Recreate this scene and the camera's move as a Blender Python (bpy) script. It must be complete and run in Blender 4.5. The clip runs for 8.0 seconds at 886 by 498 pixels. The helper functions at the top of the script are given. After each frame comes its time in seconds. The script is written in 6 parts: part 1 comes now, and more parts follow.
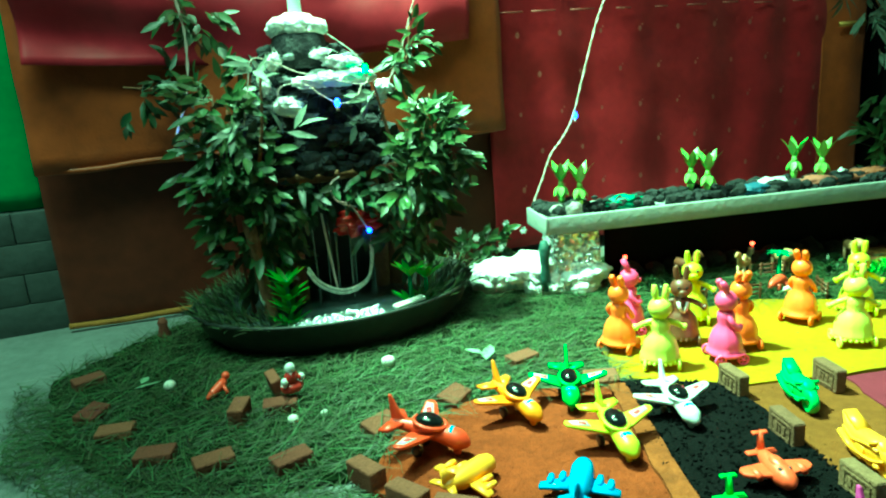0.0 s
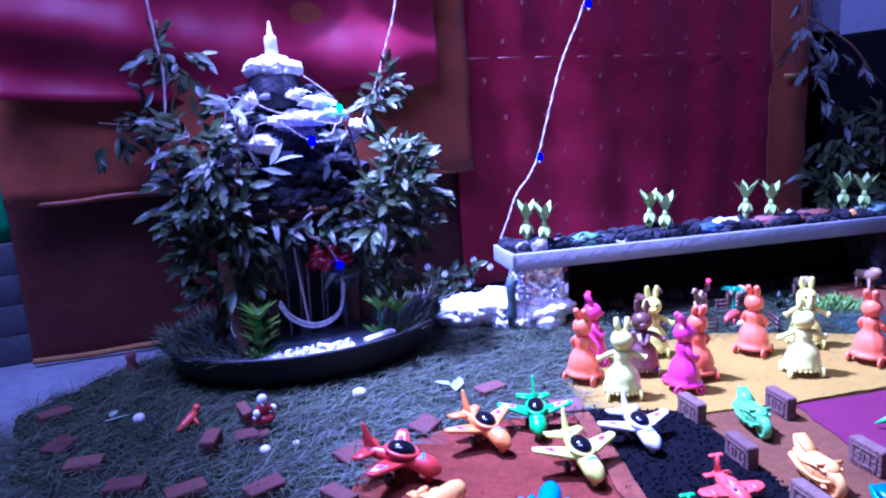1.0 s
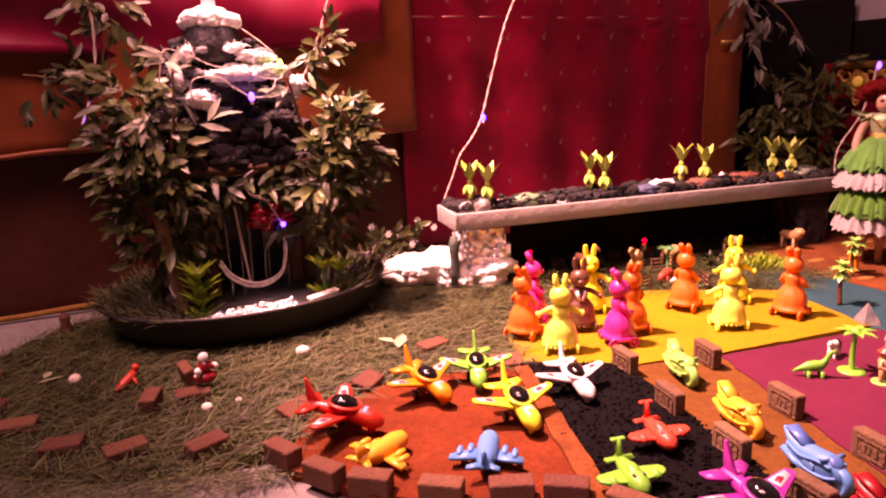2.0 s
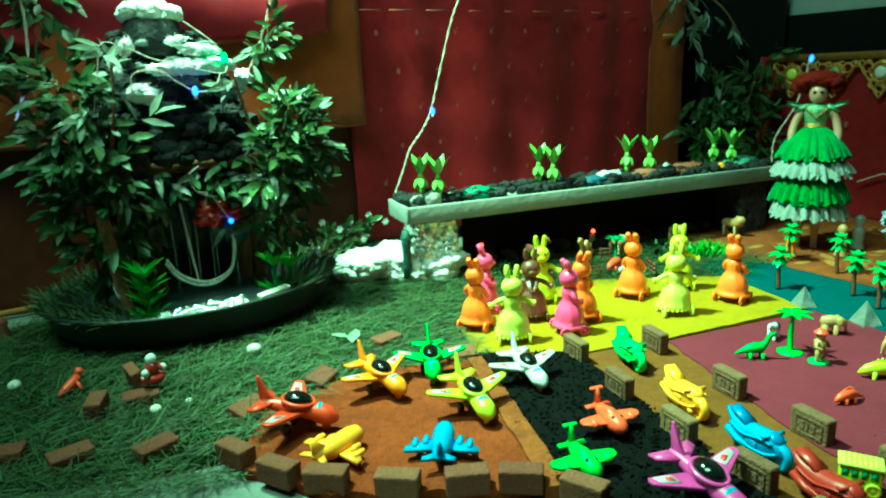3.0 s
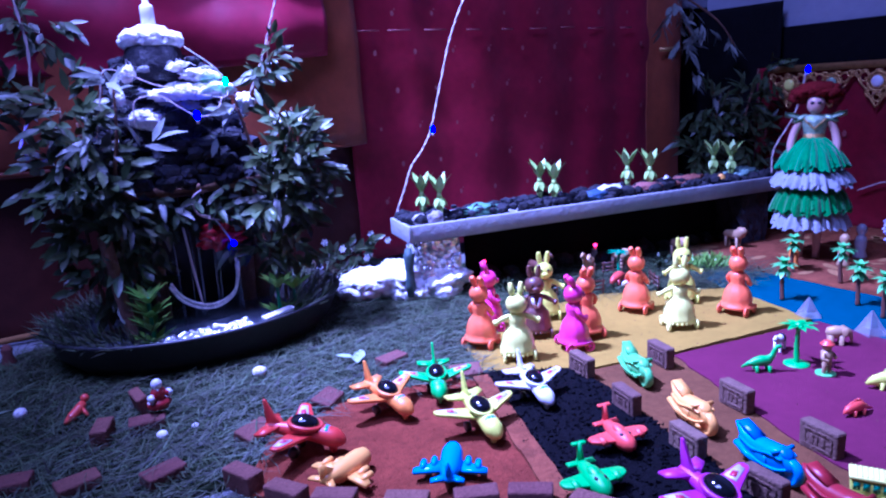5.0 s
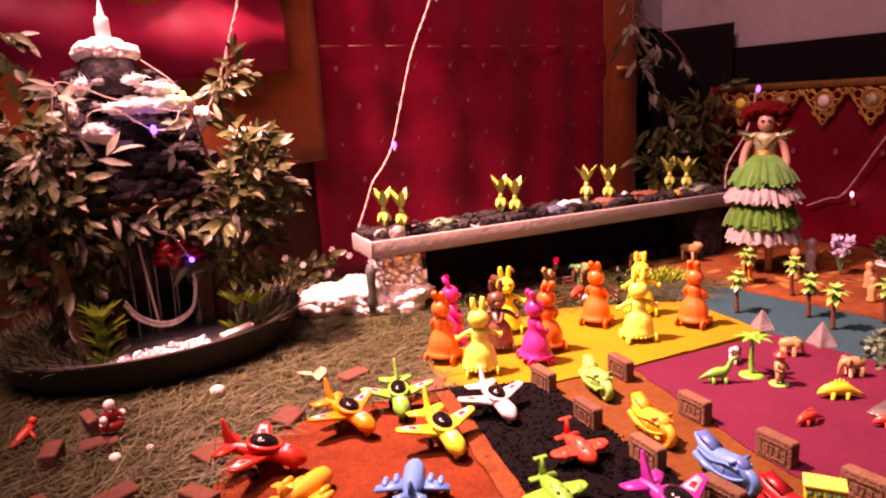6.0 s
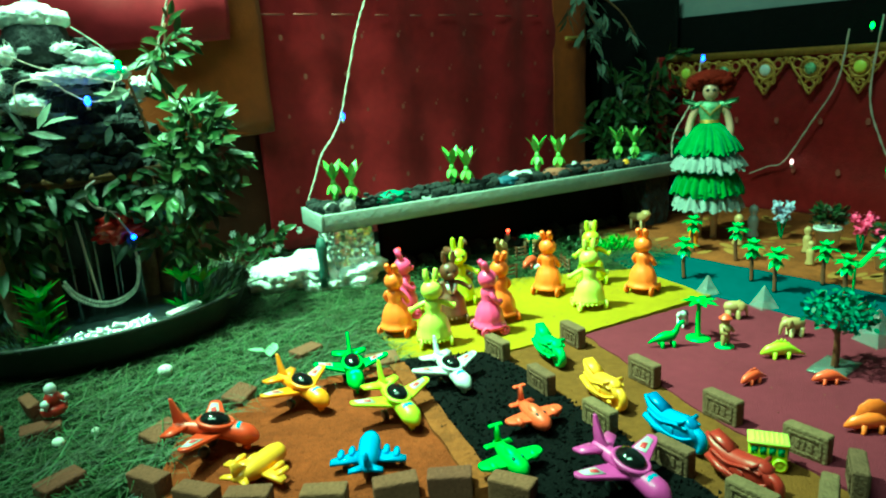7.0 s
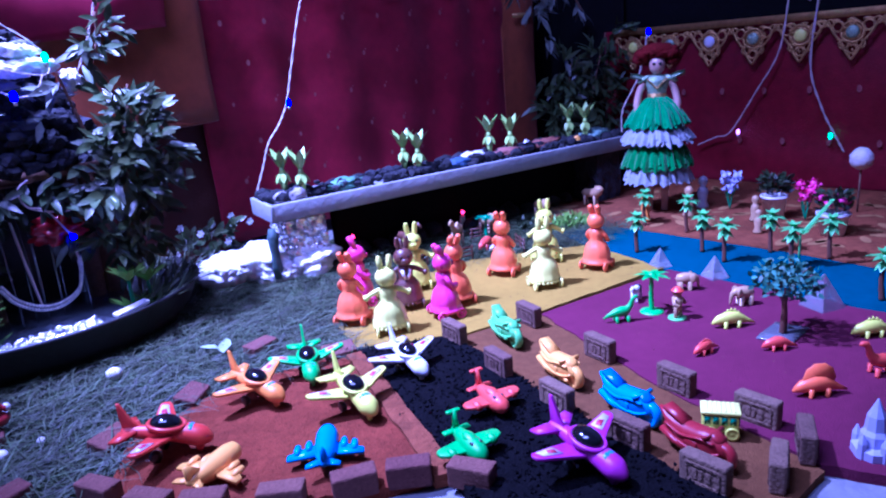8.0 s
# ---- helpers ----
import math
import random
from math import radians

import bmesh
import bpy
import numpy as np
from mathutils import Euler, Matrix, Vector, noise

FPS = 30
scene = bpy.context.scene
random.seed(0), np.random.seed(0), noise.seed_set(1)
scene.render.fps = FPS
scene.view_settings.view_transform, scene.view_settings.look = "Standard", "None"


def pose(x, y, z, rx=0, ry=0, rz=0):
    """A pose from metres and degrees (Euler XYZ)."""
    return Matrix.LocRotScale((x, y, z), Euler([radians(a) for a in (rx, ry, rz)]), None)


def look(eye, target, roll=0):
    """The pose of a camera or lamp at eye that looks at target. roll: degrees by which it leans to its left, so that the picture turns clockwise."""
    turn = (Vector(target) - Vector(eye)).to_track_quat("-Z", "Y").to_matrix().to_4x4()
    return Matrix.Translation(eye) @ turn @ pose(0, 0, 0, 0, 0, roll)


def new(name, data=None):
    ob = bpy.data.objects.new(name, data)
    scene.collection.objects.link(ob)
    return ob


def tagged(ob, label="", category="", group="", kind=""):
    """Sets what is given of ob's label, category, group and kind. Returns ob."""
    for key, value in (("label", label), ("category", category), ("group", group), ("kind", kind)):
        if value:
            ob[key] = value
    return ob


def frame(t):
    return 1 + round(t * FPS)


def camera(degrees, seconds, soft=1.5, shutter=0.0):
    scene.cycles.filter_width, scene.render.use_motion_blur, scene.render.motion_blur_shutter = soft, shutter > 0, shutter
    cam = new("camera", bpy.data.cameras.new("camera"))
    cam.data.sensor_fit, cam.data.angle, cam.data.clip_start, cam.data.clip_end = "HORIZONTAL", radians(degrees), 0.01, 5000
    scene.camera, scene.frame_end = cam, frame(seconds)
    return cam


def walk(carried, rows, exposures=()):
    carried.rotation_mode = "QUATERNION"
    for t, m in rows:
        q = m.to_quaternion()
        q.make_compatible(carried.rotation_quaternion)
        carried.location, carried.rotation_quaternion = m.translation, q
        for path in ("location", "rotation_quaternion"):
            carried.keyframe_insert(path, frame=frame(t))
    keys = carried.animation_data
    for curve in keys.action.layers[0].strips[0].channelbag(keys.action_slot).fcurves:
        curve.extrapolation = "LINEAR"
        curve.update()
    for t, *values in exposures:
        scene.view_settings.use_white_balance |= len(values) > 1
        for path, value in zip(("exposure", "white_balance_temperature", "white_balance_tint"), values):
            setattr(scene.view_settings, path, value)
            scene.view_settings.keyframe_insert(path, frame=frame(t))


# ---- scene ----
cam = camera(66.1, 8.0, 2.1)
# exposure in stops, kelvin, tint
G_BAL, B_BAL, R_BAL = (0.1, 5250, -112), (-0.42, 3820, 70), (0.08, 12300, 124)
PATH = [
    (0, (0.04, 0.037, 0.337), (0.731, 1.851, -0.144), -4.4),
    (0.5, (0.025, 0.021, 0.337), (0.739, 1.839, -0.093), -3.4),
    (1, (0.022, 0.014, 0.336), (0.826, 1.808, -0.036), -3.4),
    (1.5, (0.022, 0.01, 0.333), (0.883, 1.77, -0.067), -2.9),
    (1.7, (0.022, 0.008, 0.331), (0.909, 1.746, -0.11), -2.6),
    (2.8, (0.021, 0.004, 0.327), (1.045, 1.643, -0.189), -2.5),
    (3, (0.022, 0.004, 0.327), (1.068, 1.634, -0.173), -2.6),
    (3.5, (0.024, 0.005, 0.326), (1.11, 1.608, -0.173), -2.4),
    (4, (0.021, 0.005, 0.328), (1.092, 1.621, -0.164), -3.2),
    (5.5, (0.02, 0.005, 0.333), (1.072, 1.648, -0.108), -3.9),
    (6, (0.021, 0.005, 0.332), (1.169, 1.587, -0.089), -3.3),
    (6.5, (0.017, 0.004, 0.329), (1.215, 1.548, -0.099), -3.4),
    (7, (0.025, 0.009, 0.327), (1.267, 1.494, -0.175), -3.5),
    (7.5, (0.046, 0.017, 0.326), (1.384, 1.396, -0.228), -4.2),
    (8, (0.039, 0.009, 0.328), (1.351, 1.409, -0.235), -5.3),
]
# the display's lamp cycles green, blue, red; the picture's balance follows it: start of each turn
PHASE = {"g": G_BAL, "b": B_BAL, "r": R_BAL}
TURNS = [(0.0, "g"), (0.07, "b"), (0.37, "r"), (0.67, "g"), (0.87, "b"), (1.17, "r"), (1.43, "g"), (1.67, "b"), (1.93, "r"), (2.2, "g"), (2.43, "b"), (2.7, "r"),
         (2.97, "g"), (3.23, "b"), (3.55, "r"), (3.77, "g"), (4.07, "b"), (4.33, "r"), (4.6, "g"), (4.87, "b"), (5.13, "r"), (5.37, "g"), (5.67, "b"), (5.93, "r"), (6.67, "g"), (7.47, "b"), (8.04, "b")]
BALANCE = []
for (t0, key), (t1, _) in zip(TURNS, TURNS[1:]):
    stops, kelvin, tint = PHASE[key]
    stops += 0.45 if t0 < 1.5 else 0.0
    BALANCE += [(t0, stops, kelvin, tint), (t1 - 0.034, stops, kelvin, tint)]
walk(cam, [(t, look(eye, target, roll)) for t, eye, target, roll in PATH], BALANCE)
KEY, HILL, ROOM, AIR = 450.0, 62.0, 30.0, 0.125

# ---- light: one strong lamp above the hill, a weak room tube, dim room air ----
def lamp(name, kind, energy, m, size=0.1, colour=(1, 1, 1)):
    data = bpy.data.lights.new(name, kind)
    data.energy, data.color = energy, colour
    if kind == "AREA":
        data.shape, data.size, data.size_y = "RECTANGLE", size, size * 0.4
    else:
        data.shadow_soft_size = size
    ob = new(name, data)
    ob.matrix_world = m
    return ob


spot = lamp("display_lamp", "SPOT", KEY, look((0.06, 1.0, 1.52), (0.67, 0.66, 0.0)), 0.05, (1.0, 0.93, 0.84))
spot.data.spot_size, spot.data.spot_blend = radians(48), 1.0
hill_spot = lamp("hill_lamp", "SPOT", HILL, look((0.20, 0.80, 1.40), (0.235, 0.97, 0.38)), 0.04, (1.0, 0.84, 0.86))
hill_spot.data.spot_size, hill_spot.data.spot_blend = radians(24), 1.0
lamp("room_tube", "AREA", ROOM, look((-0.40, 0.48, 2.0), (0.0, 1.2, 0.28)), 1.2, (1.0, 0.93, 0.96))
world = bpy.data.worlds.new("room_air")
world.use_nodes = True
world.node_tree.nodes["Background"].inputs[0].default_value = (0.75, 0.85, 1.0, 1)
world.node_tree.nodes["Background"].inputs[1].default_value = AIR
scene.world = world


# ---- materials ----
def material(name, colour, rough=0.5, metal=0.0, vary=0.25, grain=60.0, bump=0.0, bump_scale=200.0, island=0.0, each=0.0,
             sheen=0.0, coat=0.0, glow=0.0, see=0.0, stain=0.0, second=None, soft=0.0, shine=0.5):
    """A surface with two scales of variation in colour and roughness, and fine relief."""
    m = bpy.data.materials.new(name)
    m.use_nodes = True
    nt, p = m.node_tree, m.node_tree.nodes["Principled BSDF"]
    add, link = nt.nodes.new, nt.links.new
    p.inputs["Roughness"].default_value, p.inputs["Metallic"].default_value = rough, metal
    p.inputs["Sheen Weight"].default_value, p.inputs["Coat Weight"].default_value = sheen, coat
    p.inputs["Transmission Weight"].default_value = see
    p.inputs["Specular IOR Level"].default_value = shine
    if soft:
        p.inputs["Subsurface Weight"].default_value = soft
        p.inputs["Subsurface Radius"].default_value = (1, 1, 1)
        p.inputs["Subsurface Scale"].default_value = 0.004
    if glow:
        p.inputs["Emission Color"].default_value = (*colour, 1)
        p.inputs["Emission Strength"].default_value = glow
    where = add("ShaderNodeTexCoord")
    fine, wide = add("ShaderNodeTexNoise"), add("ShaderNodeTexNoise")
    fine.inputs["Scale"].default_value, wide.inputs["Scale"].default_value = grain * 6, grain
    for n in (fine, wide):
        n.inputs["Detail"].default_value = 4
        link(where.outputs["Object"], n.inputs["Vector"])
    both = add("ShaderNodeMath")
    both.operation = "ADD"
    link(fine.outputs["Fac"], both.inputs[0])
    link(wide.outputs["Fac"], both.inputs[1])
    span = add("ShaderNodeMapRange")
    span.inputs["From Min"].default_value, span.inputs["From Max"].default_value = 0.6, 1.4
    link(both.outputs[0], span.inputs["Value"])
    ramp = add("ShaderNodeMix")
    ramp.data_type = "RGBA"
    dark = [c * (1 - vary) for c in colour]
    light = second or [min(1.0, c * (1 + vary)) for c in colour]
    ramp.inputs["A"].default_value, ramp.inputs["B"].default_value = (*dark, 1), (*light, 1)
    link(span.outputs["Result"], ramp.inputs["Factor"])
    out = ramp.outputs["Result"]
    if stain:
        spots, cut, dirt = add("ShaderNodeTexNoise"), add("ShaderNodeMapRange"), add("ShaderNodeMix")
        spots.inputs["Scale"].default_value = grain * 0.35
        spots.inputs["Detail"].default_value = 6
        link(where.outputs["Object"], spots.inputs["Vector"])
        cut.inputs["From Min"].default_value, cut.inputs["From Max"].default_value = 0.52, 0.7
        cut.inputs["To Max"].default_value = stain
        link(spots.outputs["Fac"], cut.inputs["Value"])
        dirt.data_type = "RGBA"
        dirt.inputs["B"].default_value = (colour[0] * 0.3, colour[1] * 0.28, colour[2] * 0.25, 1)
        link(cut.outputs["Result"], dirt.inputs["Factor"])
        link(out, dirt.inputs["A"])
        out = dirt.outputs["Result"]
    if island or each:
        if island:
            pick = add("ShaderNodeNewGeometry").outputs["Random Per Island"]
        else:
            pick = add("ShaderNodeObjectInfo").outputs["Random"]
        amount = island or each
        hue, a, b = add("ShaderNodeHueSaturation"), add("ShaderNodeMapRange"), add("ShaderNodeMapRange")
        a.inputs["To Min"].default_value, a.inputs["To Max"].default_value = 1 - amount, 1 + amount
        b.inputs["To Min"].default_value, b.inputs["To Max"].default_value = 0.5 - 0.06 * amount, 0.5 + 0.04 * amount
        link(pick, a.inputs["Value"])
        link(pick, b.inputs["Value"])
        link(a.outputs["Result"], hue.inputs["Value"])
        link(b.outputs["Result"], hue.inputs["Hue"])
        link(out, hue.inputs["Color"])
        out = hue.outputs["Color"]
    link(out, p.inputs["Base Color"])
    r = add("ShaderNodeMapRange")
    r.inputs["To Min"].default_value, r.inputs["To Max"].default_value = max(0.02, rough - 0.12), min(1.0, rough + 0.12)
    link(wide.outputs["Fac"], r.inputs["Value"])
    link(r.outputs["Result"], p.inputs["Roughness"])
    if bump:
        n, b = add("ShaderNodeTexNoise"), add("ShaderNodeBump")
        n.inputs["Scale"].default_value, n.inputs["Detail"].default_value = bump_scale, 5
        link(where.outputs["Object"], n.inputs["Vector"])
        b.inputs["Strength"].default_value, b.inputs["Distance"].default_value = bump, 0.003
        link(n.outputs["Fac"], b.inputs["Height"])
        link(b.outputs["Normal"], p.inputs["Normal"])
    return m


def plastic(name, colour, rough=0.38, soft=0.12):
    return material(name, colour, rough, 0, 0.07, 30, 0.05, 160, coat=0.15, soft=soft)


MAROON = material("maroon_satin", (0.25, 0.007, 0.021), 0.5, 0, 0.22, 9, 0.25, 260, sheen=0.08, stain=0.25, shine=0.25)
ROSE = material("rose_satin", (0.25, 0.008, 0.030), 0.5, 0, 0.2, 8, 0.12, 500, sheen=0.08, shine=0.25)
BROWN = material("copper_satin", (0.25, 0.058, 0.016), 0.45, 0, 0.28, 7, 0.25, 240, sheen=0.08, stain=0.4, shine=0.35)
# darker copy of the copper satin; shade below the upper cloth is in its colour
SHADEDCOPPER = material("shaded_copper_satin", (0.075, 0.018, 0.010), 0.5, 0, 0.3, 7, 0.25, 240, sheen=0.05, stain=0.4, shine=0.25)
WINE = material("wine_satin", (0.17, 0.004, 0.012), 0.45, 0, 0.3, 9, 0.25, 260, sheen=0.06, stain=0.35, shine=0.3)
GOLD = material("gold_thread", (0.50, 0.31, 0.09), 0.34, 0.65, 0.35, 90, 0.6, 500)
GREENCLOTH = material("green_cloth", (0.010, 0.27, 0.06), 0.6, 0, 0.2, 10, 0.2, 240, sheen=0.3)
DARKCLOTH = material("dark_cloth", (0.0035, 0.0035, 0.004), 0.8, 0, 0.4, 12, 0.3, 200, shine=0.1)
GREYWALL = material("grey_plaster", (0.29, 0.30, 0.33), 0.85, 0, 0.12, 6, 0.3, 80, stain=0.3)
ROOMWALL = material("room_plaster", (0.32, 0.31, 0.30), 0.9, 0, 0.12, 3, 0.3, 60, stain=0.3)
STEPSTONE = material("grey_block", (0.06, 0.064, 0.064), 0.85, 0, 0.3, 14, 0.5, 90, stain=0.5)
CONCRETE = material("cement_floor", (0.22, 0.225, 0.22), 0.75, 0, 0.25, 12, 0.5, 150, stain=0.5)
TURF = material("turf_base", (0.019, 0.028, 0.009), 0.95, 0, 0.5, 30, 0.9, 260, stain=0.5, shine=0.1)
BLADE = material("dry_grass", (0.054, 0.070, 0.024), 0.6, 0, 0.3, 40, 0, 1, island=0.8)
REDSOIL = material("red_soil", (0.165, 0.036, 0.013), 0.95, 0, 0.35, 25, 0.8, 420, stain=0.35, shine=0.1)
BLACKSOIL = material("black_soil", (0.0040, 0.0038, 0.0045), 0.95, 0, 0.6, 40, 1.0, 380, shine=0.06)
OCHRE = material("ochre_powder", (0.132, 0.056, 0.016), 0.95, 0, 0.25, 22, 0.6, 520, stain=0.3, shine=0.1)
YELLOW = material("yellow_powder", (0.30, 0.205, 0.016), 0.95, 0, 0.15, 20, 0.5, 600, stain=0.12, shine=0.1)
MAGENTA = material("rose_powder", (0.122, 0.0190, 0.042), 0.95, 0, 0.13, 18, 0.5, 600, stain=0.15, shine=0.1)
BLUE = material("blue_powder", (0.003, 0.068, 0.088), 0.95, 0, 0.18, 20, 0.5, 600, stain=0.1, shine=0.1)
RUG = material("orange_rug", (0.19, 0.058, 0.019), 0.9, 0, 0.4, 24, 0.8, 300, stain=0.55, shine=0.15)
CLAY = material("fired_clay", (0.155, 0.068, 0.046), 0.9, 0, 0.25, 55, 0.7, 420, each=0.22, stain=0.35, shine=0.15)
MOSSCLAY = material("stamped_clay", (0.165, 0.100, 0.062), 0.9, 0, 0.25, 55, 0.7, 420, each=0.18, stain=0.3, shine=0.15)
POT = material("black_basin", (0.018, 0.018, 0.018), 0.55, 0, 0.4, 20, 0.3, 90, stain=0.4)
ROCK = material("cinder_rock", (0.020, 0.020, 0.023), 0.75, 0, 0.6, 45, 1.0, 190, island=0.4, shine=0.25)
COTTON = material("cotton_wool", (0.87, 0.87, 0.86), 0.95, 0, 0.06, 60, 0.8, 260, sheen=0.3, soft=0.3)
FOIL = material("crumpled_foil", (0.86, 0.87, 0.89), 0.24, 0.9, 0.12, 40, 1.0, 130)
LEAF = material("leaf_green", (0.050, 0.073, 0.022), 0.42, 0, 0.3, 50, 0.15, 160, island=0.45)
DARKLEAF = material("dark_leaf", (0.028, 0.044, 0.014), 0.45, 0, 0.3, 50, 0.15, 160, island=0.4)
YOUNGLEAF = material("young_leaf", (0.17, 0.34, 0.030), 0.4, 0, 0.25, 50, 0.1, 160, island=0.3)
BARK = material("pale_bark", (0.16, 0.085, 0.045), 0.85, 0, 0.4, 45, 0.8, 160)
PLANKWOOD = material("whitewashed_wood", (0.31, 0.315, 0.31), 0.7, 0, 0.16, 14, 0.5, 110, stain=0.35)
WIRE = material("white_cable", (0.60, 0.50, 0.46), 0.5, 0, 0.1, 40)
WATER = material("water_film", (0.75, 0.85, 0.88), 0.06, 0, 0.05, 30, 0.3, 120, see=0.9)
GLASSY = material("clear_plastic", (0.80, 0.82, 0.84), 0.12, 0, 0.05, 40, 0.2, 120, see=0.85)
PEBBLE = material("white_pebble", (0.66, 0.64, 0.58), 0.6, 0, 0.2, 60, 0.4, 160, island=0.2)
GLOSSBLACK = material("black_canopy", (0.006, 0.006, 0.007), 0.08, 0, 0.2, 20, coat=0.6)
STICKER = material("pale_sticker", (0.62, 0.58, 0.62), 0.4, 0, 0.25, 200)
REDSTICKER = material("red_sticker", (0.45, 0.03, 0.06), 0.4, 0, 0.25, 200)
BLUESTICKER = material("blue_sticker", (0.10, 0.28, 0.48), 0.3, 0, 0.2, 200)
P_RED = plastic("red_plastic", (0.52, 0.045, 0.022))
P_CORAL = plastic("coral_plastic", (0.68, 0.085, 0.045))
P_ORANGE = plastic("orange_plastic", (0.86, 0.175, 0.040))
P_SPROUT = plastic("sprout_plastic", (0.36, 0.54, 0.11))
P_AMBER = plastic("amber_plastic", (0.78, 0.27, 0.025))
P_YELLOW = plastic("yellow_plastic", (0.86, 0.43, 0.055))
P_LIME = plastic("lime_plastic", (0.68, 0.74, 0.065))
P_PALE = plastic("pale_yellow_plastic", (0.82, 0.86, 0.15))
P_GREEN = plastic("green_plastic", (0.055, 0.46, 0.060))
P_MINT = plastic("mint_plastic", (0.15, 0.52, 0.12))
P_TEAL = plastic("dark_green_plastic", (0.03, 0.26, 0.10))
P_BLUE = plastic("blue_plastic", (0.02, 0.26, 0.60))
P_NAVY = plastic("deep_blue_plastic", (0.03, 0.16, 0.45))
P_PINK = plastic("pink_plastic", (0.80, 0.06, 0.28))
P_PURPLE = plastic("purple_plastic", (0.42, 0.045, 0.33))
P_WHITE = plastic("white_plastic", (0.74, 0.74, 0.76))
P_BROWN = plastic("brown_plastic", (0.11, 0.045, 0.025))
P_TAN = plastic("tan_plastic", (0.42, 0.28, 0.13))
P_GREY = plastic("grey_plastic", (0.27, 0.25, 0.25))
P_WINE = plastic("wine_red_plastic", (0.30, 0.02, 0.02))
P_LILAC = plastic("lilac_plastic", (0.42, 0.42, 0.62))
P_BLACK = plastic("black_plastic", (0.012, 0.012, 0.014))
SKIN = plastic("doll_vinyl", (0.50, 0.32, 0.25))
HAT = material("red_felt", (0.10, 0.006, 0.005), 0.85, 0, 0.3, 60, 0.6, 300, shine=0.1)
GREENNET = material("green_net", (0.008, 0.22, 0.035), 0.75, 0, 0.3, 60, 0.6, 300, sheen=0.4, island=0.2, shine=0.2)
WHITENET = material("white_net", (0.30, 0.32, 0.33), 0.8, 0, 0.15, 60, 0.6, 300, sheen=0.3, shine=0.2)
BODICE = material("sequin_bodice", (0.30, 0.42, 0.26), 0.3, 0.35, 0.4, 150, 0.6, 400)
LED_BLUE = material("blue_led", (0.03, 0.03, 1.0), 0.3, glow=22)
LED_GREEN = material("green_led", (0.01, 1.0, 0.10), 0.3, glow=9)
LED_RED = material("red_led", (1.0, 0.02, 0.03), 0.3, glow=12)
LED_PINK = material("pink_led", (1.0, 0.35, 0.55), 0.3, glow=4)


# ---- mesh tools ----
def part(name, bm, mat, parent=None, label="", smooth=True):
    mesh = bpy.data.meshes.new(name)
    bmesh.ops.recalc_face_normals(bm, faces=bm.faces)
    if smooth:
        for f in bm.faces:
            f.smooth = True
    bm.to_mesh(mesh)
    bm.free()
    for m in (mat if isinstance(mat, (list, tuple)) else [mat]):
        mesh.materials.append(m)
    ob = new(name, mesh)
    ob.parent = parent
    if label:
        ob["label"] = label
    return ob


def thing(name, label, category, x, y, z=0.0, turn=0.0, group="", kind="", size=1.0):
    ob = new(name)
    ob.empty_display_size = 0.01
    ob.matrix_basis = pose(x, y, z, 0, 0, turn) @ Matrix.Scale(size, 4)
    return tagged(ob, label, category, group, kind)


def box(bm, sx, sy, sz, m=Matrix(), bevel=0.0, taper=1.0):
    """A box standing on z = 0 of m."""
    geo = bmesh.ops.create_cube(bm, size=1)["verts"]
    for v in geo:
        k = taper if v.co.z > 0 else 1
        v.co = Vector((v.co.x * sx * k, v.co.y * sy * k, (v.co.z + 0.5) * sz))
    if bevel:
        edges = list({e for v in geo for e in v.link_edges})
        out = bmesh.ops.bevel(bm, geom=edges, offset=bevel, segments=2, affect="EDGES", profile=0.5)
        geo = list({v for v in geo if v.is_valid} | {v for v in out["verts"]})
    bmesh.ops.transform(bm, matrix=m, verts=geo)
    return geo


def ball(bm, r, m=Matrix(), squash=(1, 1, 1), u=12, v=8):
    geo = bmesh.ops.create_uvsphere(bm, u_segments=u, v_segments=v, radius=r)["verts"]
    bmesh.ops.transform(bm, matrix=m @ Matrix.Diagonal((*squash, 1)), verts=geo)
    return geo


def lump(bm, r, centre, squash=(1, 1, 1), rough=0.3, detail=2, freq=2.0):
    geo = bmesh.ops.create_icosphere(bm, subdivisions=detail, radius=1)["verts"]
    off = Vector((random.random(), random.random(), random.random())) * 40
    for w in geo:
        k = 1 + rough * (noise.noise(w.co * freq + off) + 0.5 * noise.noise(w.co * freq * 2.3 + off))
        w.co = Vector((w.co.x * squash[0], w.co.y * squash[1], w.co.z * squash[2])) * (r * k) + Vector(centre)
    return geo


def lathe(bm, profile, m=Matrix(), n=18, wave=0.0, waves=9):
    """Turns (radius, height) pairs round z, closed at both ends."""
    rings = []
    for i, (r, z) in enumerate(profile):
        ring = []
        for k in range(n):
            a = 2 * math.pi * k / n
            rr = r * (1 + wave * math.cos(waves * a))
            ring.append(bm.verts.new(m @ Vector((rr * math.cos(a), rr * math.sin(a), z))))
        rings.append(ring)
    for a, b in zip(rings, rings[1:]):
        for k in range(n):
            bm.faces.new((a[k], a[(k + 1) % n], b[(k + 1) % n], b[k]))
    bm.faces.new(rings[0][::-1])
    bm.faces.new(rings[-1])


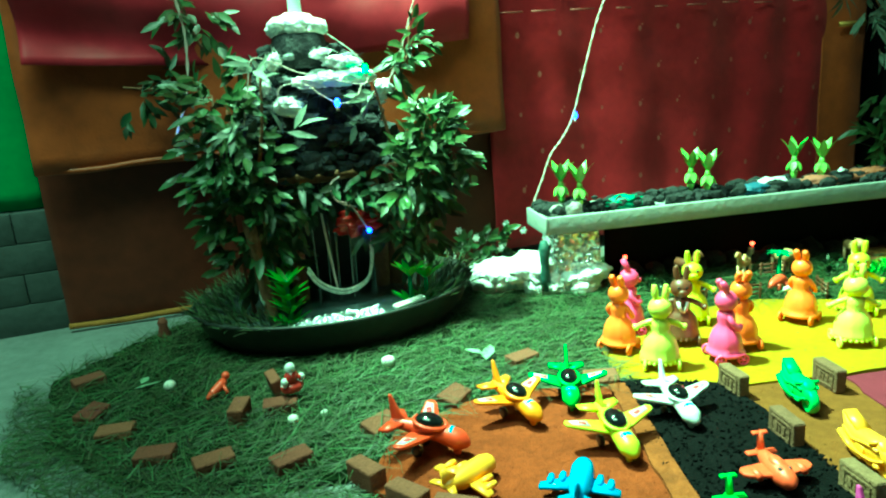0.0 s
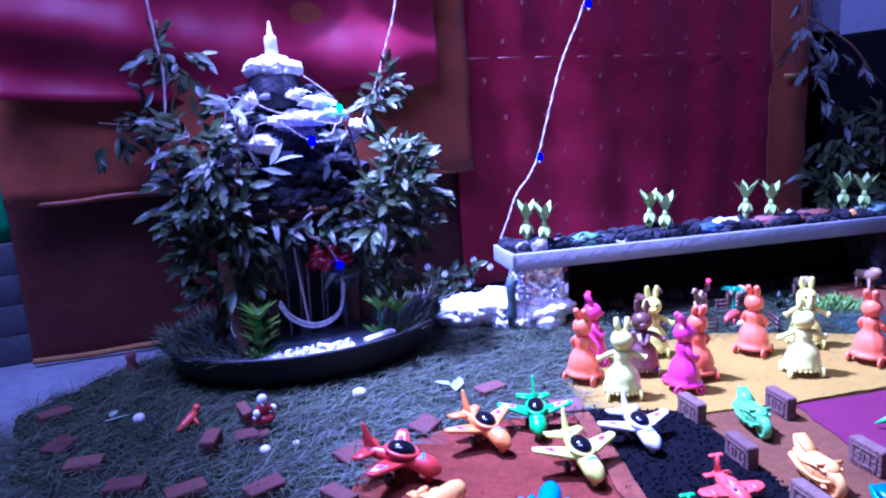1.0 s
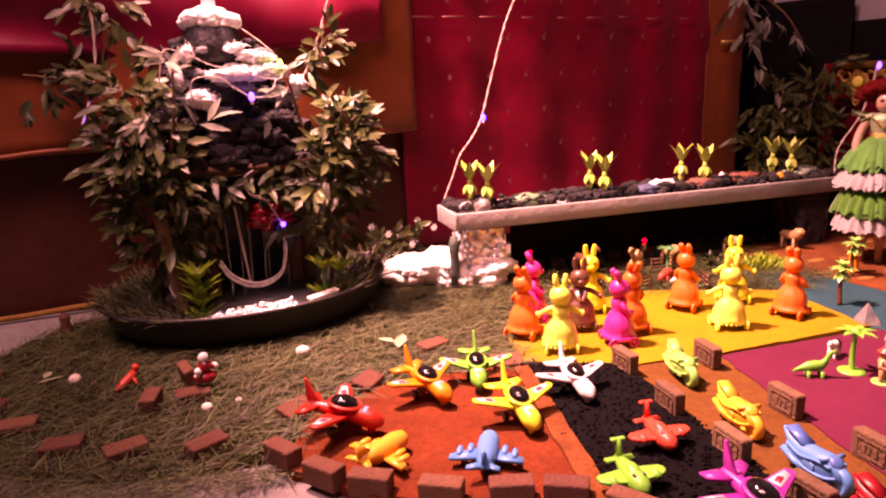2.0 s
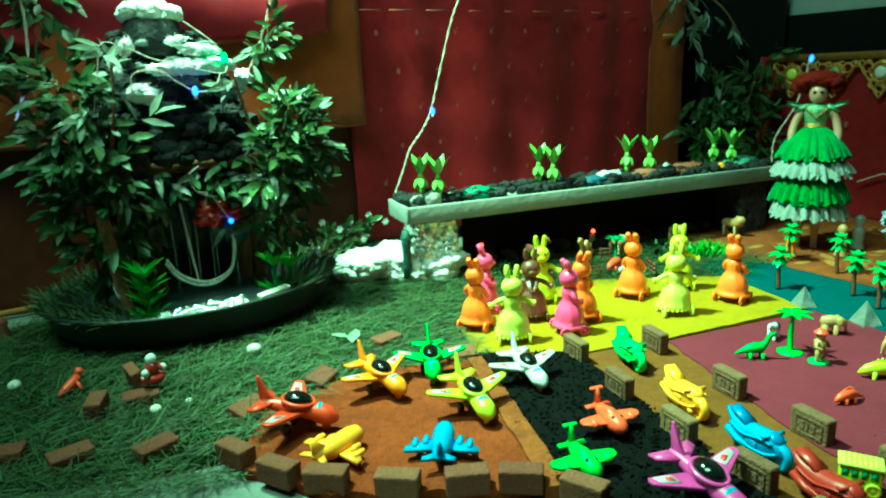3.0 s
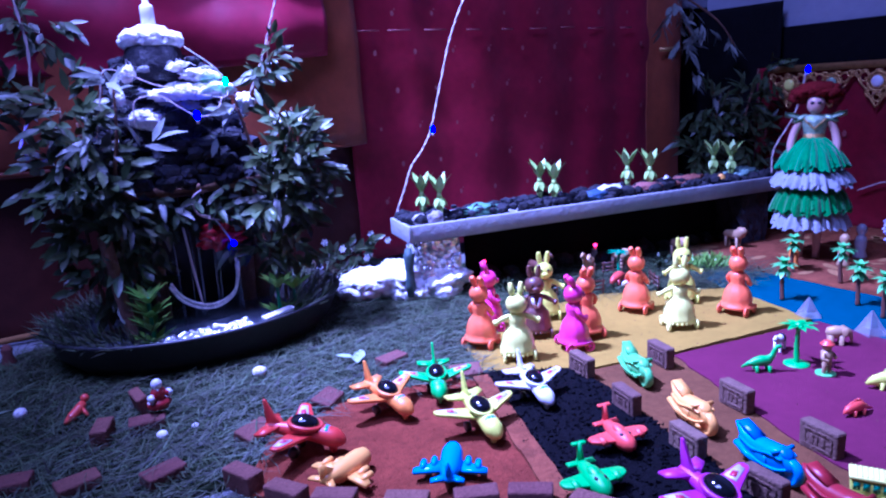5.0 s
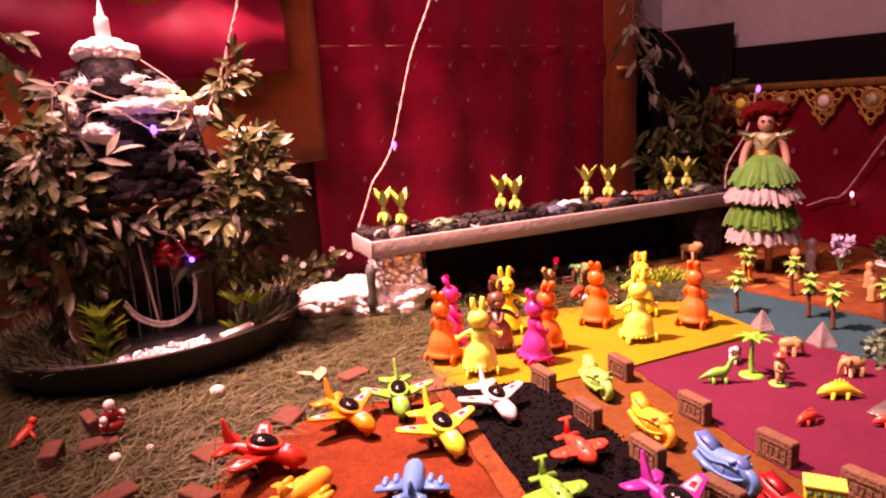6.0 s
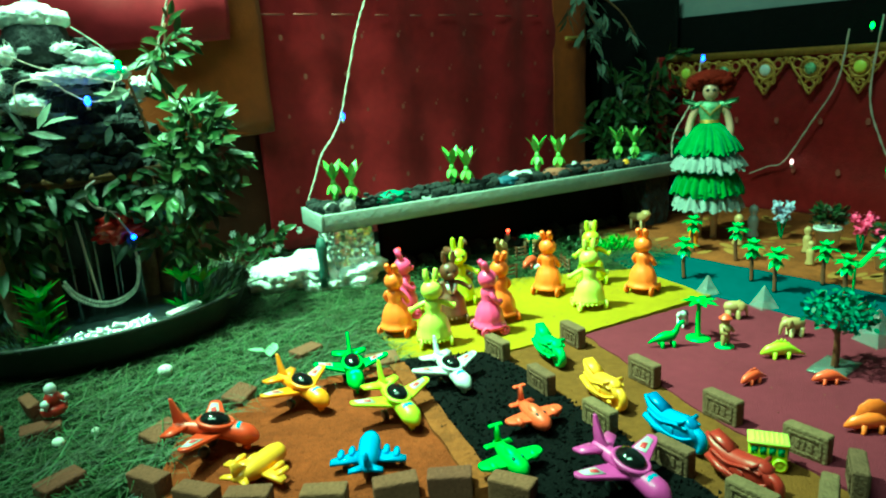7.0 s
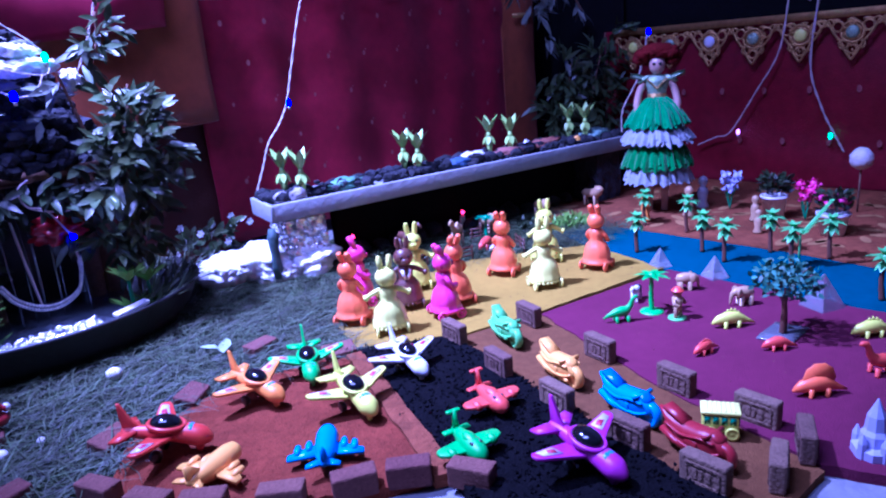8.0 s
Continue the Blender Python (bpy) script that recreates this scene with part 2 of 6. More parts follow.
def tube(bm, pts, radii, n=8, flat=1.0):
    """A tapered limb through points; radii one number or one per point."""
    pts = [Vector(p) for p in pts]
    if not isinstance(radii, (list, tuple)):
        radii = [radii] * len(pts)
    rings = []
    side = None
    for i, p in enumerate(pts):
        d = (pts[min(i + 1, len(pts) - 1)] - pts[max(i - 1, 0)]).normalized()
        if side is None:
            side = d.cross(Vector((0, 0, 1)))
            if side.length < 0.1:
                side = Vector((1, 0, 0))
        side = (side - d * side.dot(d)).normalized()
        up = d.cross(side)
        rings.append([bm.verts.new(p + radii[i] * (math.cos(2 * math.pi * k / n) * side * flat + math.sin(2 * math.pi * k / n) * up)) for k in range(n)])
    for a, b in zip(rings, rings[1:]):
        for k in range(n):
            bm.faces.new((a[k], a[(k + 1) % n], b[(k + 1) % n], b[k]))
    bm.faces.new(rings[0][::-1])
    bm.faces.new(rings[-1])


def smooth_path(pts, steps=6):
    pts = [Vector(p) for p in pts]
    out = []
    for i in range(len(pts) - 1):
        a, b, c, d = pts[max(i - 1, 0)], pts[i], pts[i + 1], pts[min(i + 2, len(pts) - 1)]
        for k in range(steps):
            t = k / steps
            out.append(0.5 * (2 * b + (c - a) * t + (2 * a - 5 * b + 4 * c - d) * t * t + (3 * b - a - 3 * c + d) * t ** 3))
    return out + [pts[-1]]


def slab(bm, outline, z0, z1):
    """A flat plate with an outline in x and y."""
    lo = [bm.verts.new((x, y, z0)) for x, y in outline]
    hi = [bm.verts.new((x, y, z1)) for x, y in outline]
    n = len(outline)
    bm.faces.new(lo[::-1])
    bm.faces.new(hi)
    for i in range(n):
        bm.faces.new((lo[i], lo[(i + 1) % n], hi[(i + 1) % n], hi[i]))


def leaf(bm, base, way, length, width, normal=None, bend=0.25, slot=0):
    """A pointed leaf of six faces with a crease and a bend."""
    way = Vector(way).normalized()
    n = Vector(normal) if normal else Vector((random.uniform(-1, 1), random.uniform(-1, 1), random.uniform(0, 1)))
    s = way.cross(n)
    s = s.normalized() if s.length > 1e-4 else Vector((1, 0, 0))
    n = s.cross(way)
    base = Vector(base)
    mid, left, right = [], [], []
    for t, w in ((0, 0.06), (0.35, 1), (0.7, 0.75)):
        c = base + way * (length * t) - n * (bend * length * t * t)
        mid.append(bm.verts.new(c - n * width * 0.12 * w))
        left.append(bm.verts.new(c + s * width * 0.5 * w))
        right.append(bm.verts.new(c - s * width * 0.5 * w))
    tip = bm.verts.new(base + way * length - n * (bend * length))
    made = []
    for i in range(2):
        made.append(bm.faces.new((mid[i], mid[i + 1], left[i + 1], left[i])))
        made.append(bm.faces.new((mid[i], right[i], right[i + 1], mid[i + 1])))
    made.append(bm.faces.new((mid[2], tip, left[2])))
    made.append(bm.faces.new((mid[2], right[2], tip)))
    for f in made:
        f.material_index = slot


def inside(x, y, poly):
    hit = False
    for i in range(len(poly)):
        (x1, y1), (x2, y2) = poly[i - 1], poly[i]
        if (y1 > y) != (y2 > y) and x < (x2 - x1) * (y - y1) / (y2 - y1) + x1:
            hit = not hit
    return hit


def ragged(poly, step=0.012, jitter=0.004):
    out = []
    for i in range(len(poly)):
        a, b = Vector(poly[i - 1]), Vector(poly[i])
        n = max(1, int((b - a).length / step))
        for k in range(n):
            p = a.lerp(b, k / n)
            d = Vector((noise.noise(Vector((p.x * 40, p.y * 40, 1))), noise.noise(Vector((p.x * 40, p.y * 40, 7)))))
            e = Vector((noise.noise(Vector((p.x * 170, p.y * 170, 1))), noise.noise(Vector((p.x * 170, p.y * 170, 7)))))
            out.append(tuple(p + jitter * (d + 0.6 * e)))
    return out


# ---- the setting ----
def setting(ob, label, category):
    return tagged(ob, label, category, kind="structure")


def cloth(name, mat, u0, u1, z0, z1, line, label, folds=5, depth=0.006, sag=0.0, nu=60, nz=40, cross=0.0, parent=None):
    """Hanging cloth along a line in plan (start, way, inward), u metres along it, with soft vertical folds."""
    (sx, sy), (wx, wy), (ix, iy) = line
    bm = bmesh.new()
    rows = []
    seed = random.random() * 50
    for j in range(nz + 1):
        row = []
        for i in range(nu + 1):
            u, z = u0 + (u1 - u0) * i / nu, z0 + (z1 - z0) * j / nz
            d = depth * (math.sin(u * folds * 6.283 + 1.5 * noise.noise(Vector((u * 3, z * 2, seed)))) * 0.5
                         + 1.2 * noise.noise(Vector((u * 6, z * 1.5, seed + 3))) + 0.5 * noise.noise(Vector((u * 16, z * 12, seed + 9))))
            d += cross * math.sin(z * 40 + 3 * noise.noise(Vector((u * 2.2, z * 3, seed))) + u * 7)
            zz = z - sag * math.sin(math.pi * i / nu) * (1 - j / nz)
            row.append(bm.verts.new((sx + wx * u + ix * d, sy + wy * u + iy * d, zz)))
        rows.append(row)
    for a, b in zip(rows, rows[1:]):
        for i in range(nu):
            bm.faces.new((a[i], a[i + 1], b[i + 1], b[i]))
    ob = part(name, bm, mat, parent)
    mod = ob.modifiers.new("thickness", "SOLIDIFY")
    mod.thickness, mod.offset = 0.0015, 0
    if parent is None:
        setting(ob, label, "cloth")
    elif label:
        ob["label"] = label
    return ob


ANG = radians(-4)
BACK = ((-0.03, 1.207), (math.cos(ANG), math.sin(ANG)), (math.sin(ANG), -math.cos(ANG)))


def back(u, d=0.0):
    """The place u metres along the back wall, d metres in front of it."""
    (sx, sy), (wx, wy), (ix, iy) = BACK
    return sx + wx * u + ix * d, sy + wy * u + iy * d


RIGHT = ((1.48, 1.10), (0.0, -1.0), (-1.0, 0.0))


def plane_box(name, x0, x1, y0, y1, z0, z1, mat, label, category):
    bm = bmesh.new()
    box(bm, x1 - x0, y1 - y0, z1 - z0, Matrix.Translation(((x0 + x1) / 2, (y0 + y1) / 2, z0)))
    return setting(part(name, bm, mat, smooth=False), label, category)


plane_box("floor", -2.6, 3.2, -2.6, 2.0, -0.06, -0.006, CONCRETE, "worn grey cement floor with damp stains", "floor")
plane_box("ceiling", -2.6, 3.2, -2.6, 2.0, 2.6, 2.7, ROOMWALL, "plain plaster ceiling of the room", "ceiling")
plane_box("wall_west", -2.7, -2.6, -2.6, 2.0, -0.06, 2.6, ROOMWALL, "plain plaster wall of the room", "wall")
plane_box("wall_east", 3.2, 3.3, -2.6, 2.0, -0.06, 2.6, ROOMWALL, "plain plaster wall of the room", "wall")
plane_box("wall_south", -2.6, 3.2, -2.7, -2.6, -0.06, 2.6, ROOMWALL, "plain plaster wall of the room", "wall")
plane_box("wall_north", -2.6, 3.2, 1.34, 1.44, -0.06, 2.6, ROOMWALL, "plain plaster wall behind the cloths", "wall")
plane_box("wall_corner", 1.40, 1.56, 1.10, 1.30, 0.482, 2.2, GREYWALL, "pale grey plaster corner above dark cloth", "wall")
plane_box("wall_right", 1.53, 1.60, -1.4, 1.10, 0.405, 2.2, GREYWALL, "pale grey plaster wall above dark cloth", "wall")

# low cloth: the shade from cloth and hill above is painted by the darker satin
cloth("curtain_copper_low", SHADEDCOPPER, -0.125, 0.62, 0.0, 0.26, BACK, "copper satin cloth reaching the cement floor, shade in its colour", 3, 0.007)
cloth("curtain_copper_high", BROWN, -0.118, 0.625, 0.245, 1.25, (back(0, 0.032), BACK[1], BACK[2]), "copper brown satin cloth with a soft horizontal fold", 2.5, 0.010, cross=0.003)
cloth("curtain_maroon", MAROON, 0.605, 1.36, 0.02, 1.25, (back(0, 0.012), BACK[1], BACK[2]), "maroon satin curtain with small woven gold motifs", 7, 0.008, nu=110, nz=60, cross=0.0012)
cloth("curtain_copper_strip", BROWN, 1.34, 1.445, 0.0, 1.25, (back(0, 0.022), BACK[1], BACK[2]), "narrow copper brown satin strip with a gold band", 8, 0.006, nu=24)
cloth("drape_rose", ROSE, -0.098, 0.56, 0.40, 1.25, (back(0, 0.055), BACK[1], BACK[2]), "rose red satin drape hung over the copper cloth", 5, 0.018, sag=0.016, cross=0.009, nu=80, nz=70)
cloth("curtain_green", GREENCLOTH, -0.55, 0.40, 0.19, 1.25, ((-0.55, 1.262), (1, 0), (0, -1)), "bright green cloth hanging beside the copper cloth", 9, 0.010)
cloth("curtain_dark", DARKCLOTH, 1.40, 1.60, 0.0, 0.486, (back(0, -0.02), BACK[1], BACK[2]), "black cloth hanging in the corner behind leaves", 4, 0.006, nu=30)
cloth("curtain_dark_side", DARKCLOTH, 0.0, 1.9, 0.325, 0.415, ((1.515, 1.10), (0, -1), (-1, 0)), "black cloth band above the gold lace border", 5, 0.004)
cloth("curtain_wine", WINE, 0.17, 1.9, -0.002, 0.33, RIGHT, "dark maroon satin cloth behind the doll with gold motifs", 5, 0.003, nu=90, cross=0.002)
cloth("curtain_dark_corner", DARKCLOTH, 0.0, 0.21, 0.0, 0.47, ((1.50, 1.10), (0, -1), (-1, 0)), "black cloth hanging in the corner behind leaves", 4, 0.006, nu=24)

# rolled hem of the upper copper cloth
bm = bmesh.new()
tube(bm, [(*back(u, 0.036 + 0.004 * math.sin(u * 17)), 0.249 + 0.003 * math.sin(u * 9) + 0.0015 * math.sin(u * 41)) for u in [-0.118 + 0.743 * i / 60 for i in range(61)]], 0.0042, 8)
part("hem", bm, BROWN, bpy.data.objects["curtain_copper_high"])

# stone course left of the cloths
stones = setting(new("wall_stone"), "low dark grey stone block course by the floor", "wall")
for row in range(4):
    for k in range(4):
        bm = bmesh.new()
        box(bm, 0.1188, 0.05, 0.0478, pose(-0.56 + 0.12 * k + 0.055 * (row % 2), 1.262, -0.006 + 0.0485 * row), 0.0015)
        part("block", bm, STEPSTONE, stones)

# gold motifs on the maroon curtain, band on the copper strip
bm = bmesh.new()
for row in range(8):
    for k in range(9):
        u, z = 0.66 + 0.082 * k + 0.04 * (row % 2), 0.13 + 0.068 * row
        if u > 1.33:
            continue
        x, y = back(u, 0.0255)
        m = Matrix.Translation((x, y, z)) @ Matrix.Rotation(ANG, 4, "Z") @ Matrix.Rotation(radians(90), 4, "X")
        geo = bmesh.ops.create_circle(bm, cap_ends=True, segments=7, radius=0.0045 * random.uniform(0.7, 1.1))["verts"]
        bmesh.ops.transform(bm, matrix=m @ Matrix.Diagonal((0.8, 1.15, 1, 1)), verts=geo)
        if random.random() < 0.6:
            geo = bmesh.ops.create_circle(bm, cap_ends=True, segments=5, radius=0.002)["verts"]
            bmesh.ops.transform(bm, matrix=m @ Matrix.Translation((0.004, 0.007, 0.001)), verts=geo)
MOTIF = material("faded_gold_motif", (0.30, 0.09, 0.08), 0.5, 0.2, 0.4, 120, 0.4, 400)
tagged(part("motif", bm, MOTIF, bpy.data.objects["curtain_maroon"], smooth=False), kind="stuff")
bm = bmesh.new()
for k in range(12):
    for row in range(2):
        y, z = 0.86 - 0.085 * k + 0.04 * row, 0.09 + 0.1 * row
        m = Matrix.Translation((1.4745, y, z)) @ Matrix.Rotation(radians(90), 4, "Y")
        geo = bmesh.ops.create_circle(bm, cap_ends=True, segments=7, radius=0.006)["verts"]
        bmesh.ops.transform(bm, matrix=m @ Matrix.Diagonal((1.2, 0.8, 1, 1)), verts=geo)
tagged(part("motif", bm, MOTIF, bpy.data.objects["curtain_wine"], smooth=False), kind="stuff")
bm = bmesh.new()
x, y = back(1.40, 0.034)
box(bm, 0.07, 0.003, 0.010, Matrix.Translation((x, y, 0.381)) @ Matrix.Rotation(ANG, 4, "Z"))
part("gold_band", bm, GOLD, bpy.data.objects["curtain_copper_strip"])
bm = bmesh.new()
for k in range(9):
    x, y = back(0.63 + 0.078 * k + random.uniform(0, 0.02), 0.027)
    box(bm, random.uniform(0.02, 0.06), 0.0016, 0.0025, Matrix.Translation((x, y, 0.4375 + random.uniform(-0.002, 0.002))) @ Matrix.Rotation(ANG, 4, "Z"))
part("seam", bm, MOTIF, bpy.data.objects["curtain_maroon"], "faint raised seam thread")


# ground sheets
def sheet(name, poly, z0, z1, mat, label, category, jitter=0.004):
    bm = bmesh.new()
    outline = ragged(poly, jitter=jitter)
    slab(bm, outline, z0, z1)
    bmesh.ops.triangulate(bm, faces=[f for f in bm.faces if len(f.verts) > 4])
    return setting(part(name, bm, mat, smooth=False), label, category)


GRASS = [(-0.15, 0.98), (-0.13, 0.80), (-0.05, 0.66), (0.06, 0.60), (0.14, 0.58), (0.25, 0.58), (0.46, 0.60), (0.50, 0.70), (0.77, 0.70),
         (0.94, 0.60), (1.06, 0.62), (1.10, 0.90), (0.60, 1.12), (0.20, 1.16), (0.0, 1.12)]
YEL = [(0.452, 0.600), (0.495, 0.715), (0.62, 0.752), (0.775, 0.728), (0.93, 0.615), (0.884, 0.462), (0.66, 0.507), (0.54, 0.545)]
MAG = [(0.658, 0.503), (0.885, 0.452), (0.868, 0.273), (0.866, 0.10), (0.86, -0.35), (0.62, -0.10), (0.535, 0.145), (0.575, 0.30)]
BLU = [(0.93, 0.615), (0.975, 0.71), (1.03, 0.67), (1.046, 0.636), (1.035, 0.344), (1.018, 0.226), (1.0, -0.35), (0.856, -0.35), (0.862, 0.1), (0.866, 0.28), (0.882, 0.455)]
ORA = [(1.09, 0.95), (1.47, 1.02), (1.47, -0.4), (1.004, -0.4), (1.022, 0.226), (1.040, 0.344), (1.050, 0.636), (1.035, 0.68)]
RED = [(0.455, 0.612), (0.36, 0.362), (0.30, 0.392), (0.20, 0.462), (0.15, 0.55), (0.20, 0.63), (0.31, 0.655)]
BLA = [(0.452, 0.618), (0.545, 0.545), (0.478, 0.30), (0.44, 0.13), (0.30, 0.20), (0.345, 0.34)]
ROA = [(0.54, 0.548), (0.662, 0.508), (0.577, 0.30), (0.53, 0.14), (0.44, 0.15), (0.476, 0.30)]
sheet("ground_turf", GRASS, -0.006, 0.0, TURF, "dark trampled turf strewn with dry grass", "grass", 0.012)
sheet("ground_rug", ORA, -0.006, 0.003, RUG, "rough orange brown rug with dark streaks", "rug", 0.002)
sheet("ground_blue", BLU, -0.006, 0.0025, BLUE, "smooth bed of blue coloured powder", "powder bed", 0.002)
sheet("ground_yellow", YEL, -0.006, 0.0045, YELLOW, "flat bed of yellow coloured powder", "powder bed", 0.003)
sheet("ground_rose", MAG, -0.006, 0.0035, MAGENTA, "flat bed of rose coloured powder", "powder bed", 0.003)
sheet("ground_red_soil", RED, -0.006, 0.004, REDSOIL, "red soil bed inside a ring of bricks", "soil bed", 0.005)
sheet("ground_black_soil", BLA, -0.006, 0.006, BLACKSOIL, "black crumbly soil strip", "soil bed", 0.005)
sheet("ground_soil_edge", [(0.434, 0.606), (0.451, 0.600), (0.357, 0.352), (0.338, 0.362)], -0.004, 0.0078, RUG, "narrow tan cement edge between the soil beds", "edging", 0.002)
sheet("ground_road", ROA, -0.006, 0.002, OCHRE, "ochre powder road between brick posts", "road", 0.003)

RUGPRINT = material("tan_print", (0.30, 0.155, 0.045), 0.9, 0, 0.3, 40, 0.6, 300, shine=0.15)
bm = bmesh.new()
for k in range(150):
    x, y = random.uniform(1.07, 1.44), random.uniform(-0.1, 0.9)
    if inside(x, y, ORA):
        geo = bmesh.ops.create_circle(bm, cap_ends=True, segments=12, radius=random.uniform(0.006, 0.016))["verts"]
        for w in geo:
            w.co.z = -0.0012 if w.co.length < 1e-6 else 0.0
        bmesh.ops.transform(bm, matrix=pose(x, y, 0.0036, 0, 0, random.uniform(0, 180)) @ Matrix.Diagonal((1.5, 0.6, 1, 1)), verts=geo)
tagged(part("print", bm, RUGPRINT, bpy.data.objects["ground_rug"], "faded tan oval print", smooth=False), kind="stuff")
bm = bmesh.new()
tube(bm, [(*back(u, 0.014 + 0.003 * math.sin(u * 19)), 0.0035 + 0.0015 * math.sin(u * 31)) for u in [-0.122 + 0.26 * i / 30 for i in range(31)]], 0.0048, 8)
part("lower_hem", bm, RUGPRINT, bpy.data.objects["curtain_copper_low"], "pale frayed hem on the floor")


# ---- the hill in its basin ----
HX, HY = 0.235, 1.0
basin = thing("basin", "wide black shallow basin holding the hill and water", "basin", HX, HY, 0.0)
bm = bmesh.new()
lathe(bm, [(0.150, 0.0), (0.172, 0.004), (0.190, 0.022), (0.203, 0.048), (0.207, 0.052), (0.205, 0.055), (0.199, 0.053), (0.188, 0.036), (0.05, 0.034)],
      Matrix.Diagonal((1, 0.80, 1, 1)), 64)
part("bowl", bm, POT, basin)
bm = bmesh.new()
lathe(bm, [(0.02, 0.036), (0.187, 0.036), (0.186, 0.0375), (0.02, 0.0375)], Matrix.Diagonal((1, 0.80, 1, 1)), 48)
part("water", bm, WATER, basin, "shallow clear water")

hill = thing("rock_hill", "dark cinder rock hill with cotton snow on top", "rockery", HX, HY, 0.03)
bm = bmesh.new()
lathe(bm, [(0.118, 0.195), (0.122, 0.205), (0.112, 0.235), (0.095, 0.265), (0.078, 0.295), (0.062, 0.325), (0.045, 0.35), (0.035, 0.37)], Matrix.Diagonal((1, 0.5, 1, 1)) @ Matrix.Translation((-0.010, 0.012, 0)), 40)
bmesh.ops.subdivide_edges(bm, edges=bm.edges[:], cuts=2, use_grid_fill=True)
for w in bm.verts:
    q = w.co * 45
    w.co += Vector((noise.noise(q), noise.noise(q + Vector((7, 0, 0))), 0.6 * noise.noise(q + Vector((0, 7, 0))))) * 0.016
for k in range(330):
    z = random.uniform(0.20, 0.365)
    w = 0.124 - 0.52 * max(0, z - 0.215)
    a = random.uniform(0, 6.283)
    lump(bm, random.uniform(0.005, 0.013) * (1.3 if z < 0.26 else 1), (w * math.cos(a) - 0.010, 0.5 * w * math.sin(a) + 0.006, z), (1.1, 0.9, 0.8), 0.55, 2, 1.9)
part("rocks", bm, ROCK, hill, smooth=False)
bm = bmesh.new()
lathe(bm, [(0.040, 0.335), (0.037, 0.36), (0.033, 0.378), (0.02, 0.384)], Matrix.Translation((-0.018, -0.02, 0)), 20, 0.05, 7)
part("summit", bm, ROCK, hill)
bm = bmesh.new()
for a in range(14):
    lump(bm, 0.017, (-0.018 + 0.024 * math.cos(a * 0.9), -0.02 + 0.018 * math.sin(a * 0.9), 0.385 + 0.003 * (a % 3)), (1, 1, 0.62), 0.25, 3, 3)
lump(bm, 0.026, (-0.018, -0.02, 0.390), (1, 1, 0.7), 0.2, 3, 3)
part("snow_cap", bm, COTTON, hill, "white cotton cap")
bm = bmesh.new()
lathe(bm, [(0.0092, 0.395), (0.0086, 0.427), (0.0075, 0.430), (0.0042, 0.432), (0.0036, 0.438), (0.0008, 0.450)], Matrix.Translation((-0.018, -0.022, 0)), 14)
part("candle", bm, P_WHITE, hill, "white pointed candle")
for x, y, z, r, s in ((0.026, -0.060, 0.338, 0.011, (2.0, 0.8, 0.9)), (0.046, -0.062, 0.322, 0.012, (1.8, 0.8, 1.0)), (0.012, -0.066, 0.318, 0.013, (1.9, 0.8, 0.9)),
                      (-0.018, -0.066, 0.316, 0.012, (1.7, 0.8, 0.8)), (-0.045, -0.064, 0.288, 0.012, (1.5, 0.8, 1.0)), (0.082, -0.055, 0.300, 0.009, (1.1, 0.8, 1.5)),
                      (-0.058, -0.06, 0.345, 0.007, (1.2, 0.8, 1.6)), (0.004, -0.062, 0.352, 0.008, (1.8, 0.8, 0.7)), (-0.075, -0.062, 0.318, 0.007, (1, 0.8, 1.8))):
    bm = bmesh.new()
    for k in range(5):
        lump(bm, r * random.uniform(0.6, 1), (x + s[0] * r * random.uniform(-0.6, 0.6), y + random.uniform(-0.003, 0.003), z + s[2] * r * random.uniform(-0.3, 0.3)), (s[0] * 0.75, s[1], s[2] * 0.8), 0.7, 3, 2.2)
    for w in random.sample(list(bm.verts), 130):
        d = Vector((random.gauss(0, 1.4), random.gauss(-0.3, 0.6), random.gauss(0, 0.9))).normalized() * random.uniform(0.004, 0.010)
        q, e = w.co.copy(), Vector((-d.z, 0.0001, d.x)).normalized() * 0.0004
        bm.faces.new([bm.verts.new(q - e), bm.verts.new(q + e), bm.verts.new(q + d)])
    part("cotton_tuft", bm, COTTON, hill, "white cotton tuft")
FILM = material("thin_cotton", (0.22, 0.23, 0.24), 0.9, 0, 0.2, 60, 0.8, 260, sheen=0.2)
bm = bmesh.new()
for k in range(26):
    z = random.uniform(0.272, 0.352)
    x = random.uniform(-1, 1) * (0.100 - 0.62 * max(0, z - 0.275)) - 0.012
    lump(bm, random.uniform(0.004, 0.009), (x, -0.060 + 0.10 * max(0, z - 0.29) + random.uniform(-0.004, 0.003), z), (1.7, 0.4, 0.55), 0.8, 2, 2.2)
for w in random.sample(list(bm.verts), 700):
    d = Vector((random.gauss(0, 1.6), random.gauss(-0.2, 0.4), random.gauss(0, 0.6))).normalized() * random.uniform(0.006, 0.016)
    q, e = w.co.copy(), Vector((-d.z, 0.0001, d.x)).normalized() * 0.00035
    bm.faces.new([bm.verts.new(q - e), bm.verts.new(q + e), bm.verts.new(q + d)])
tagged(part("cotton_film", bm, FILM, hill, "thin grey wisps of cotton over the rocks"), kind="stuff")
bm = bmesh.new()
for x in (-0.085, -0.05, 0.075, 0.10):
    tube(bm, smooth_path([(x, 0.02, 0.0), (x + random.uniform(-0.01, 0.01), 0.03, 0.1), (x * 0.9, 0.02, 0.22)]), [0.012] * 7 + [0.010] * 6, 9)
part("posts", bm, BARK, hill, "rough wooden sticks")
bm = bmesh.new()
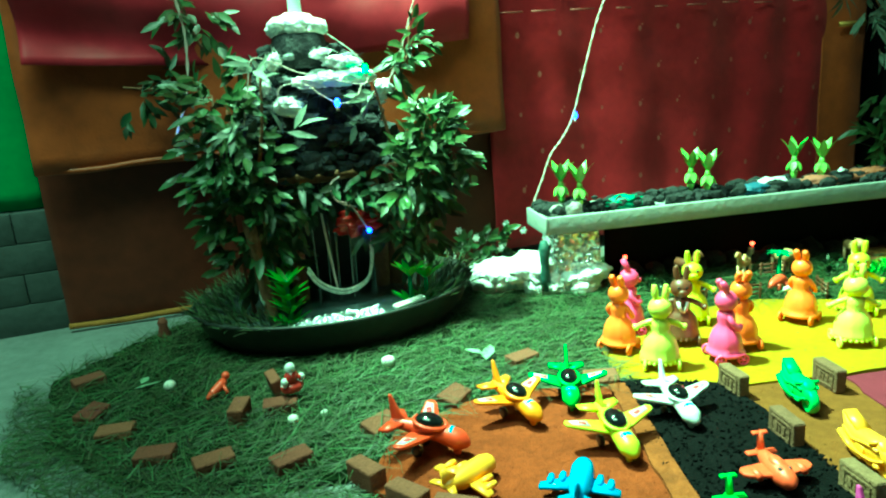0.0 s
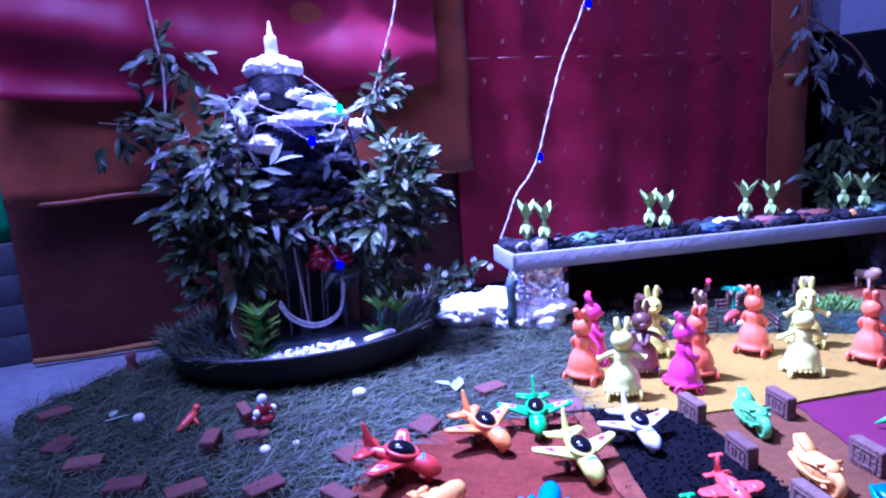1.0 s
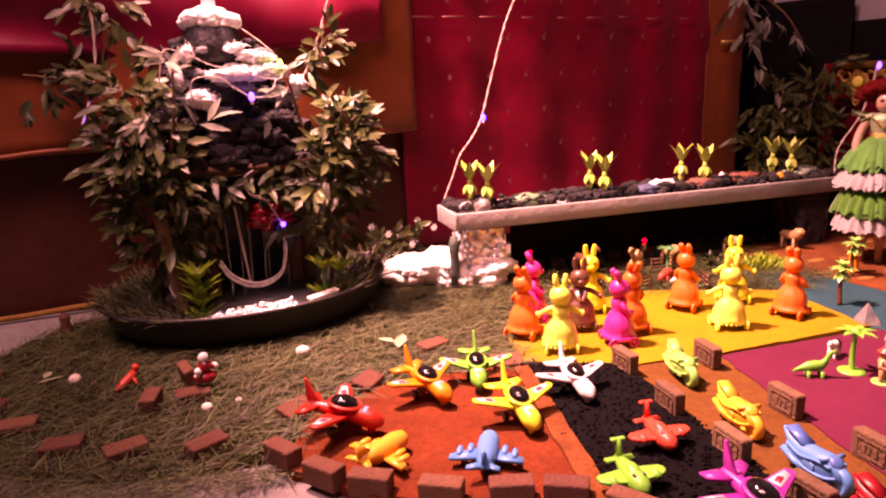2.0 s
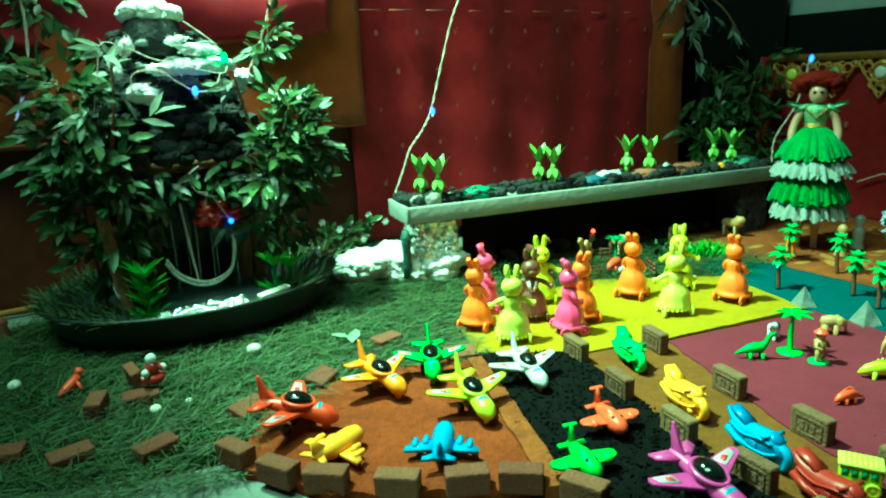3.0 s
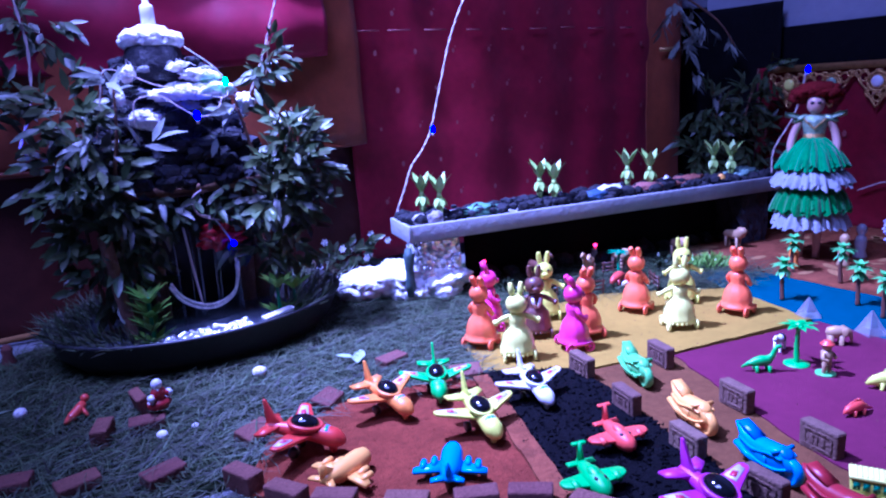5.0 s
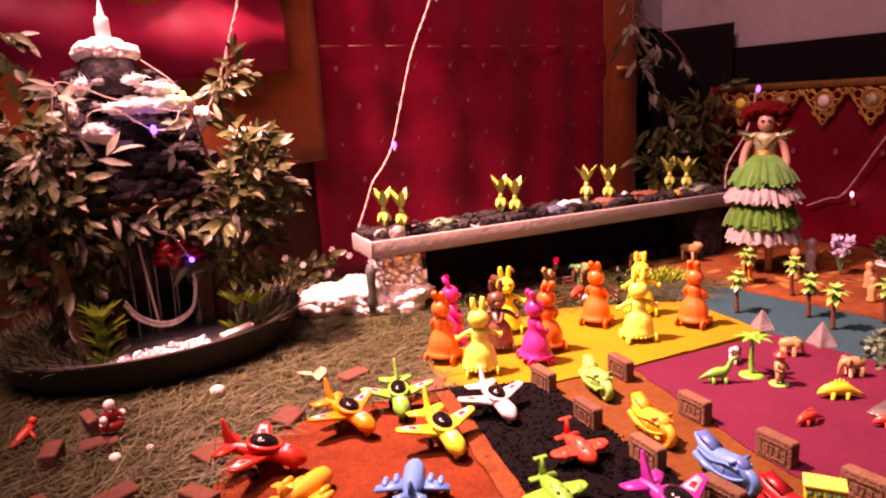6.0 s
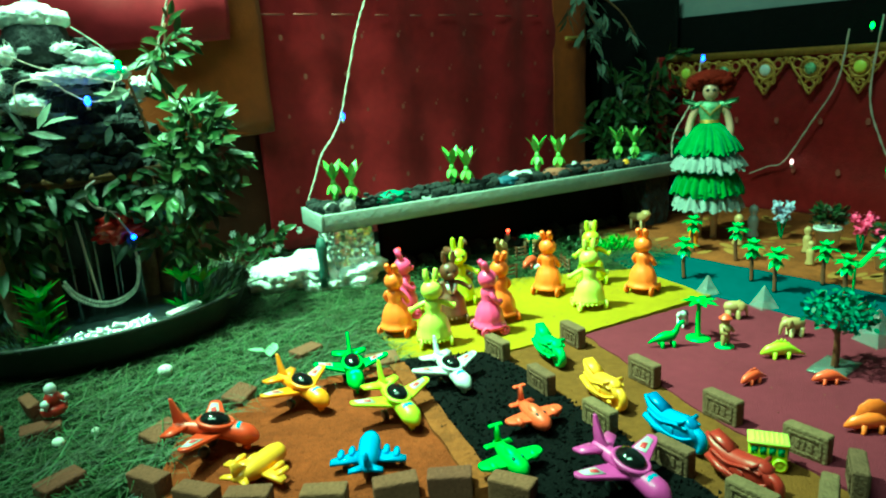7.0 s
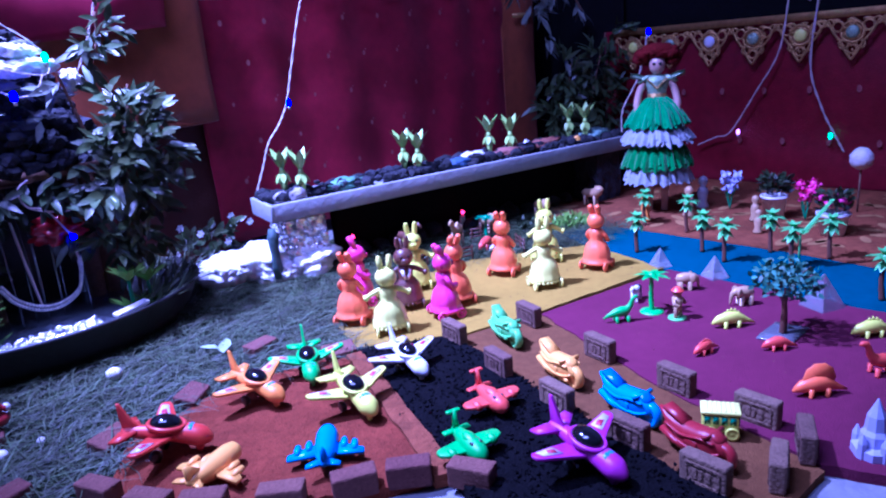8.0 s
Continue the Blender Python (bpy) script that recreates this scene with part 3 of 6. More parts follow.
slab(bm, [(-0.125, -0.055), (0.11, -0.055), (0.12, 0.06), (-0.12, 0.06)], 0.188, 0.2)
part("shelf", bm, BARK, hill)
bm = bmesh.new()
slab(bm, [(-0.11, 0.055), (0.11, 0.055), (0.11, 0.063), (-0.11, 0.063)], 0.0, 0.19)
part("back_panel", bm, POT, hill, "black plastic backing")
bm = bmesh.new()
for k in range(9):
    x = random.uniform(-0.045, 0.05)
    tube(bm, smooth_path([(x, -0.03, 0.19), (x + random.uniform(-0.004, 0.004), -0.035, 0.12), (x + random.uniform(-0.004, 0.004), -0.04, 0.01)]), random.uniform(0.0006, 0.0016), 5)
part("waterfall", bm, WATER, hill, "thin falling threads of water")
bm = bmesh.new()
tube(bm, smooth_path([(-0.118, -0.06, 0.15), (-0.112, -0.065, 0.08), (-0.104, -0.07, 0.012)]), [0.0085 - 0.0001 * k for k in range(13)], 9)
part("trunk", bm, BARK, hill, "pale bare wooden trunk")

# beaded chain that hangs across the fall
chain = thing("bead_chain", "pale beaded chain hanging in a curve", "garland", HX, 0.945, 0.0)
pts = smooth_path([(-0.048, 0, 0.098), (-0.036, 0, 0.078), (-0.012, 0, 0.062), (0.012, 0, 0.060), (0.034, 0, 0.072), (0.042, 0, 0.096), (0.043, 0, 0.112)], 8)
bm = bmesh.new()
for i, p in enumerate(pts):
    for d in (-0.0022, 0.0022):
        ball(bm, 0.0024, Matrix.Translation((p.x + d * 0.4, p.y, p.z + d)), u=6, v=4)
part("strand", bm, PEBBLE, chain)
bm = bmesh.new()
tube(bm, [(-0.010, 0.002, 0.062), (-0.016, 0.004, 0.12), (-0.021, 0.006, 0.18)], 0.0017, 6)
tube(bm, [(0.043, 0.0, 0.112), (0.041, 0.004, 0.14), (0.040, 0.006, 0.18)], 0.0017, 6)
part("strap", bm, WIRE, chain)

bag = thing("red_lampshade", "small crumpled red cover with a lit bulb", "lamp", 0.262, 0.948, 0.132)
bm = bmesh.new()
lump(bm, 0.021, (0, 0, 0.022), (1.25, 0.6, 0.75), 0.75, 4, 2.4)
part("cover", bm, plastic("red_foil", (0.34, 0.008, 0.012), 0.25), bag)
bm = bmesh.new()
ball(bm, 0.0035, Matrix.Translation((0.012, -0.018, 0.012)), u=8, v=6)
part("bulb", bm, LED_BLUE, bag, "small lit blue bulb")
bm = bmesh.new()
tube(bm, smooth_path([(0.012, -0.014, 0.012), (-0.01, -0.018, 0.05), (-0.03, -0.02, 0.06), (-0.034, -0.015, 0.08), (-0.02, -0.012, 0.09)]), 0.0011, 6)
tube(bm, smooth_path([(0.020, -0.016, 0.045), (-0.004, -0.02, 0.048), (-0.028, -0.018, 0.058), (-0.038, -0.015, 0.078)]), 0.0011, 6)
part("cable", bm, WIRE, bag)

# silver pebbles and foil strip along the water's edge
heap = thing("pebble_heap", "heap of shiny silver white pebbles in the basin", "pebbles", 0.208, 0.872, 0.037, kind="stuff")
bm = bmesh.new()
for k in range(420):
    u = random.uniform(-1, 1)
    lump(bm, random.uniform(0.0018, 0.0042), (u * 0.062, random.uniform(-0.016, 0.02) + 0.014 * u * u, random.uniform(0, 0.014) * (1 - 0.5 * abs(u))), (1.2, 1, 0.8), 0.35, 1)
part("pebbles", bm, [FOIL], heap, smooth=False)
strip = thing("foil_strip", "pale folded paper strip on the basin rim", "paper", 0.305, 0.876, 0.047, 24)
bm = bmesh.new()
box(bm, 0.052, 0.010, 0.005, pose(0, 0, 0, 10, 0, 0), 0.001)
part("strip", bm, PEBBLE, strip)


def rosette(x, y, z, h, label, n=3, size=1.0):
    """An upright toy plant with rings of pointed leaves round a stem."""
    ob = thing("toy_plant", label, "toy plant", x, y, z, random.uniform(0, 360), size=size, group="toy plants in the basin")
    bm = bmesh.new()
    tube(bm, [(0, 0, 0), (0, 0, h * 0.9)], [0.003, 0.002], 7)
    part("stem", bm, P_TEAL, ob)
    bm = bmesh.new()
    for ring in range(n):
        zz = h * (0.15 + 0.8 * ring / max(1, n - 1))
        for k in range(10):
            a = k * 0.628 + ring * 0.35
            leaf(bm, (0, 0, zz - 0.012), (math.cos(a), math.sin(a), random.uniform(1.0, 1.9)), random.uniform(0.028, 0.037), 0.010, (-math.cos(a), -math.sin(a), 1.2), 0.35)
    part("leaves", bm, YOUNGLEAF, ob)


rosette(0.150, 0.905, 0.035, 0.072, "bright green plastic plant with stacked leaf rings", 4)
rosette(0.318, 0.905, 0.035, 0.055, "green plastic plant with pointed leaves", 2)
rosette(0.345, 0.915, 0.035, 0.045, "green plastic plant with pointed leaves", 2)


def shrub(x, y, z, blobs, count, label, mat, stems, length=(0.018, 0.034), droop=0.3, name="leafy_branch"):
    """Cut branches: stems and many separate leaves in loose clusters (centre, radius)."""
    ob = thing(name, label, "branch", x, y, z)
    for pts in stems:
        bm = bmesh.new()
        p = smooth_path(pts, 4)
        tube(bm, p, [0.0028 - 0.0016 * i / len(p) for i in range(len(p))], 6)
        part("stem", bm, BARK, ob)
    bm = bmesh.new()
    total = sum(r ** 2 for _, r in blobs)
    for c, r in blobs:
        for k in range(int(count * r * r / total / 5) + 1):
            d = Vector((random.gauss(0, 1), random.gauss(0, 0.7), random.gauss(0, 1)))
            at = Vector(c) + d.normalized() * r * random.random() ** 0.6
            head = (d.normalized() + Vector((0, -0.4, -droop))).normalized()
            for j in range(5):
                w = head + Vector((random.uniform(-0.9, 0.9), random.uniform(-0.9, 0.5), random.uniform(-0.7, 0.6)))
                leaf(bm, at + head * 0.006 * j, w, random.uniform(*length), random.uniform(0.008, 0.013), (random.uniform(-0.6, 0.6), -0.7, random.uniform(0.2, 1)), random.uniform(0, 0.5))
    part("leaves", bm, mat, ob)
    return ob


shrub(0.112, 0.985, 0.04, [((-0.012, -0.03, 0.29), 0.032), ((0.0, -0.035, 0.25), 0.040), ((-0.016, -0.02, 0.21), 0.036), ((0.018, -0.03, 0.18), 0.040),
                          ((0.03, -0.02, 0.13), 0.036), ((0.005, 0.0, 0.14), 0.036), ((0.015, 0.0, 0.08), 0.035)], 760,
      "cut leafy branches standing beside the rock hill", LEAF, [[(0, 0, 0), (-0.01, 0, 0.15), (-0.015, -0.02, 0.30)], [(0.02, 0, 0), (0.02, 0, 0.12), (0.0, -0.03, 0.28)]])
shrub(0.350, 0.965, 0.04, [((0.012, -0.04, 0.235), 0.036), ((0.038, -0.04, 0.20), 0.036), ((0.0, -0.045, 0.185), 0.035), ((-0.005, -0.06, 0.15), 0.03),
                           ((0.028, -0.02, 0.14), 0.034), ((0.012, 0.0, 0.10), 0.034), ((-0.015, -0.01, 0.09), 0.032)], 600,
      "cut glossy leafy branches standing beside the rock hill", LEAF, [[(0, 0, 0), (0.01, 0, 0.12), (0.03, -0.03, 0.28)], [(-0.02, 0, 0), (-0.01, 0, 0.1), (0.045, -0.03, 0.22)]])
shrub(0.372, 0.93, 0.215, [((-0.005, 0, 0.035), 0.016), ((0.006, 0, 0.06), 0.014), ((0.0, 0, 0.085), 0.010)], 60, "tall glossy leafy twig rising beside the rocks", LEAF,
      [[(-0.01, 0.01, -0.05), (0, 0, 0.03), (0.0, 0, 0.095)]], (0.02, 0.034), -0.9)
# the ledge's shade on these sprigs is put into the darker leaf colour
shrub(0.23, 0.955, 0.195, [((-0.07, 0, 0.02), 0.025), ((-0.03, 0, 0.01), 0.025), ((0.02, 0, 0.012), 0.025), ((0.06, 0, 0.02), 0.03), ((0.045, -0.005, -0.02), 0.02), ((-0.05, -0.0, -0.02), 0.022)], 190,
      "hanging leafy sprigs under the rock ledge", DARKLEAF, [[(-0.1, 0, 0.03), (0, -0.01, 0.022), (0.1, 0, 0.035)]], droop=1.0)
shrub(0.08, 1.04, 0.40, [((-0.005, 0, 0.055), 0.018), ((0.015, 0, 0.045), 0.018), ((0.03, -0.01, 0.02), 0.012)], 50, "leafy sprig hanging from the light string", LEAF, [[(0, 0, 0.09), (0.005, 0, 0.04), (0.02, 0, 0.0)]])
shrub(0.02, 1.12, 0.33, [((-0.01, 0, 0.02), 0.03), ((0.035, 0, 0.03), 0.025)], 60, "small leafy sprig against the copper cloth", DARKLEAF, [[(0.08, 0, 0.0), (0.03, 0, 0.02), (-0.03, 0, 0.03)]])
shrub(0.397, 1.06, 0.36, [((0.0, 0, 0.02), 0.018), ((0.008, 0, 0.04), 0.014), ((-0.015, 0, 0.0), 0.014)], 55, "leafy sprig hanging from the light string", LEAF, [[(0.005, 0, 0.06), (0, 0, 0.02), (-0.03, 0, -0.04)]])
shrub(0.49, 1.07, 0.0, [((-0.04, 0, 0.05), 0.025), ((0.0, 0, 0.055), 0.028), ((0.04, 0, 0.06), 0.025), ((-0.06, -0.02, 0.035), 0.02)], 130, "low leafy bush with small white flowers", LEAF,
      [[(0, 0, 0), (-0.02, 0, 0.04), (-0.05, 0, 0.06)], [(0, 0, 0), (0.02, 0, 0.04), (0.05, 0, 0.07)]], (0.014, 0.024), 0.0)

DUSTY = material("dusty_leaf", (0.17, 0.19, 0.15), 0.5, 0, 0.3, 50, 0.2, 160, island=0.3)
shrub(0.150, 0.925, 0.30, [((0.0, 0, 0.045), 0.025), ((-0.005, 0, 0.005), 0.022), ((0.02, -0.005, -0.02), 0.018)], 16, "pale dusty leaves laid over the rocks", DUSTY,
      [[(-0.01, 0.01, -0.05), (0, 0.005, 0.0), (0.005, 0, 0.06)]], (0.03, 0.05), 0.6)
shrub(0.31, 0.93, 0.30, [((0.0, 0, 0.03), 0.02), ((-0.02, 0, 0.0), 0.02)], 9, "pale dusty leaves laid over the rocks", DUSTY, [[(0.01, 0.01, -0.04), (0, 0.005, 0.0), (-0.01, 0, 0.04)]], (0.025, 0.045), 0.4)

# white flowers on the low bush
for k in range(7):
    flower = thing("flower", "small white flower resting on the bush", "flower", 0.44 + 0.022 * k, 1.045 + 0.02 * (k % 2), 0.055 + 0.012 * ((k * 3) % 4), group="white flowers")
    bm = bmesh.new()
    for j in range(6):
        a = j * 1.047
        leaf(bm, (0, 0, 0), (math.cos(a), -0.4, math.sin(a)), 0.007, 0.005, (0, -1, 0.2))
    part("petals", bm, COTTON, flower)

# grass rim of the basin
bm = bmesh.new()
for k in range(900):
    a = random.uniform(2.2, 4.1) if k < 560 else random.uniform(5.3, 6.9)
    r = random.uniform(0.75, 1.0)
    base = Vector((HX + 0.198 * r * math.cos(a), HY + 0.158 * r * math.sin(a), 0.045))
    w = Vector((math.cos(a) * random.uniform(0.1, 1.2), math.sin(a) * random.uniform(0.1, 1.2), random.uniform(0.3, 1.2)))
    leaf(bm, base, w, random.uniform(0.02, 0.042), 0.0018, None, 0.4)
tufts = tagged(part("grass_tuft", bm, BLADE), "thin dark grass tufts round the basin rim", "grass", kind="stuff")


# ---- string lights ----
def string_light(label, pts, bulbs, r=0.0013):
    x, y, z = pts[0]
    ob = thing("string_light", label, "string light", x, y, z, group="string lights")
    line = smooth_path([Vector(p) - Vector(pts[0]) for p in pts], 10)
    bm = bmesh.new()
    for phase in (0.0, math.pi):
        path = [p + Vector((math.cos(i * 0.9 + phase), math.sin(i * 0.9 + phase) * 0.6, 0)) * r * 0.8 for i, p in enumerate(line)]
        tube(bm, path, r * 0.75, 6)
    part("cable", bm, WIRE, ob)
    for at, mat, name in bulbs:
        c = Vector(at) - Vector(pts[0])
        bm = bmesh.new()
        lathe(bm, [(0.0008, 0.0065), (0.0026, 0.0052), (0.0036, 0.0018), (0.0034, -0.002), (0.0020, -0.004)], Matrix.Translation(c), 9)
        bulb = part("bulb", bm, mat, ob, name)
        bm = bmesh.new()
        lathe(bm, [(0.0022, -0.0095), (0.0023, -0.004)], Matrix.Translation(c), 8)
        part("socket", bm, WIRE, bulb)


string_light("pale twisted string light with lit blue bulbs by the curtain",
             [(0.571, 1.004, 0.130), (0.590, 1.003, 0.170), (0.607, 1.004, 0.206), (0.632, 1.006, 0.232), (0.653, 1.007, 0.264), (0.673, 1.009, 0.319), (0.702, 1.011, 0.402), (0.723, 1.012, 0.447), (0.755, 1.015, 0.505), (0.80, 1.02, 0.62), (0.83, 1.03, 0.75)],
             [((0.655, 1.003, 0.264), LED_BLUE, "lit blue bulb"), ((0.768, 1.011, 0.514), LED_BLUE, "lit blue bulb")])
string_light("pale string light hanging before the copper cloth", [(0.362, 1.08, 0.33), (0.385, 1.08, 0.37), (0.401, 1.08, 0.406), (0.42, 1.08, 0.458), (0.438, 1.08, 0.51), (0.46, 1.08, 0.62)], [])
string_light("pale string light looping through the leaves", [(0.068, 1.0, 0.275), (0.050, 0.99, 0.29), (0.054, 1.0, 0.306), (0.071, 1.0, 0.349), (0.078, 1.0, 0.413), (0.074, 1.0, 0.46), (0.066, 1.0, 0.55)],
             [((0.060, 0.985, 0.305), LED_BLUE, "lit blue bulb")])
string_light("pale string light wound over the rocks",
             [(0.127, 0.925, 0.300), (0.138, 0.925, 0.344), (0.147, 0.925, 0.378), (0.172, 0.925, 0.374), (0.2, 0.92, 0.36), (0.231, 0.915, 0.352), (0.26, 0.915, 0.343), (0.285, 0.92, 0.34), (0.291, 0.925, 0.352), (0.279, 0.93, 0.378), (0.248, 0.94, 0.405)],
             [((0.287, 0.915, 0.358), LED_GREEN, "lit green bulb")], 0.0007)
string_light("pale string light hanging over the snow tufts", [(0.172, 0.92, 0.315), (0.176, 0.92, 0.342), (0.205, 0.915, 0.345), (0.225, 0.91, 0.33), (0.247, 0.91, 0.318), (0.268, 0.91, 0.322), (0.28, 0.915, 0.34)],
             [((0.243, 0.905, 0.318), LED_BLUE, "lit blue bulb")], 0.0007)
string_light("pale string light on the wine cloth", [(1.462, 0.517, 0.36), (1.462, 0.530, 0.265), (1.462, 0.570, 0.190), (1.462, 0.619, 0.109), (1.462, 0.650, 0.096), (1.462, 0.69, 0.078)],
             [((1.458, 0.602, 0.108), LED_PINK, "lit pale pink bulb")], 0.0016)
string_light("pale string light on the wine cloth", [(1.462, 0.462, 0.38), (1.462, 0.472, 0.24), (1.462, 0.447, 0.156), (1.462, 0.419, 0.102), (1.462, 0.404, 0.075)],
             [((1.458, 0.428, 0.104), LED_GREEN, "lit green bulb"), ((1.458, 0.478, 0.362), LED_GREEN, "lit green bulb")], 0.0018)
string_light("pale string light rising behind the doll", [(1.222, 0.73, 0.140), (1.224, 0.728, 0.184), (1.240, 0.705, 0.24), (1.250, 0.696, 0.29), (1.253, 0.693, 0.322)],
             [((1.251, 0.688, 0.323), LED_BLUE, "lit blue bulb")], 0.0014)


# ---- the raised plank with its cargo ----
P0, P1 = Vector((0.548, 0.946, 0)), Vector((1.30, 0.783, 0))
PD = (P1 - P0).normalized()
PT = math.degrees(math.atan2(PD.y, PD.x))
PZ = 0.128
plank = thing("plank", "whitewashed wooden plank raised on foil blocks", "plank", P0.x, P0.y, 0.0, PT)
L = (P1 - P0).length
bm = bmesh.new()
box(bm, L, 0.092, 0.008, Matrix.Translation((L / 2, 0, PZ - 0.014)), 0.001)
part("board", bm, PLANKWOOD, plank)
for y in (-0.046, 0.046):
    bm = bmesh.new()
    box(bm, L, 0.006, 0.027, Matrix.Translation((L / 2, y, PZ - 0.027)), 0.0015)
    part("side_rail", bm, PLANKWOOD, plank)
bm = bmesh.new()
box(bm, 0.006, 0.098, 0.027, Matrix.Translation((-0.002, 0, PZ - 0.027)), 0.0015)
part("end_rail", bm, PLANKWOOD, plank)


def on_plank(u, v, z=PZ - 0.005):
    p = P0 + PD * u + Vector((-PD.y, PD.x, 0)) * v
    return p.x, p.y, z


for u, n in ((0.050, "block wrapped in crumpled silver foil under the plank"), (0.70, "dark stone block under the plank end")):
    x, y, _ = on_plank(u, 0)
    block = thing("foil_block" if u < 0.3 else "stone_block", n, "block", x, y, 0.0, PT, group="plank supports")
    bm = bmesh.new()
    box(bm, 0.066, 0.075, PZ - 0.0275, bevel=0.004)
    bmesh.ops.subdivide_edges(bm, edges=bm.edges[:], cuts=15 if u < 0.3 else 7, use_grid_fill=True)
    for w in bm.verts:
        if 0.004 < w.co.z < 0.095:
            q = w.co * (260 if u < 0.3 else 190)
            w.co += Vector((noise.noise(q), noise.noise(q + Vector((9, 0, 0))), 0)) * 0.007
    part("foil" if u < 0.3 else "block", bm, FOIL if u < 0.3 else ROCK, block, smooth=False)

rubble = thing("rubble", "dark pebbles and cinders heaped along the plank", "stones", P0.x, P0.y, 0.0, PT, kind="stuff")
bm = bmesh.new()
for k in range(330):
    u = random.uniform(0.005, L - 0.02)
    lump(bm, random.uniform(0.005, 0.012), (u, random.uniform(-0.035, 0.036), PZ - 0.002 + random.uniform(0, 0.010)), (1.3, 1, 0.8), 0.4, 1)
part("stones", bm, ROCK, rubble, smooth=False)
for u, v, sx, mat, lab in ((0.135, -0.012, 0.036, material("green_lump", (0.12, 0.26, 0.15), 0.6, 0, 0.3, 60, 0.6), "pale green painted stone on the plank"),
                           (0.395, 0.0, 0.038, P_WHITE, "white painted stone on the plank"), (0.345, -0.024, 0.032, material("slate_lump", (0.05, 0.09, 0.16), 0.6, 0, 0.3, 60, 0.6), "slate blue painted stone on the plank"),
                           (0.475, -0.01, 0.036, material("rust_lump", (0.24, 0.09, 0.06), 0.7, 0, 0.3, 60, 0.6), "rust brown painted stone on the plank"),
                           (0.57, 0.0, 0.040, material("rust_lump_b", (0.22, 0.075, 0.04), 0.7, 0, 0.3, 60, 0.6), "rust red painted stone on the plank"), (0.545, 0.03, 0.010, P_WHITE, "small white stone on the plank"),
                           (0.63, -0.022, 0.009, P_YELLOW, "small yellow stone on the plank"), (0.70, 0.0, 0.045, material("mint_lump", (0.22, 0.36, 0.27), 0.6, 0, 0.3, 60, 0.6), "pale mint stone on the plank"),
                           (0.02, -0.03, 0.013, P_GREY, "grey pebble on the plank"), (0.045, -0.036, 0.014, P_GREY, "grey pebble on the plank")):
    x, y, z = on_plank(u, v)
    ob = thing("painted_stone", lab, "stone", x, y, z, PT, group="stones on the plank")
    bm = bmesh.new()
    lump(bm, sx * 0.92, (0, 0, 0.010), (1, 0.5, 0.30 if sx > 0.02 else 0.9), 0.55, 3, 3.4)
    part("stone", bm, mat, ob)


def carrot(u, v, turn):
    x, y, z = on_plank(u, v, PZ)
    ob = thing("toy_carrot_top", "pale green plastic carrot top stuck in the stones", "toy plant", x, y, z + 0.002, turn, group="carrot tops on the plank", size=1.12)
    bm = bmesh.new()
    ball(bm, 0.0085, Matrix.Translation((0, 0, 0.020)), (1, 1, 1.0), 14, 8)
    tube(bm, [(0, 0, 0), (0, 0, 0.016)], [0.003, 0.006], 8)
    tube(bm, [(0, 0, 0.026), (0, 0, 0.036)], [0.005, 0.003], 8)
    part("root", bm, P_SPROUT, ob, "green round root")
    for k in range(6):
        bm = bmesh.new()
        a = k * 1.047
        leaf(bm, (0.003 * math.cos(a), 0.003 * math.sin(a), 0.030), (math.cos(a), math.sin(a), -0.9), 0.017, 0.009, (math.cos(a), math.sin(a), 0.9), 0.35)
        part("sepal", bm, P_SPROUT, ob, "pale green petal")
    for k in range(5):
        a = k * 1.257 + 0.4
        bm = bmesh.new()
        leaf(bm, (0, 0, 0.032), (0.30 * math.cos(a), 0.30 * math.sin(a), 1), 0.036, 0.013, (-math.cos(a), -math.sin(a), 0.3), 0.30)
        part("leaf", bm, P_SPROUT, ob)


for u, v in ((0.045, 0.022), (0.063, -0.012), (0.265, 0.022), (0.272, -0.016), (0.455, 0.030), (0.478, -0.006), (0.655, 0.028), (0.667, -0.006)):
    carrot(u, v, random.uniform(0, 90))

# cotton snow by the plank's foot
snow = thing("cotton_snow", "heaped white cotton wool on the turf", "cotton", 0.545, 0.965, 0.0)
bm = bmesh.new()
for k in range(230):
    u = random.uniform(-1, 1)
    lump(bm, random.choice((0.007, 0.010, 0.014, 0.019)), (u * 0.082, -0.35 * u * 0.082 * 1.2 + random.uniform(-0.03, 0.035), 0.010 + random.uniform(0, 0.030) * (1 - 0.4 * u * u) + (0.012 if u > 0 else 0)), (1.2, 1, 0.75), 0.5, 3, 2.6)
for k in range(120):
    u = random.random()
    lump(bm, random.choice((0.006, 0.009, 0.012, 0.015)), (0.062 * u + random.gauss(0, 0.008), -0.022 - 0.046 * u + random.gauss(0, 0.010), 0.009 + random.uniform(0, 0.028)), (1.2, 1, 0.75), 0.5, 3, 2.6)
# loose fibres that stand out of the wool
for w in random.sample(list(bm.verts), 2600):
    d = Vector((random.gauss(0, 1), random.gauss(0, 1), random.gauss(0.4, 1))).normalized() * random.uniform(0.004, 0.009)
    s = Vector((-d.y, d.x, 0.001)).normalized() * 0.00035
    p = w.co.copy()
    p.z = max(p.z, 0.001)
    if p.z + d.z > 0:
        bm.faces.new([bm.verts.new(p - s), bm.verts.new(p + s), bm.verts.new(p + d)])
part("tufts", bm, COTTON, snow)
post = thing("bottle_figure", "small dark green figure standing in the cotton", "figure", 0.538, 0.915, 0.012)
bm = bmesh.new()
lathe(bm, [(0.007, 0.0), (0.008, 0.02), (0.0065, 0.035), (0.0075, 0.05), (0.009, 0.065), (0.005, 0.078)], n=10)
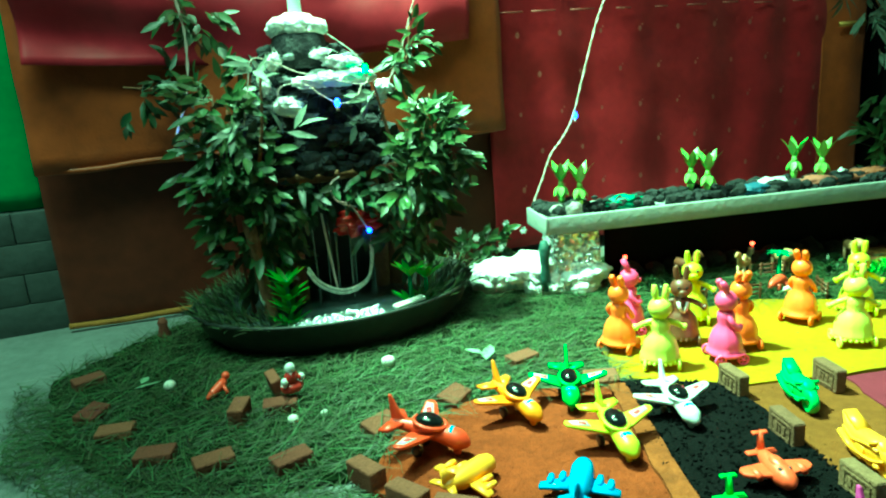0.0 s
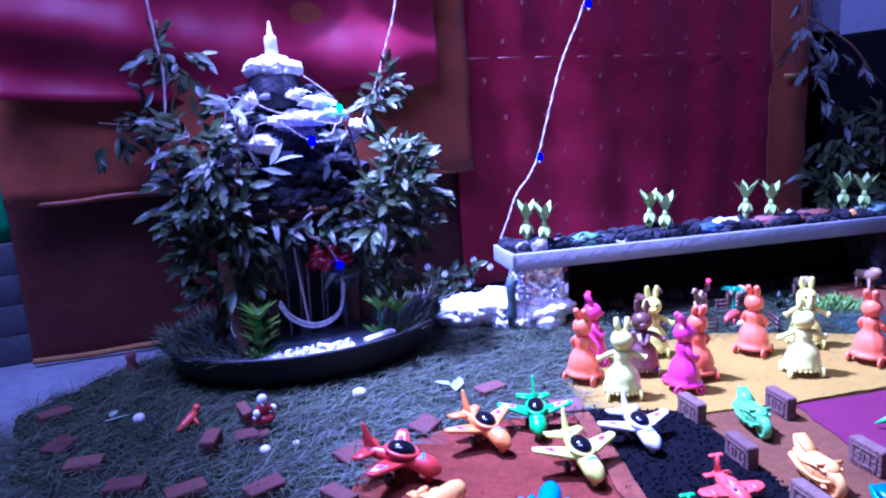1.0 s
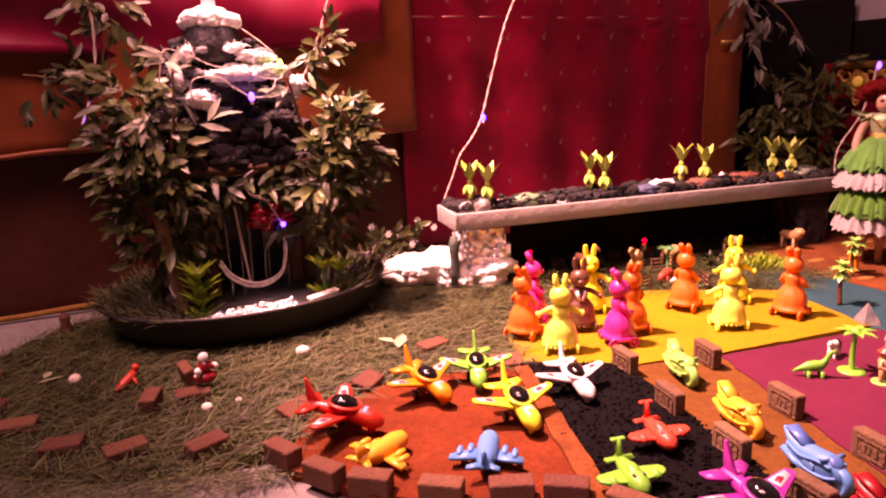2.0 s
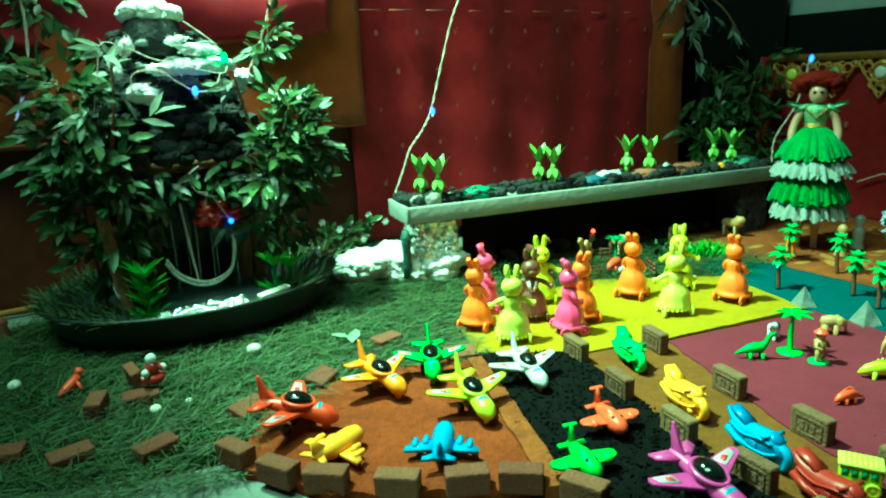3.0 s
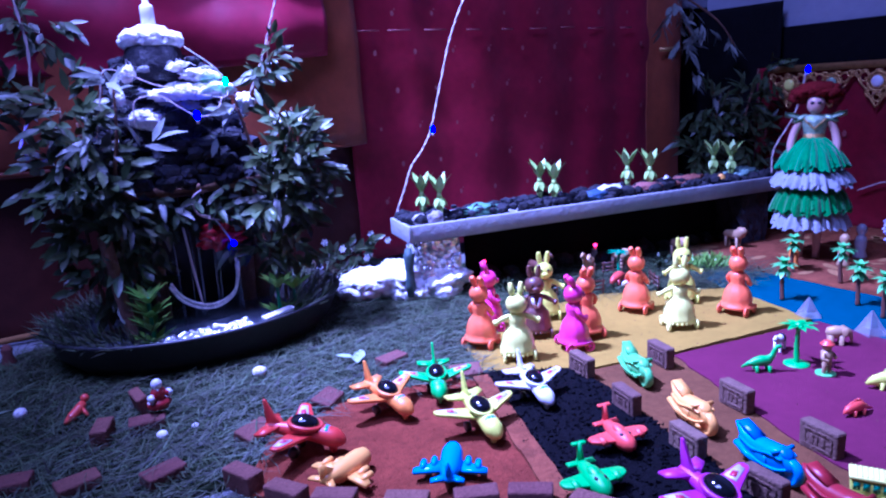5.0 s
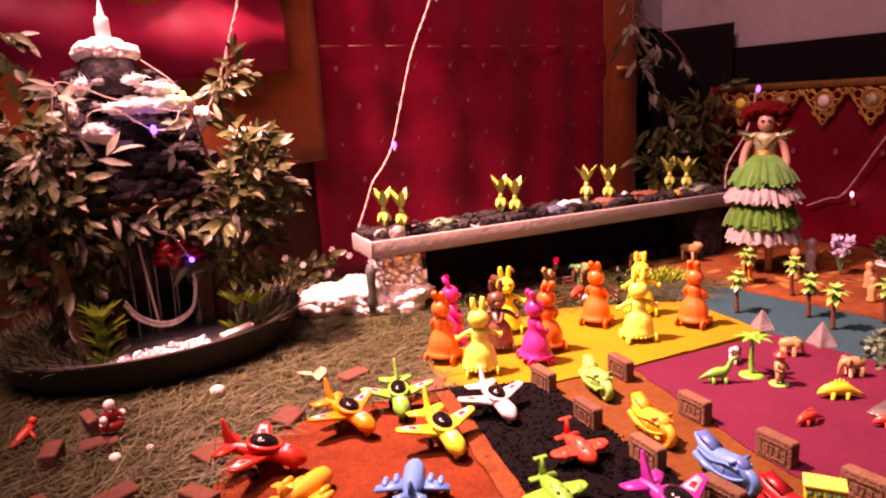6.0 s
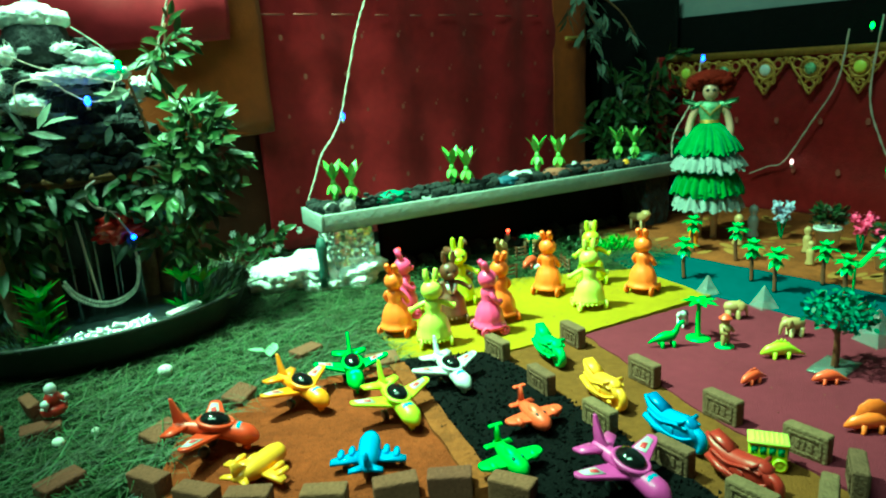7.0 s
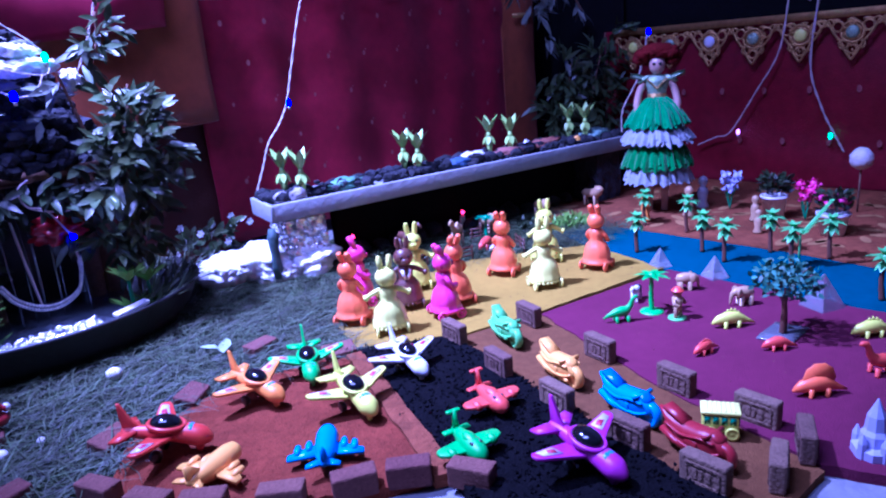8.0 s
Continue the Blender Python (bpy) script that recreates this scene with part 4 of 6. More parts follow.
part("body", bm, material("verdigris", (0.05, 0.085, 0.075), 0.6, 0, 0.4, 60, 0.5), post)


# ---- wheeled rabbit toys ----
def spoked_wheel(bm, r, w, m):
    """An open toy wheel: tyre ring, hub and five spokes."""
    rings = []
    for k in range(14):
        a = 2 * math.pi * k / 14
        c, s = math.cos(a), math.sin(a)
        rings.append([bm.verts.new(m @ Vector((q * c, q * s, z))) for q, z in ((r * 0.72, -w), (r, -w), (r, w), (r * 0.72, w))])
    for a, b in zip(rings, rings[1:] + rings[:1]):
        for i in range(4):
            bm.faces.new((a[i], b[i], b[(i + 1) % 4], a[(i + 1) % 4]))
    lathe(bm, [(r * 0.30, -w * 1.2), (r * 0.30, w * 1.2)], m, 8)
    for k in range(5):
        box(bm, r * 0.75, r * 0.2, w * 1.2, m @ Matrix.Rotation(k * 1.257, 4, "Z") @ Matrix.Translation((r * 0.42, 0, -w * 0.6)))


def rabbit(x, y, turn, mat, label, gown=False, name="toy_rabbit"):
    ob = thing(name, label, "toy rabbit", x, y, 0.0045, turn, group="toy rabbits on the yellow powder")
    bm = bmesh.new()
    if gown:
        lathe(bm, [(0.0205, 0.0085), (0.0225, 0.0095), (0.0222, 0.013), (0.0190, 0.0145), (0.0196, 0.020), (0.0180, 0.028), (0.0145, 0.036), (0.0098, 0.0415), (0.0090, 0.045),
                   (0.0104, 0.051), (0.0100, 0.056), (0.0062, 0.0605)], Matrix.Diagonal((1, 0.92, 1, 1)), 30, 0.03, 9)
        part("skirt", bm, mat, ob)
        bm = bmesh.new()
        ball(bm, 0.0122, pose(0, 0, 0.0705), (1, 1, 1.0), 18, 12)
        ball(bm, 0.0052, pose(0, -0.0112, 0.0680), (0.9, 0.8, 0.7), 10, 7)
        part("head", bm, mat, ob)
        for s in (-1, 1):
            bm = bmesh.new()
            tube(bm, smooth_path([(s * 0.0085, 0, 0.0555), (s * 0.0135, -0.001, 0.049), (s * 0.0130, -0.009, 0.041), (s * 0.007, -0.0135, 0.043)]), [0.0034] * 13 + [0.0030] * 5 + [0.0022], 8)
            part("arm", bm, mat, ob)
            bm = bmesh.new()
            p = smooth_path([(s * 0.0040, 0.001, 0.080), (s * 0.0052, 0.004, 0.0875), (s * 0.0050, 0.0075, 0.094)])
            tube(bm, p, [0.0026 + 0.0016 * math.sin(math.pi * i / len(p)) for i in range(len(p))], 8)
            part("ear", bm, mat, ob)
        bm = bmesh.new()
        box(bm, 0.013, 0.0016, 0.020, pose(0, -0.0182, 0.014, -14, 0, 0), 0.0007, 0.7)
        part("apron", bm, mat, ob)
    else:
        lathe(bm, [(0.0195, 0.0085), (0.0212, 0.0095), (0.0214, 0.014), (0.0204, 0.0155), (0.0198, 0.024), (0.0172, 0.033), (0.0122, 0.0395), (0.0098, 0.0425),
                   (0.0106, 0.048), (0.0104, 0.054), (0.0060, 0.0595)], Matrix.Diagonal((1, 0.9, 1, 1)), 30, 0.025, 11)
        part("skirt", bm, mat, ob)
        bm = bmesh.new()
        ball(bm, 0.0128, pose(0, 0, 0.0695), (1.02, 0.98, 0.97), 18, 12)
        ball(bm, 0.0050, pose(0, -0.0118, 0.0665), (1.1, 0.7, 0.75), 10, 7)
        part("head", bm, mat, ob)
        for s in (-1, 1):
            bm = bmesh.new()
            tube(bm, smooth_path([(s * 0.008, 0, 0.0545), (s * 0.016, -0.001, 0.0515), (s * 0.0235, -0.003, 0.0470), (s * 0.0285, -0.004, 0.0445)]), [0.0034] * 9 + [0.0030] * 5 + [0.0042, 0.0044, 0.0042, 0.0036, 0.0018], 8)
            part("arm", bm, mat, ob)
            bm = bmesh.new()
            p = smooth_path([(s * 0.0046, 0, 0.0795), (s * 0.0058, 0.001, 0.0875), (s * 0.0064, 0.0, 0.0965)])
            tube(bm, p, [0.0022 + 0.0016 * math.sin(math.pi * (i + 0.6) / len(p)) for i in range(len(p))], 8)
            part("ear", bm, mat, ob)
        bm = bmesh.new()
        for k in range(22):
            a = 6.283 * k / 22
            ball(bm, 0.0022, pose(0.0205 * math.cos(a), 0.0185 * math.sin(a), 0.0092), u=6, v=4)
        part("hem", bm, mat, ob)
    for sx in (-1, 1):
        for sy in (-1, 1):
            bm = bmesh.new()
            spoked_wheel(bm, 0.0066, 0.0013, pose(sx * 0.0185, sy * 0.0125, 0.0067, 0, 90, 0))
            part("wheel", bm, mat, ob)
    for s in (-1, 1):
        bm = bmesh.new()
        ball(bm, 0.0016, pose(s * 0.0048, -0.0116, 0.0725), (1.2, 0.5, 1), 6, 5)
        part("eye", bm, P_BLACK, ob, "black eye")
    return ob



rabbit(0.514, 0.620, 150, P_PALE, "pale yellow plastic rabbit toy seen from behind, arms out")
rabbit(0.636, 0.708, -32, P_LIME, "yellow plastic rabbit toy with raised ears, arms out")
rabbit(0.738, 0.558, 150, P_PALE, "pale yellow plastic rabbit toy seen from behind, arms out")
rabbit(0.826, 0.622, -35, P_LIME, "yellow plastic rabbit toy with raised ears, arms out")
rabbit(0.505, 0.684, 120, P_ORANGE, "orange plastic rabbit toy in a flared gown", True)
rabbit(0.749, 0.640, 110, P_ORANGE, "orange plastic rabbit toy in a flared gown", True)
rabbit(0.838, 0.540, 100, P_ORANGE, "orange plastic rabbit toy in a flared gown", True)
rabbit(0.626, 0.616, 160, P_ORANGE, "orange plastic rabbit toy behind a pink one", True)
rabbit(0.553, 0.728, 60, P_PINK, "pink plastic rabbit toy in a flared gown", True)
rabbit(0.586, 0.597, 70, P_PINK, "bright pink plastic rabbit toy in a flared gown", True)
brown = rabbit(0.580, 0.663, -30, P_BROWN, "dark brown plastic rabbit toy with a white apron")
bm = bmesh.new()
for s in (-1, 1):
    tube(bm, [(s * 0.0055, -0.0105, 0.055), (s * 0.0040, -0.0118, 0.048), (s * 0.0012, -0.0120, 0.042)], [0.0024, 0.0026, 0.0016], 8, 0.6)
part("apron", bm, P_WHITE, brown, "white apron straps")


# ---- toy aeroplanes ----
def jet(tail, nose, mat, label, k=1.0):
    """A chubby wheeled fighter with a black bubble canopy."""
    a, b = Vector(tail), Vector(nose)
    c = (a + b) / 2
    turn = math.degrees(math.atan2(b.y - a.y, b.x - a.x))
    ob = thing("toy_jet", label, "toy plane", c.x, c.y, 0.005, turn, group="toy jets", size=k * 0.96)
    bm = bmesh.new()
    tube(bm, smooth_path([(-0.037, 0, 0.0262), (-0.028, 0, 0.0252), (-0.015, 0, 0.0232), (0.0, 0, 0.0215), (0.014, 0, 0.0185), (0.025, 0, 0.0150), (0.032, 0, 0.0124), (0.0362, 0, 0.0110)], 3),
         [0.0036 + 0.0056 * math.sin(math.pi * min(1.0, (i + 1) / 17) ** 1.15 * 0.5) if i < 16 else (0.0085, 0.0074, 0.0061, 0.0047, 0.0032, 0.0013)[i - 16] for i in range(22)], 16, 1.08)
    part("fuselage", bm, mat, ob)
    bm = bmesh.new()
    ball(bm, 0.0122, pose(0.000, 0, 0.0300, 0, 10, 0), (1.10, 0.80, 0.58), 20, 12)
    part("canopy", bm, GLOSSBLACK, ob, "glossy black bubble canopy")
    bm = bmesh.new()
    tube(bm, [(0.0148 * math.cos(a) + 0.0002, 0.0108 * math.sin(a), 0.0288 - 0.0026 * math.cos(a)) for a in [2 * math.pi * i / 28 for i in range(29)]], 0.0019, 7)
    part("canopy_rim", bm, mat, ob)
    for s in (-1, 1):
        bm = bmesh.new()
        o = [(0.009, s * 0.006), (0.000, s * 0.024), (-0.007, s * 0.040), (-0.010, s * 0.0435), (-0.015, s * 0.0440), (-0.0185, s * 0.0415), (-0.0175, s * 0.022), (-0.0165, s * 0.006)]
        slab(bm, o if s > 0 else o[::-1], 0.0175, 0.0205)
        bmesh.ops.bevel(bm, geom=bm.edges[:], offset=0.0008, segments=2, affect="EDGES", profile=0.5)
        for w in bm.verts:
            w.co.z += abs(w.co.y) * 0.17
        wing = part("wing", bm, mat, ob)
        bm = bmesh.new()
        o = [(-0.004, s * 0.022), (-0.0095, s * 0.038), (-0.0165, s * 0.039), (-0.0155, s * 0.022)]
        slab(bm, o if s > 0 else o[::-1], 0.0206, 0.0211)
        for w in bm.verts:
            w.co.z += abs(w.co.y) * 0.17
        part("decal", bm, STICKER, wing, "pale worn sticker")
        bm = bmesh.new()
        o = [(-0.007, s * 0.025), (-0.010, s * 0.032), (-0.014, s * 0.030), (-0.012, s * 0.024)]
        slab(bm, o if s > 0 else o[::-1], 0.0212, 0.0216)
        for w in bm.verts:
            w.co.z += abs(w.co.y) * 0.17
        part("mark", bm, REDSTICKER, wing, "small dark red mark")
        bm = bmesh.new()
        o = [(-0.022, s * 0.004), (-0.032, s * 0.020), (-0.041, s * 0.020), (-0.038, s * 0.004)]
        slab(bm, o if s > 0 else o[::-1], 0.026, 0.0285)
        part("tailplane", bm, mat, ob)
        bm = bmesh.new()
        lathe(bm, [(0.002, -0.002), (0.0052, -0.002), (0.0052, 0.002), (0.002, 0.002)], pose(-0.010, s * 0.010, 0.0052, 90, 0, 0), 10)
        part("wheel", bm, P_BLACK, ob)
    bm = bmesh.new()
    slab(bm, [(-0.021, 0.028), (-0.028, 0.036), (-0.0345, 0.052), (-0.0372, 0.053), (-0.0368, 0.040), (-0.0362, 0.026)], -0.0013, 0.0013)
    bmesh.ops.bevel(bm, geom=bm.edges[:], offset=0.0006, segments=2, affect="EDGES", profile=0.5)
    bmesh.ops.rotate(bm, cent=(0, 0, 0), matrix=Matrix.Rotation(radians(90), 3, "X"), verts=bm.verts[:])
    part("tail_fin", bm, mat, ob)
    bm = bmesh.new()
    ball(bm, 0.0062, pose(0.0205, 0, 0.0232, 0, 24, 0), (0.8, 1.0, 0.42), 12, 8)
    part("windscreen", bm, BLUESTICKER, ob, "small blue window sticker")
    bm = bmesh.new()
    tube(bm, [(0.022, 0, 0.014), (0.024, 0, 0.004)], 0.0018, 6)
    lathe(bm, [(0.001, -0.0015), (0.0038, -0.0015), (0.0038, 0.0015), (0.001, 0.0015)], pose(0.024, 0, 0.0038, 90, 0, 0), 10)
    part("nose_wheel", bm, mat, ob)


jet((0.186, 0.603), (0.252, 0.547), P_RED, "red plastic toy jet with a black canopy on red soil", 1.08)
jet((0.309, 0.632), (0.327, 0.556), P_AMBER, "amber orange plastic toy jet with a black canopy", 1.0)
jet((0.372, 0.537), (0.362, 0.461), P_LIME, "lime yellow plastic toy jet with a black canopy", 1.02)
jet((0.396, 0.628), (0.366, 0.568), P_GREEN, "green plastic toy jet with a black canopy", 0.96)
jet((0.455, 0.545), (0.446, 0.487), P_WHITE, "white plastic toy jet with stickers on black soil", 0.94)
jet((0.424, 0.312), (0.416, 0.238), P_PURPLE, "purple plastic toy jet with pale stickers", 1.05)


def airliner(tail, nose, mat, label):
    a, b = Vector(tail), Vector(nose)
    c = (a + b) / 2
    ob = thing("toy_airliner", label, "toy plane", c.x, c.y, 0.005, math.degrees(math.atan2(b.y - a.y, b.x - a.x)), group="toy airliners")
    bm = bmesh.new()
    tube(bm, [(-0.030, 0, 0.014), (-0.022, 0, 0.0125), (-0.010, 0, 0.011), (0.008, 0, 0.011), (0.018, 0, 0.011), (0.0245, 0, 0.011), (0.028, 0, 0.0105), (0.0295, 0, 0.0105)], [0.002, 0.0055, 0.0088, 0.0098, 0.0096, 0.0078, 0.0042, 0.0012], 14)
    part("fuselage", bm, mat, ob)
    for s in (-1, 1):
        bm = bmesh.new()
        o = [(0.010, s * 0.006), (-0.004, s * 0.032), (-0.011, s * 0.032), (-0.008, s * 0.006)]
        slab(bm, o if s > 0 else o[::-1], 0.007, 0.0098)
        wing = part("wing", bm, mat, ob)
        for y in (0.015, 0.024):
            bm = bmesh.new()
            x = 0.010 - 0.53 * (y - 0.006)
            tube(bm, [(x - 0.006, s * y, 0.010), (x, s * y, 0.010), (x + 0.006, s * y, 0.010)], [0.002, 0.0032, 0.0026], 9)
            part("engine", bm, mat, wing)
        bm = bmesh.new()
        o = [(-0.020, s * 0.003), (-0.027, s * 0.014), (-0.032, s * 0.014), (-0.029, s * 0.003)]
        slab(bm, o if s > 0 else o[::-1], 0.012, 0.014)
        part("tailplane", bm, mat, ob)
    bm = bmesh.new()
    slab(bm, [(-0.014, 0.018), (-0.026, 0.028), (-0.031, 0.028), (-0.029, 0.012)], -0.0012, 0.0012)
    bmesh.ops.rotate(bm, cent=(0, 0, 0), matrix=Matrix.Rotation(radians(90), 3, "X"), verts=bm.verts[:])
    part("tail_fin", bm, mat, ob)


airliner((0.205, 0.500), (0.250, 0.517), P_YELLOW, "yellow plastic toy airliner on red soil")
airliner((0.286, 0.436), (0.318, 0.475), P_BLUE, "blue plastic toy airliner on red soil")


def prop_plane(tail, nose, mat, label):
    a, b = Vector(tail), Vector(nose)
    c = (a + b) / 2
    ob = thing("toy_prop_plane", label, "toy plane", c.x, c.y, 0.006, math.degrees(math.atan2(b.y - a.y, b.x - a.x)), group="toy propeller planes", size=0.93)
    bm = bmesh.new()
    tube(bm, [(-0.026, 0, 0.016), (-0.014, 0, 0.0145), (0.0, 0, 0.013), (0.012, 0, 0.0125), (0.021, 0, 0.012), (0.026, 0, 0.012)], [0.0036, 0.0066, 0.0094, 0.0098, 0.0072, 0.0022], 16)
    ball(bm, 0.0068, pose(0.002, 0, 0.0198, 0, 8, 0), (1.5, 0.85, 0.6), 14, 9)
    part("fuselage", bm, mat, ob)
    for s in (-1, 1):
        bm = bmesh.new()
        o = [(0.012, s * 0.007), (0.008, s * 0.026), (0.004, s * 0.031), (-0.003, s * 0.0315), (-0.006, s * 0.028), (-0.009, s * 0.007)]
        slab(bm, o if s > 0 else o[::-1], 0.0115, 0.015)
        bmesh.ops.bevel(bm, geom=bm.edges[:], offset=0.001, segments=2, affect="EDGES", profile=0.5)
        wing = part("wing", bm, mat, ob)
        bm = bmesh.new()
        tube(bm, [(-0.003, s * 0.020, 0.0135), (0.004, s * 0.020, 0.0135), (0.011, s * 0.020, 0.0135)], [0.0025, 0.0042, 0.0032], 10)
        part("engine", bm, mat, wing)
        bm = bmesh.new()
        box(bm, 0.0050, 0.0075, 0.0022, pose(-0.0255, s * 0.0034, 0.0325), 0.0008, 0.9)
        part("tailplane", bm, mat, ob)
        bm = bmesh.new()
        ball(bm, 0.0022, pose(0.0125, s * 0.0042, 0.0205), (1.2, 0.8, 0.7), 8, 6)
        part("window", bm, P_BLACK, ob, "small dark windscreen mark")
        bm = bmesh.new()
        box(bm, 0.007, 0.011, 0.002, pose(-0.022, s * 0.0085, 0.0155), 0.0007, 0.85)
        part("stabiliser", bm, mat, ob)
    bm = bmesh.new()
    tube(bm, [(-0.022, 0, 0.017), (-0.025, 0, 0.034)], [0.0035, 0.0025], 8)
    part("tail_fin", bm, mat, ob)


prop_plane((0.451, 0.420), (0.438, 0.371), P_CORAL, "coral red plastic toy propeller plane on black soil")
prop_plane((0.384, 0.384), (0.371, 0.337), P_GREEN, "green plastic toy propeller plane on black soil")


# ---- toy motorbikes and cart ----
def loft(bm, stations, n=14, power=0.8):
    """A moulded body along x through (x, height, half width, half height)."""
    rings = []
    for x, z, hw, hh in stations:
        ring = []
        for k in range(n):
            c, s = math.cos(2 * math.pi * k / n), math.sin(2 * math.pi * k / n)
            ring.append(bm.verts.new((x, hw * math.copysign(abs(c) ** power, c), z + hh * math.copysign(abs(s) ** power, s))))
        rings.append(ring)
    for a, b in zip(rings, rings[1:]):
        for k in range(n):
            bm.faces.new((a[k], a[(k + 1) % n], b[(k + 1) % n], b[k]))
    bm.faces.new(rings[0][::-1])
    bm.faces.new(rings[-1])


def bike(rear, front, mat, label, seat_mat=None):
    a, b = Vector(rear), Vector(front)
    c = (a + b) / 2
    ob = thing("toy_motorbike", label, "toy motorbike", c.x, c.y, 0.003, math.degrees(math.atan2(b.y - a.y, b.x - a.x)), group="toy motorbikes on the road")
    bm = bmesh.new()
    loft(bm, [(-0.037, 0.0345, 0.0018, 0.0016), (-0.031, 0.0310, 0.0046, 0.0034), (-0.024, 0.0255, 0.0070, 0.0070), (-0.015, 0.0205, 0.0086, 0.0115), (-0.006, 0.0190, 0.0098, 0.0135),
              (0.004, 0.0200, 0.0100, 0.0140), (0.013, 0.0225, 0.0094, 0.0135), (0.020, 0.0225, 0.0078, 0.0105), (0.026, 0.0205, 0.0054, 0.0070), (0.0305, 0.0175, 0.0018, 0.0026)])
    for sd in (-1, 1):
        tube(bm, smooth_path([(-0.026, sd * 0.0070, 0.0255), (-0.008, sd * 0.0100, 0.0235), (0.010, sd * 0.0098, 0.0290), (0.021, sd * 0.0074, 0.0275)], 4), 0.0014, 6)
        tube(bm, smooth_path([(-0.018, sd * 0.0086, 0.0150), (0.0, sd * 0.0104, 0.0135), (0.016, sd * 0.0092, 0.0150), (0.025, sd * 0.0056, 0.0190)], 4), 0.0015, 6)
        box(bm, 0.013, 0.002, 0.008, pose(0.001, sd * 0.0098, 0.0155, 0, 12, 0), 0.0006, 0.8)
        for k in range(5):
            box(bm, 0.0016, 0.0024, 0.0052, pose(-0.010 + 0.0032 * k, sd * 0.0094, 0.0072), 0.0004)
    for k in range(12):
        sd = 1 if k % 2 else -1
        lump(bm, random.uniform(0.0020, 0.0036), (random.uniform(-0.020, 0.022), sd * random.uniform(0.0065, 0.0090), random.uniform(0.008, 0.015)), (1.5, 0.7, 0.9), 0.3, 2)
    for w in bm.verts:
        w.co.z *= 0.80
    part("body", bm, mat, ob)
    for x, n in ((-0.021, "rear_wheel"), (0.024, "front_wheel")):
        bm = bmesh.new()
        lathe(bm, [(0.0035, -0.0028), (0.0065, -0.0022), (0.0075, -0.0042), (0.0100, -0.0042), (0.0114, -0.0020), (0.0114, 0.0020), (0.0100, 0.0042), (0.0075, 0.0042), (0.0065, 0.0022), (0.0035, 0.0028)], pose(x, 0, 0.0114, 90, 0, 0), 20)
        part(n, bm, mat, ob)
    bm = bmesh.new()
    slab(bm, [(-0.031, -0.005), (-0.010, -0.006), (-0.010, 0.006), (-0.031, 0.005)], 0.0, 0.003)
    bmesh.ops.transform(bm, matrix=pose(-0.001, 0, 0.0200, 0, 20, 0), verts=bm.verts[:])
    part("seat", bm, seat_mat or mat, ob)
    bm = bmesh.new()
    tube(bm, [(0.014, -0.011, 0.0265), (0.017, 0, 0.0275), (0.014, 0.011, 0.0265)], 0.0020, 7)
    part("handlebar", bm, mat, ob)
    bm = bmesh.new()
    ball(bm, 0.007, pose(0.019, 0, 0.0250, 0, 35, 0), (1.0, 0.9, 0.45), 10, 6)
    part("screen", bm, seat_mat or mat, ob)
    for s in (-1, 1):
        bm = bmesh.new()
        tube(bm, [(-0.028, s * 0.0085, 0.015), (-0.014, s * 0.0095, 0.010), (0.004, s * 0.009, 0.008)], [0.003, 0.0026, 0.002], 8)
        part("exhaust", bm, mat, ob)


bike((0.592, 0.523), (0.559, 0.453), P_MINT, "mint green plastic toy motorbike")
bike((0.548, 0.417), (0.523, 0.351), P_YELLOW, "yellow plastic toy motorbike")
bike((0.523, 0.326), (0.506, 0.263), P_BLUE, "blue plastic toy motorbike with deep blue wheels", P_NAVY)
bike((0.500, 0.252), (0.485, 0.193), P_WINE, "wine red translucent plastic toy motorbike")

cart = thing("toy_van", "pale lime plastic toy van with ribbed roof", "toy van", 0.532, 0.222, 0.003, -62, size=0.88)
bm = bmesh.new()
box(bm, 0.032, 0.019, 0.017, pose(0, 0, 0.0065), 0.0015)
part("body", bm, P_LIME, cart)
bm = bmesh.new()
box(bm, 0.035, 0.022, 0.0035, pose(0, 0, 0.0245), 0.0012)
roof = part("roof", bm, P_PALE, cart, "ribbed pale roof")
for k in range(7):
    bm = bmesh.new()
    box(bm, 0.0016, 0.019, 0.0012, pose(-0.012 + 0.004 * k, 0, 0.0276), 0.0003)
    part("rib", bm, P_PALE, roof)
for x in (-0.009, 0.010):
    for y in (-0.0100, 0.0100):
        bm = bmesh.new()
        lathe(bm, [(0.002, -0.0018), (0.0036, -0.0012), (0.0042, -0.0020), (0.0064, -0.0020), (0.0064, 0.0020), (0.0042, 0.0020), (0.0036, 0.0012), (0.002, 0.0018)], pose(x, y, 0.0064, 90, 0, 0), 16)
        part("wheel", bm, P_LIME, cart)
for y in (-0.0097, 0.0097):
    for k in range(4):
        bm = bmesh.new()
        box(bm, 0.0052, 0.0008, 0.0075, pose(-0.0115 + 0.0074 * k, y, 0.0150))
        part("window", bm, P_TEAL, cart, "dark open window")
for k in range(3):
    bm = bmesh.new()
    box(bm, 0.0008, 0.0044, 0.0070, pose(0.0163, -0.0058 + 0.0058 * k, 0.0150))
    part("window", bm, P_TEAL, cart, "dark open window")


